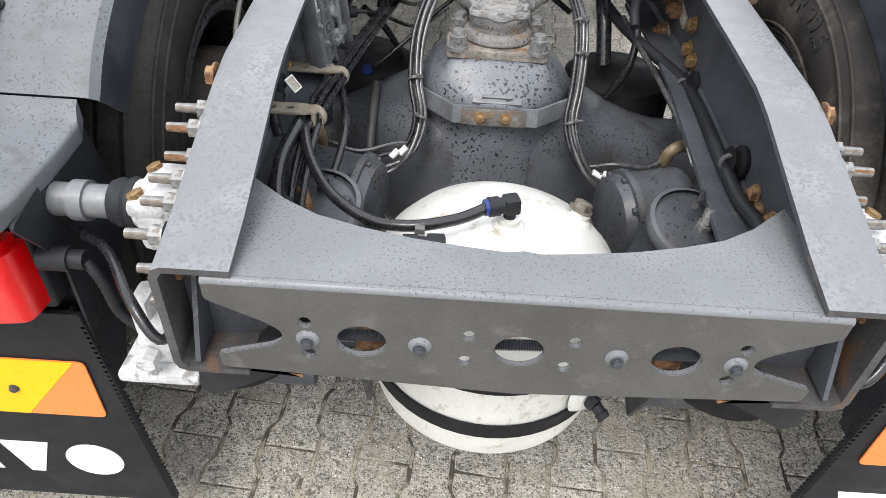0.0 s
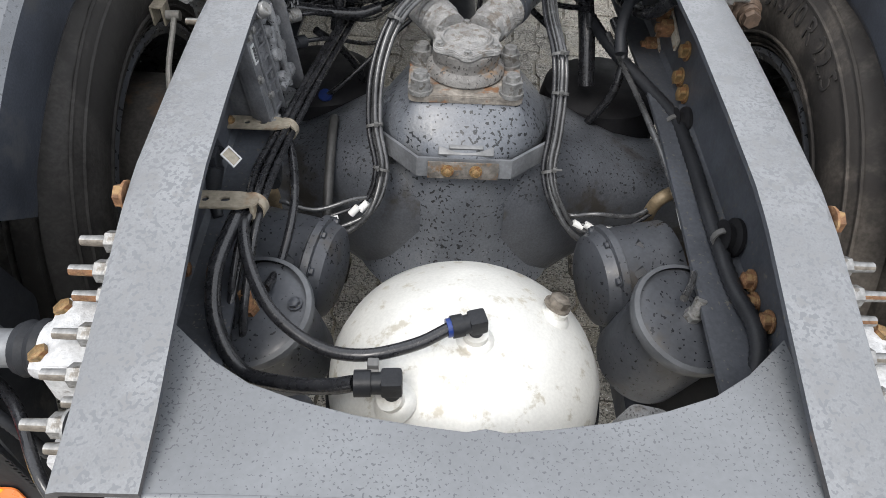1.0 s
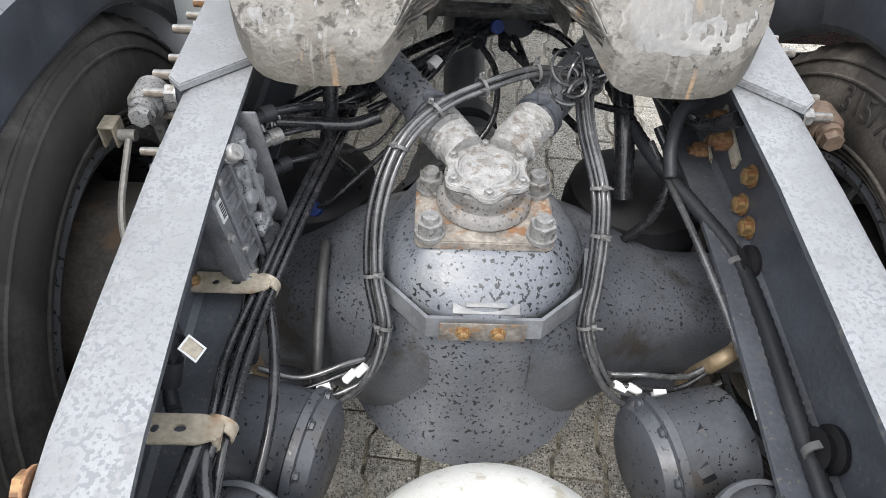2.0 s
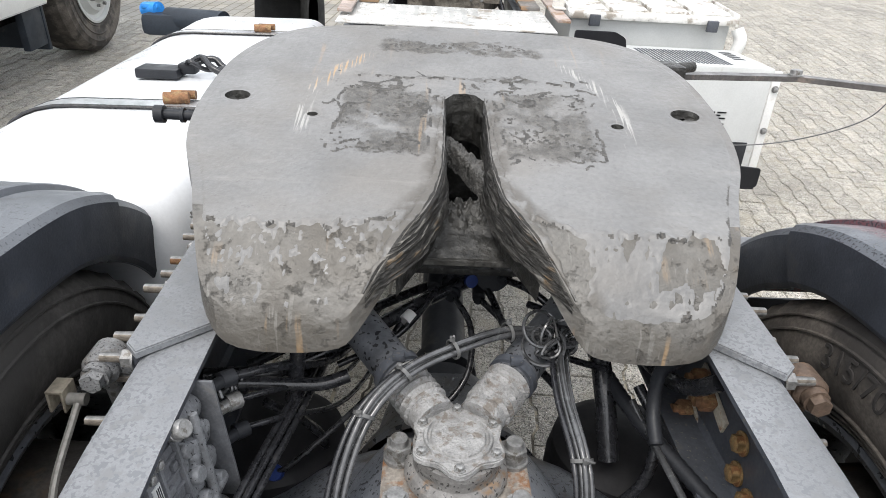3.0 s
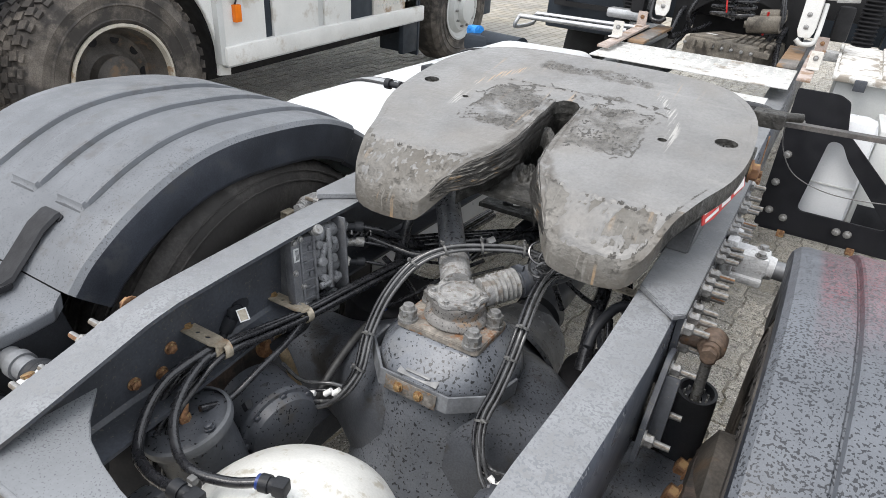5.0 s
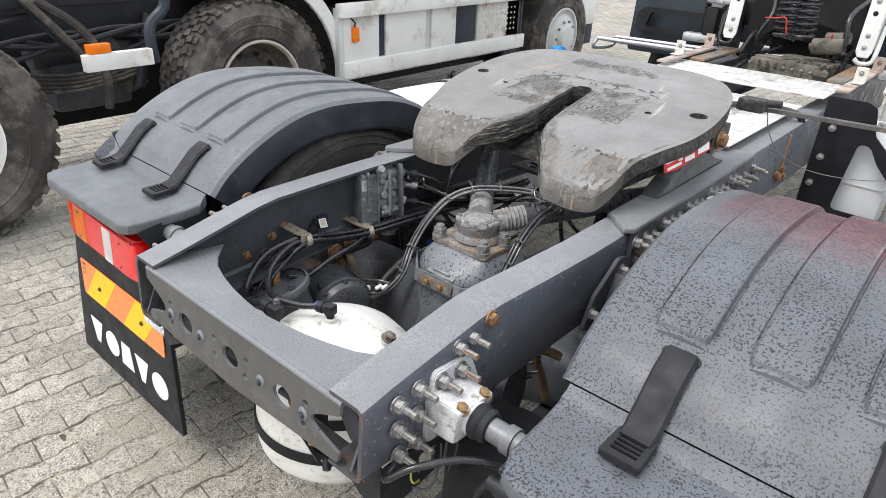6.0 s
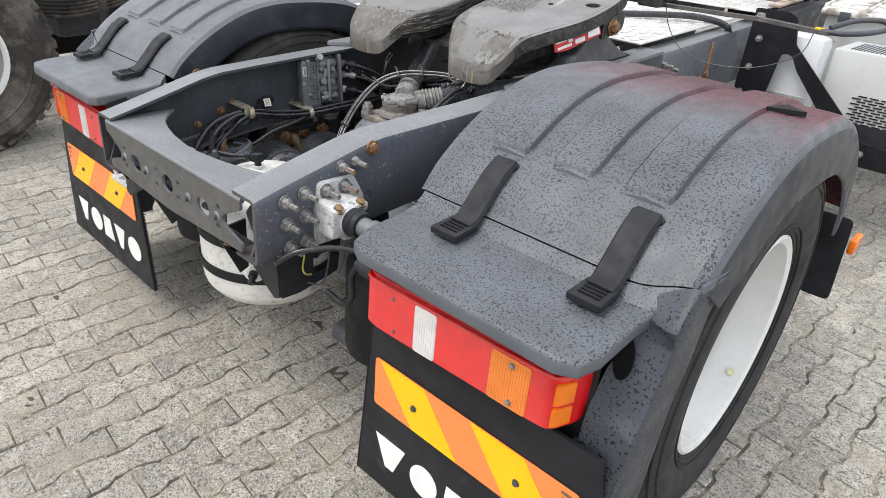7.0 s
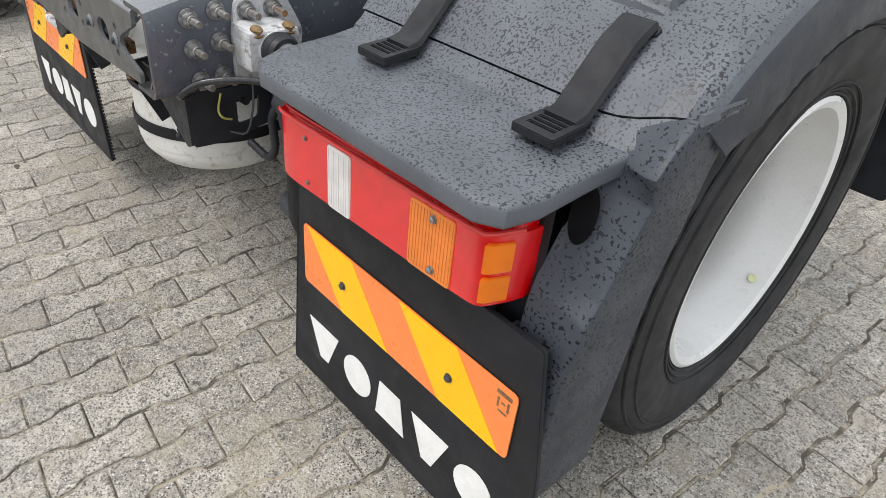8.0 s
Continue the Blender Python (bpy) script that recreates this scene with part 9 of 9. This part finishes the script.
for s in (-1, 1):
    slab("air_valve", (s * 0.52, 3.68, 1.27), (0.08, 0.10, 0.17), void_black, truck, "dark valve unit beside the cab mount", 0.02)

# all that belongs to the gearbox and the cab stands this much higher and further forward; the battery lid slopes up
for ob in set(truck.children) - set_back - tank_part - bracket_part:
    if ob.name.startswith(("chequer_plate", "hose")) and ob in mid_part:
        continue
    shift = Matrix.Translation((0.02, 0.06, 0.065))
    if ob.name.startswith(("battery", "corner_guard")):
        shift = Matrix.Translation((-0.01, 0.06, 0.065)) @ Matrix.Translation((0, 3.24, 1.08)) @ Matrix.Rotation(math.atan(0.09), 4, "X") @ Matrix.Translation((0, -3.24, -1.08))
    ob.matrix_basis = shift @ ob.matrix_basis


# ---- the neighbouring truck ----
# local y runs along its side, local x points outwards, local z up from the rising yard
T2 = Matrix.Translation((-2.78, 2.74, 0.132)) @ Matrix.Rotation(math.atan(0.073), 4, "X") @ Matrix.Diagonal((1.075, 1.075, 1.075, 1))
rig = base("lorry", tuple((T2 @ Vector((-1.2, 0, 0)))), "white and grey lorry parked beside, with chunky dusty tyres", "truck")


def rpart(name, bm, material, label="", parent=None, angle=38):
    bmesh.ops.transform(bm, matrix=T2, verts=bm.verts)
    return part(name, bm, material, parent or rig, label, angle)


def rbox(name, c, s, material, label="", bevel=0.006, parent=None, m=None):
    bm = bmesh.new()
    box(bm, c, s, bevel, m)
    return rpart(name, bm, material, label, parent)


def T_MID(m):
    return m.translation


def tread_blocks(bm, m, r, width):
    """Chevron blocks that stand proud all round the tread."""
    n = 46
    for k in range(n):
        for j in range(4):
            a0 = 2 * math.pi * (k + (0.5 if j % 2 else 0.0)) / n
            z = -0.045 - (width - 0.09) * (j + 0.5) / 4
            skew = 0.20 if j < 2 else -0.20
            fr = m @ Matrix.Rotation(a0, 4, "Z") @ Matrix.Translation((r - 0.002, 0, z)) @ Matrix.Rotation(skew, 4, "X")
            box(bm, (0, 0, 0), (0.024, 2 * math.pi * r / n * 0.62, (width - 0.09) / 4 * 0.9), 0.0, fr)
        a0 = 2 * math.pi * k / n
        for z in (-0.036, -width + 0.036):
            fr = m @ Matrix.Rotation(a0, 4, "Z") @ Matrix.Translation((r - 0.016, 0, z)) @ Matrix.Rotation(0.9 if z > -0.1 else -0.9, 4, "Y")
            box(bm, (0, 0, 0), (0.02, 2 * math.pi * r / n * 0.55, 0.045), 0.0, fr)
    return bm


def lorry_wheel(y, x_out=-0.08, r=0.52, lugs=True, rim_r=0.30, rim_m=None, width=0.32):
    m = Matrix.Translation((x_out, y, r)) @ axis_frame((1, 0, 0))
    bm = bmesh.new()
    k = r / 0.52
    lathe(bm, [(rim_r * 0.98, -0.03), (rim_r * 1.06, -0.012), (rim_r * 1.10, -0.004), (rim_r * 1.12, -0.010), (r * 0.72, -0.004), (r * 0.735, 0.003), (r * 0.75, -0.003), (r * 0.82, 0.0), (r * 0.84, 0.004), (r * 0.855, -0.002), (r * 0.92, -0.008), (r * 0.97, -0.03), (r, -0.05), (r, -width + 0.05), (r * 0.97, -width + 0.03), (r * 0.8, -width), (rim_r, -width + 0.03)], m, 144)
    if lugs:
        # moulded shoulder blocks: every other stretch of the tread stands proud
        bm.verts.ensure_lookup_table()
        for i, v in enumerate(bm.verts):
            ring, k = divmod(i, 144)
            if 10 <= ring <= 13 and k % 4 < 2:
                c = T_MID(m)
                v.co += (v.co - c - (v.co - c).dot(Vector((1, 0, 0))) * Vector((1, 0, 0))).normalized() * -0.010
    w = rpart("wheel", bm, rubber_brown, "dusty tyre with chunky tread" if lugs else "dusty road tyre", angle=30)
    bm = bmesh.new()
    lathe(bm, [(rim_r, -0.02), (rim_r * 1.03, -0.008), (rim_r * 0.99, -0.004), (rim_r * 0.94, -0.03), (rim_r * 0.88, -0.09), (rim_r * 0.80, -0.13), (rim_r * 0.60, -0.15), (rim_r * 0.45, -0.12), (rim_r * 0.44, -0.06), (rim_r * 0.34, -0.03), (0.0, -0.025)] if lugs else
          [(rim_r, -0.02), (rim_r * 1.03, -0.008), (rim_r * 0.97, -0.004), (rim_r * 0.93, -0.03), (rim_r * 0.82, -0.035), (rim_r * 0.70, 0.01), (rim_r * 0.50, 0.02), (rim_r * 0.46, 0.04), (rim_r * 0.40, 0.06), (0.0, 0.07)], m, 48)
    rm = rpart("rim", bm, (rim_grey if rim_m else rim_sooty) if lugs else (rim_m or rim_grey), "grey steel rim", w)
    if lugs:
        bm = bmesh.new()
        lathe(bm, [(rim_r * 1.035, -0.012), (rim_r * 1.04, 0.002), (rim_r * 0.99, 0.004), (rim_r * 0.955, -0.02), (rim_r * 0.935, -0.05), (rim_r * 0.945, -0.05)], m, 48)
        rpart("rim_ring", bm, rim_m or rim_cream, "white rim ring" if rim_m else "cream rim ring with rust", w)
        bm = bmesh.new()
        rpart("tread_block", tread_blocks(bm, m, r, width), rubber_brown, "chunky tread blocks across the tyre", w)
    for i in range(10):
        a = 2 * math.pi * i / 10
        if lugs:
            bm = bmesh.new()
            cyl(bm, m @ Vector((rim_r * 0.72 * math.cos(a), rim_r * 0.72 * math.sin(a), -0.14)), m @ Vector((rim_r * 0.72 * math.cos(a), rim_r * 0.72 * math.sin(a), -0.136)), 0.026, seg=12)
            rpart("hand_hole", bm, plastic_dk, "dark hand hole", w)
        else:
            bm = bmesh.new()
            cyl(bm, m @ Vector((rim_r * 0.57 * math.cos(a), rim_r * 0.57 * math.sin(a), 0.01)), m @ Vector((rim_r * 0.57 * math.cos(a), rim_r * 0.57 * math.sin(a), 0.04)), 0.012, seg=6)
            rpart("wheel_nut", bm, zinc, "", w)
    return w


lorry_wheel(-2.40, 0.0, 0.524, rim_r=0.27, rim_m=rim_mat)
lorry_wheel(-0.655, 0.0, 0.524, rim_r=0.285)
lorry_wheel(2.90, 0.0, 0.49, False, 0.275, panel_grey)
# chassis and gear between the wheels
rbox("chassis_rail", (-0.55, -1.2, 0.93), (0.10, 5.0, 0.24), plastic, "dark chassis rail")
rbox("gear_box", (-0.75, -1.45, 0.62), (0.35, 0.45, 0.4), steel_dark, "dark frame gear between the wheels", 0.04)
# added backing that keeps the view between the wheels dark
rbox("inner_panel", (-1.05, -1.5, 0.72), (0.06, 1.7, 1.0), plastic_dk, "black backing added behind the wheels", 0.02)
rbox("upper_beam", (-0.30, -1.6, 1.10), (0.12, 3.4, 0.10), plastic, "dark frame beam above the wheels", 0.02)
bm = bmesh.new()
cyl(bm, (-0.62, -1.75, 0.78), (-0.62, -1.15, 0.80), 0.10, seg=24)
rpart("air_vessel", bm, steel_dark, "dark air vessel under the lorry")
bm = bmesh.new()
cyl(bm, (-0.45, -1.10, 0.95), (-0.42, -1.25, 0.55), 0.035, seg=14)
rpart("shock_absorber", bm, plastic, "dark shock absorber")
rbox("cross_axle", (-1.2, -0.655, 0.52), (2.0, 0.14, 0.14), steel_dark, "dark axle", 0.05)
rbox("cross_axle", (-1.2, -2.33, 0.52), (2.0, 0.14, 0.14), steel_dark, "dark axle", 0.05)
# unseen block that cuts off light so the ground beneath stays dark
rbox("underside", (-1.27, 1.05, 0.66), (2.2, 2.1, 0.58), plastic_dk, "black block added to darken the space under the lorry body")
for k in range(6):
    bm = bmesh.new()
    tube(bm, [(-0.40 - 0.05 * k, -3.0 + 0.35 * k, 0.90), (-0.36, -2.3 + 0.3 * k, 0.84 - 0.06 * (k % 2)), (-0.38, -1.7 + 0.25 * k, 0.90), (-0.42, -1.2 + 0.2 * k, 0.86 + 0.02 * k)], 0.012 + 0.003 * (k % 3), 8)
    rpart("brake_line", bm, plastic, "dusty black brake line")
for pts, r, m_ in (([(-0.16, -1.86, 1.12), (-0.16, -1.78, 1.02), (-0.16, -1.66, 0.86), (-0.16, -1.58, 0.72)], 0.020, rubber_brown),
                   ([(-0.18, -1.80, 1.10), (-0.18, -1.64, 0.98), (-0.16, -1.56, 0.86), (-0.16, -1.53, 0.70), (-0.18, -1.54, 0.52)], 0.024, rubber_brown),
                   ([(-0.22, -1.84, 1.08), (-0.2, -1.74, 0.92), (-0.22, -1.62, 0.78), (-0.28, -1.54, 0.70)], 0.011, plastic),
                   ([(-0.3, -2.6, 1.0), (-0.28, -2.1, 0.98), (-0.3, -1.8, 1.01)], 0.018, plastic)):
    bm = bmesh.new()
    tube(bm, pts, r, 8)
    rpart("frame_arm", bm, m_, "dusty bent frame arm")
rng = random.Random(11)
for k in range(14):
    y, z = rng.uniform(-1.9, -1.1), rng.uniform(0.55, 1.05)
    if k % 2:
        rbox("frame_fitting", (-0.5 - rng.uniform(0, 0.25), y, z), (0.08, rng.uniform(0.05, 0.16), rng.uniform(0.04, 0.12)), rubber_brown if k % 4 == 1 else plastic, "dusty fitting on the frame", 0.008, m=Matrix.Rotation(rng.uniform(-0.4, 0.4), 4, "X"))
    else:
        bm = bmesh.new()
        cyl(bm, (-0.45, y, z), (-0.55 - rng.uniform(0, 0.1), y + rng.uniform(-0.05, 0.05), z), rng.uniform(0.025, 0.06), seg=14)
        rpart("frame_fitting", bm, steel_dark if k % 4 else rubber_brown, "dusty round fitting on the frame")
for i in range(5):
    bm = bmesh.new()
    tube(bm, [(-0.42, -2.0, 0.64 + 0.022 * i), (-0.42, -1.6, 0.58 + 0.022 * i), (-0.42, -1.2, 0.64 + 0.022 * i)], 0.010, 6)
    rpart("spring_leaf", bm, rubber_brown, "dusty spring leaf")
# side guard stub with lamp
rbox("guard_stub", (-0.03, -1.505, 0.80), (0.05, 0.36, 0.085), panel_white, "white side guard stub", 0.006)
rbox("marker_lamp", (-0.03, -1.60, 0.868), (0.04, 0.12, 0.05), lens_amber, "amber marker lamp", 0.008)
bm = bmesh.new()
tube(bm, [(-0.05, -1.30, 0.76), (-0.05, -1.31, 0.90), (-0.06, -1.28, 0.97), (-0.06, -1.20, 1.04), (-0.06, -1.19, 1.15)], 0.03, 8, 3)
rpart("guard_bracket", bm, slate, "dark bent guard bracket")
# arch moulding and liner over the rear wheel
ao, ai = [], []
for k in range(19):
    a = radians(-8 + 125 * k / 18)
    ao.append((-0.655 + 0.73 * math.cos(a), 0.52 + 0.73 * math.sin(a)))
    ai.append((-0.655 + 0.64 * math.cos(a), 0.52 + 0.64 * math.sin(a)))
bm = bmesh.new()
sheet(bm, ao + ai[::-1], [], 0.03, Matrix.Translation((-0.06, 0, 0)) @ FACE_X, 0.004)
rpart("wheel_arch", bm, panel_white, "white wheel arch moulding")
bm = bmesh.new()
va = [[bm.verts.new((x, y, z)) for x in (-0.06, -0.55)] for y, z in ai]
for p, q in zip(va, va[1:]):
    bm.faces.new((p[0], p[1], q[1], q[0]))
bmesh.ops.recalc_face_normals(bm, faces=bm.faces)
bmesh.ops.solidify(bm, geom=bm.faces[:], thickness=0.006)
rpart("arch_liner", bm, plastic_dk, "black wheel arch liner")
# side panels over the aluminium rail
for y0, y1, m_ in ((0.02, 0.365, panel_white), (0.43, 0.865, panel_white), (0.93, 1.225, panel_white), (1.50, 2.10, dirty_white)):
    rbox("side_panel", (-0.03, (y0 + y1) / 2, 0.75), (0.05, y1 - y0 - 0.006, 0.32), m_, "dirty white side panel", 0.006)
for y, w, m_ in ((0.398, 0.06, slate), (0.898, 0.06, panel_grey)):
    rbox("panel_strip", (-0.04, y, 0.75), (0.04, w, 0.32), m_, "upright strip between side panels", 0.003)
rbox("slate_panel", (-0.04, 1.36, 0.78), (0.05, 0.26, 0.40), slate, "slate blue side panel")
bm = bmesh.new()
for i in range(10):
    for j in range(5):
        cyl(bm, (-0.006, 1.56 + 0.052 * i, 0.66 + 0.045 * j), (-0.002, 1.56 + 0.052 * i, 0.66 + 0.045 * j), 0.009, seg=8)
tagged(rpart("vent_hole", bm, panel_grey, "rows of small embossed vents"), kind="stuff")
rbox("lower_rail", (0.0, 1.085, 0.545), (0.06, 2.17, 0.11), panel_white, "white aluminium side rail", 0.008)
rbox("rail_lip", (0.0, 1.085, 0.486), (0.05, 2.17, 0.010), alu, "bright lower lip", 0.002)
rbox("upper_rail", (0.01, 1.2, 0.945), (0.07, 2.45, 0.09), panel_white, "white aluminium upper rail", 0.008)
for k in range(3):
    rbox("sticker", (0.047, 0.9 + 0.18 * k, 0.955), (0.002, 0.11, 0.045), tag_mat, "pale sticker with unreadable print", 0.0)
rbox("side_lamp", (0.01, 0.12, 0.78), (0.035, 0.05, 0.10), lens_amber, "amber side marker lamp", 0.008)
bm = bmesh.new()
tube(bm, [(0.0, 0.12, 0.83), (0.02, 0.11, 0.86), (0.0, 0.09, 0.89)], 0.006, 6)
rpart("lamp_cable", bm, plastic)
rbox("corner_post", (-0.02, -0.005, 0.73), (0.06, 0.045, 0.46), panel_grey, "grey corner post")
bm = bmesh.new()
cyl(bm, (-0.27, 1.62, 0.50), (-0.27, 2.05, 0.50), 0.13, seg=28)
rpart("round_tank", bm, dirty_white, "dirty cream round tank below the side rail")
rbox("mud_flap", (-0.20, 2.14, 0.62), (0.40, 0.03, 0.86), slate, "slate mud flap behind the front wheel", 0.01)
rbox("wheel_house", (-0.03, 2.02, 0.66), (0.05, 0.22, 0.86), slate, "slate plastic wheel house side", 0.012)
rbox("cab", (-1.22, 2.9, 1.65), (2.4, 1.9, 1.3), green_mat, "green cab of the lorry", 0.08)
rbox("cab_step", (-0.08, 3.36, 0.72), (0.14, 0.30, 0.30), panel_white, "pale cab step", 0.03)
rbox("step_flap", (-0.12, 3.44, 0.50), (0.2, 0.16, 0.26), slate, "dark flap below the cab step", 0.02)
rbox("cab_panel", (-0.06, 3.40, 0.95), (0.10, 0.40, 0.22), green_mat, "green panel before the front wheel", 0.02)
rbox("cargo_body", (-1.24, 0.95, 1.9), (2.42, 2.5, 1.7), panel_white, "white lorry body", 0.02)


# ---- paving, piece by piece ----
pav = base("pavement", (0, 0, 0), "yard of interlocking concrete pavers with sandy joints", "pavement", kind="structure")
rot = Matrix.Rotation(TURN, 4, "Z")


def paver_geometry():
    o = paver_outline()
    inner = [(x * 0.945, y * 0.975) for x, y in o]
    vs = [(x, y, -0.03) for x, y in o] + [(x, y, -0.0028) for x, y in o] + [(x, y, 0.0) for x, y in inner]
    n = len(o)
    fs = []
    for a in (0, n):
        fs += [(a + k, a + (k + 1) % n, a + n + (k + 1) % n, a + n + k) for k in range(n)]
    fs.append(tuple(range(2 * n, 3 * n)))
    return vs, fs


PV, PF = paver_geometry()
me = bpy.data.meshes.new("paver")
me.from_pydata(PV, [], PF)
me.materials.append(paver_mat)
near, far_v, far_f = [], [], []
rng = random.Random(7)
for i in range(-70, 120):
    for j in range(-14, 76):
        c = rot @ Vector((i * ROW, j * LONG + (LONG / 2 if i % 2 else 0), 0))
        if not (-5.5 < c.x < 10.5 and -1.6 < c.y < 13.5) or (c.y > 7 and c.x < -1):
            continue
        dz, tx, ty = rng.uniform(-0.002, 0.002), rng.uniform(-0.012, 0.012), rng.uniform(-0.016, 0.016)
        m = Matrix.Translation((c.x, c.y, dz + ground_z(c.x, c.y))) @ Euler((tx + math.atan(RISE), ty, TURN + rng.uniform(-0.012, 0.012))).to_matrix().to_4x4()
        if (c.x - 0.35) ** 2 / 1.55 ** 2 + (c.y + 0.05) ** 2 / 0.80 ** 2 < 1 or ((c.x - 1.62) ** 2 / 0.35 ** 2 + (c.y - 0.75) ** 2 / 1.0 ** 2 < 1):
            near.append(m)
        else:
            k = len(far_v)
            far_v += [tuple(m @ Vector(v)) for v in PV]
            far_f += [tuple(a + k for a in f) for f in PF]
for m in near[:300]:
    ob = new("paver", me)
    ob.parent = pav
    ob.matrix_basis = m
for m in near[300:]:
    k = len(far_v)
    far_v += [tuple(m @ Vector(v)) for v in PV]
    far_f += [tuple(a + k for a in f) for f in PF]
fm = bpy.data.meshes.new("far_pavers")
fm.from_pydata(far_v, [], far_f)
fm.materials.append(paver_mat)
fo = hang(new("far_pavers", fm), pav)
tagged(fo, kind="stuff")

# sand lying unevenly in and over the joints
xs, ys = np.arange(-2.3, 3.3, 0.017), np.arange(-1.5, 2.1, 0.017)
sv = []
for y in ys:
    for x in xs:
        h = ground_z(x, y) + noise.noise(Vector((x * 3.1, y * 3.1, 0))) * 0.0016 + noise.noise(Vector((x * 16, y * 16, 5))) * 0.0030 + noise.noise(Vector((x * 45, y * 45, 9))) * 0.0030
        sv.append((x, y, -0.0044 + h))
nx = len(xs)
sf = [(j * nx + i, j * nx + i + 1, (j + 1) * nx + i + 1, (j + 1) * nx + i) for j in range(len(ys) - 1) for i in range(nx - 1)]
# worms of pale sand squeezed up along the toothed joints
half_long = LONG / 2 - 0.0017
base_faces = len(sf)
for i in range(-70, 120):
    strip = []
    for k in range(-260, 420):
        yl = 0.009 * k
        v = (yl - (LONG / 2 if i % 2 else 0)) / LONG
        v = abs((v - math.floor(v + 0.5)) * LONG) / half_long
        off = 0.0085 * (1 - 2 * min(1, max(0, (0.62 - v) / 0.24)))
        c = rot @ Vector((i * ROW + ROW / 2 + off, yl, 0))
        if not (-1.5 < c.x < 2.7 and -1.2 < c.y < 1.6):
            strip = []
            continue
        fat = noise.noise(Vector((c.x * 13, c.y * 13, 21))) + 0.5 * noise.noise(Vector((c.x * 60, c.y * 60, 22)))
        wide = 0.003 + 0.011 * max(0.0, fat - 0.08)
        top = -0.0045 + 0.011 * max(-0.1, fat - 0.08)
        row = []
        for q, f in ((-1, 0.0), (-0.5, 0.8), (0, 1.0), (0.5, 0.8), (1, 0.0)):
            side = rot @ Vector((wide * q + 0.003 * noise.noise(Vector((c.x * 90, c.y * 90, q))), 0, 0))
            row.append(len(sv))
            sv.append((c.x + side.x, c.y + side.y, ground_z(c.x, c.y) - 0.006 + (top + 0.006) * f + 0.0012 * noise.noise(Vector((c.x * 200, c.y * 200, q * 3)))))
        if strip:
            sf += [(strip[n_], strip[n_ + 1], row[n_ + 1], row[n_]) for n_ in range(4)]
        strip = row
sm = bpy.data.meshes.new("joint_sand")
sm.from_pydata(sv, [], sf)
sm.materials.append(soil)
sm.materials.append(worm_sand)
sm.polygons.foreach_set("material_index", [0] * base_faces + [1] * (len(sf) - base_faces))
for f in sm.polygons:
    f.use_smooth = True
tagged(new("joint_sand", sm), "pale damp sand lying in the paver joints", "sand", kind="stuff")
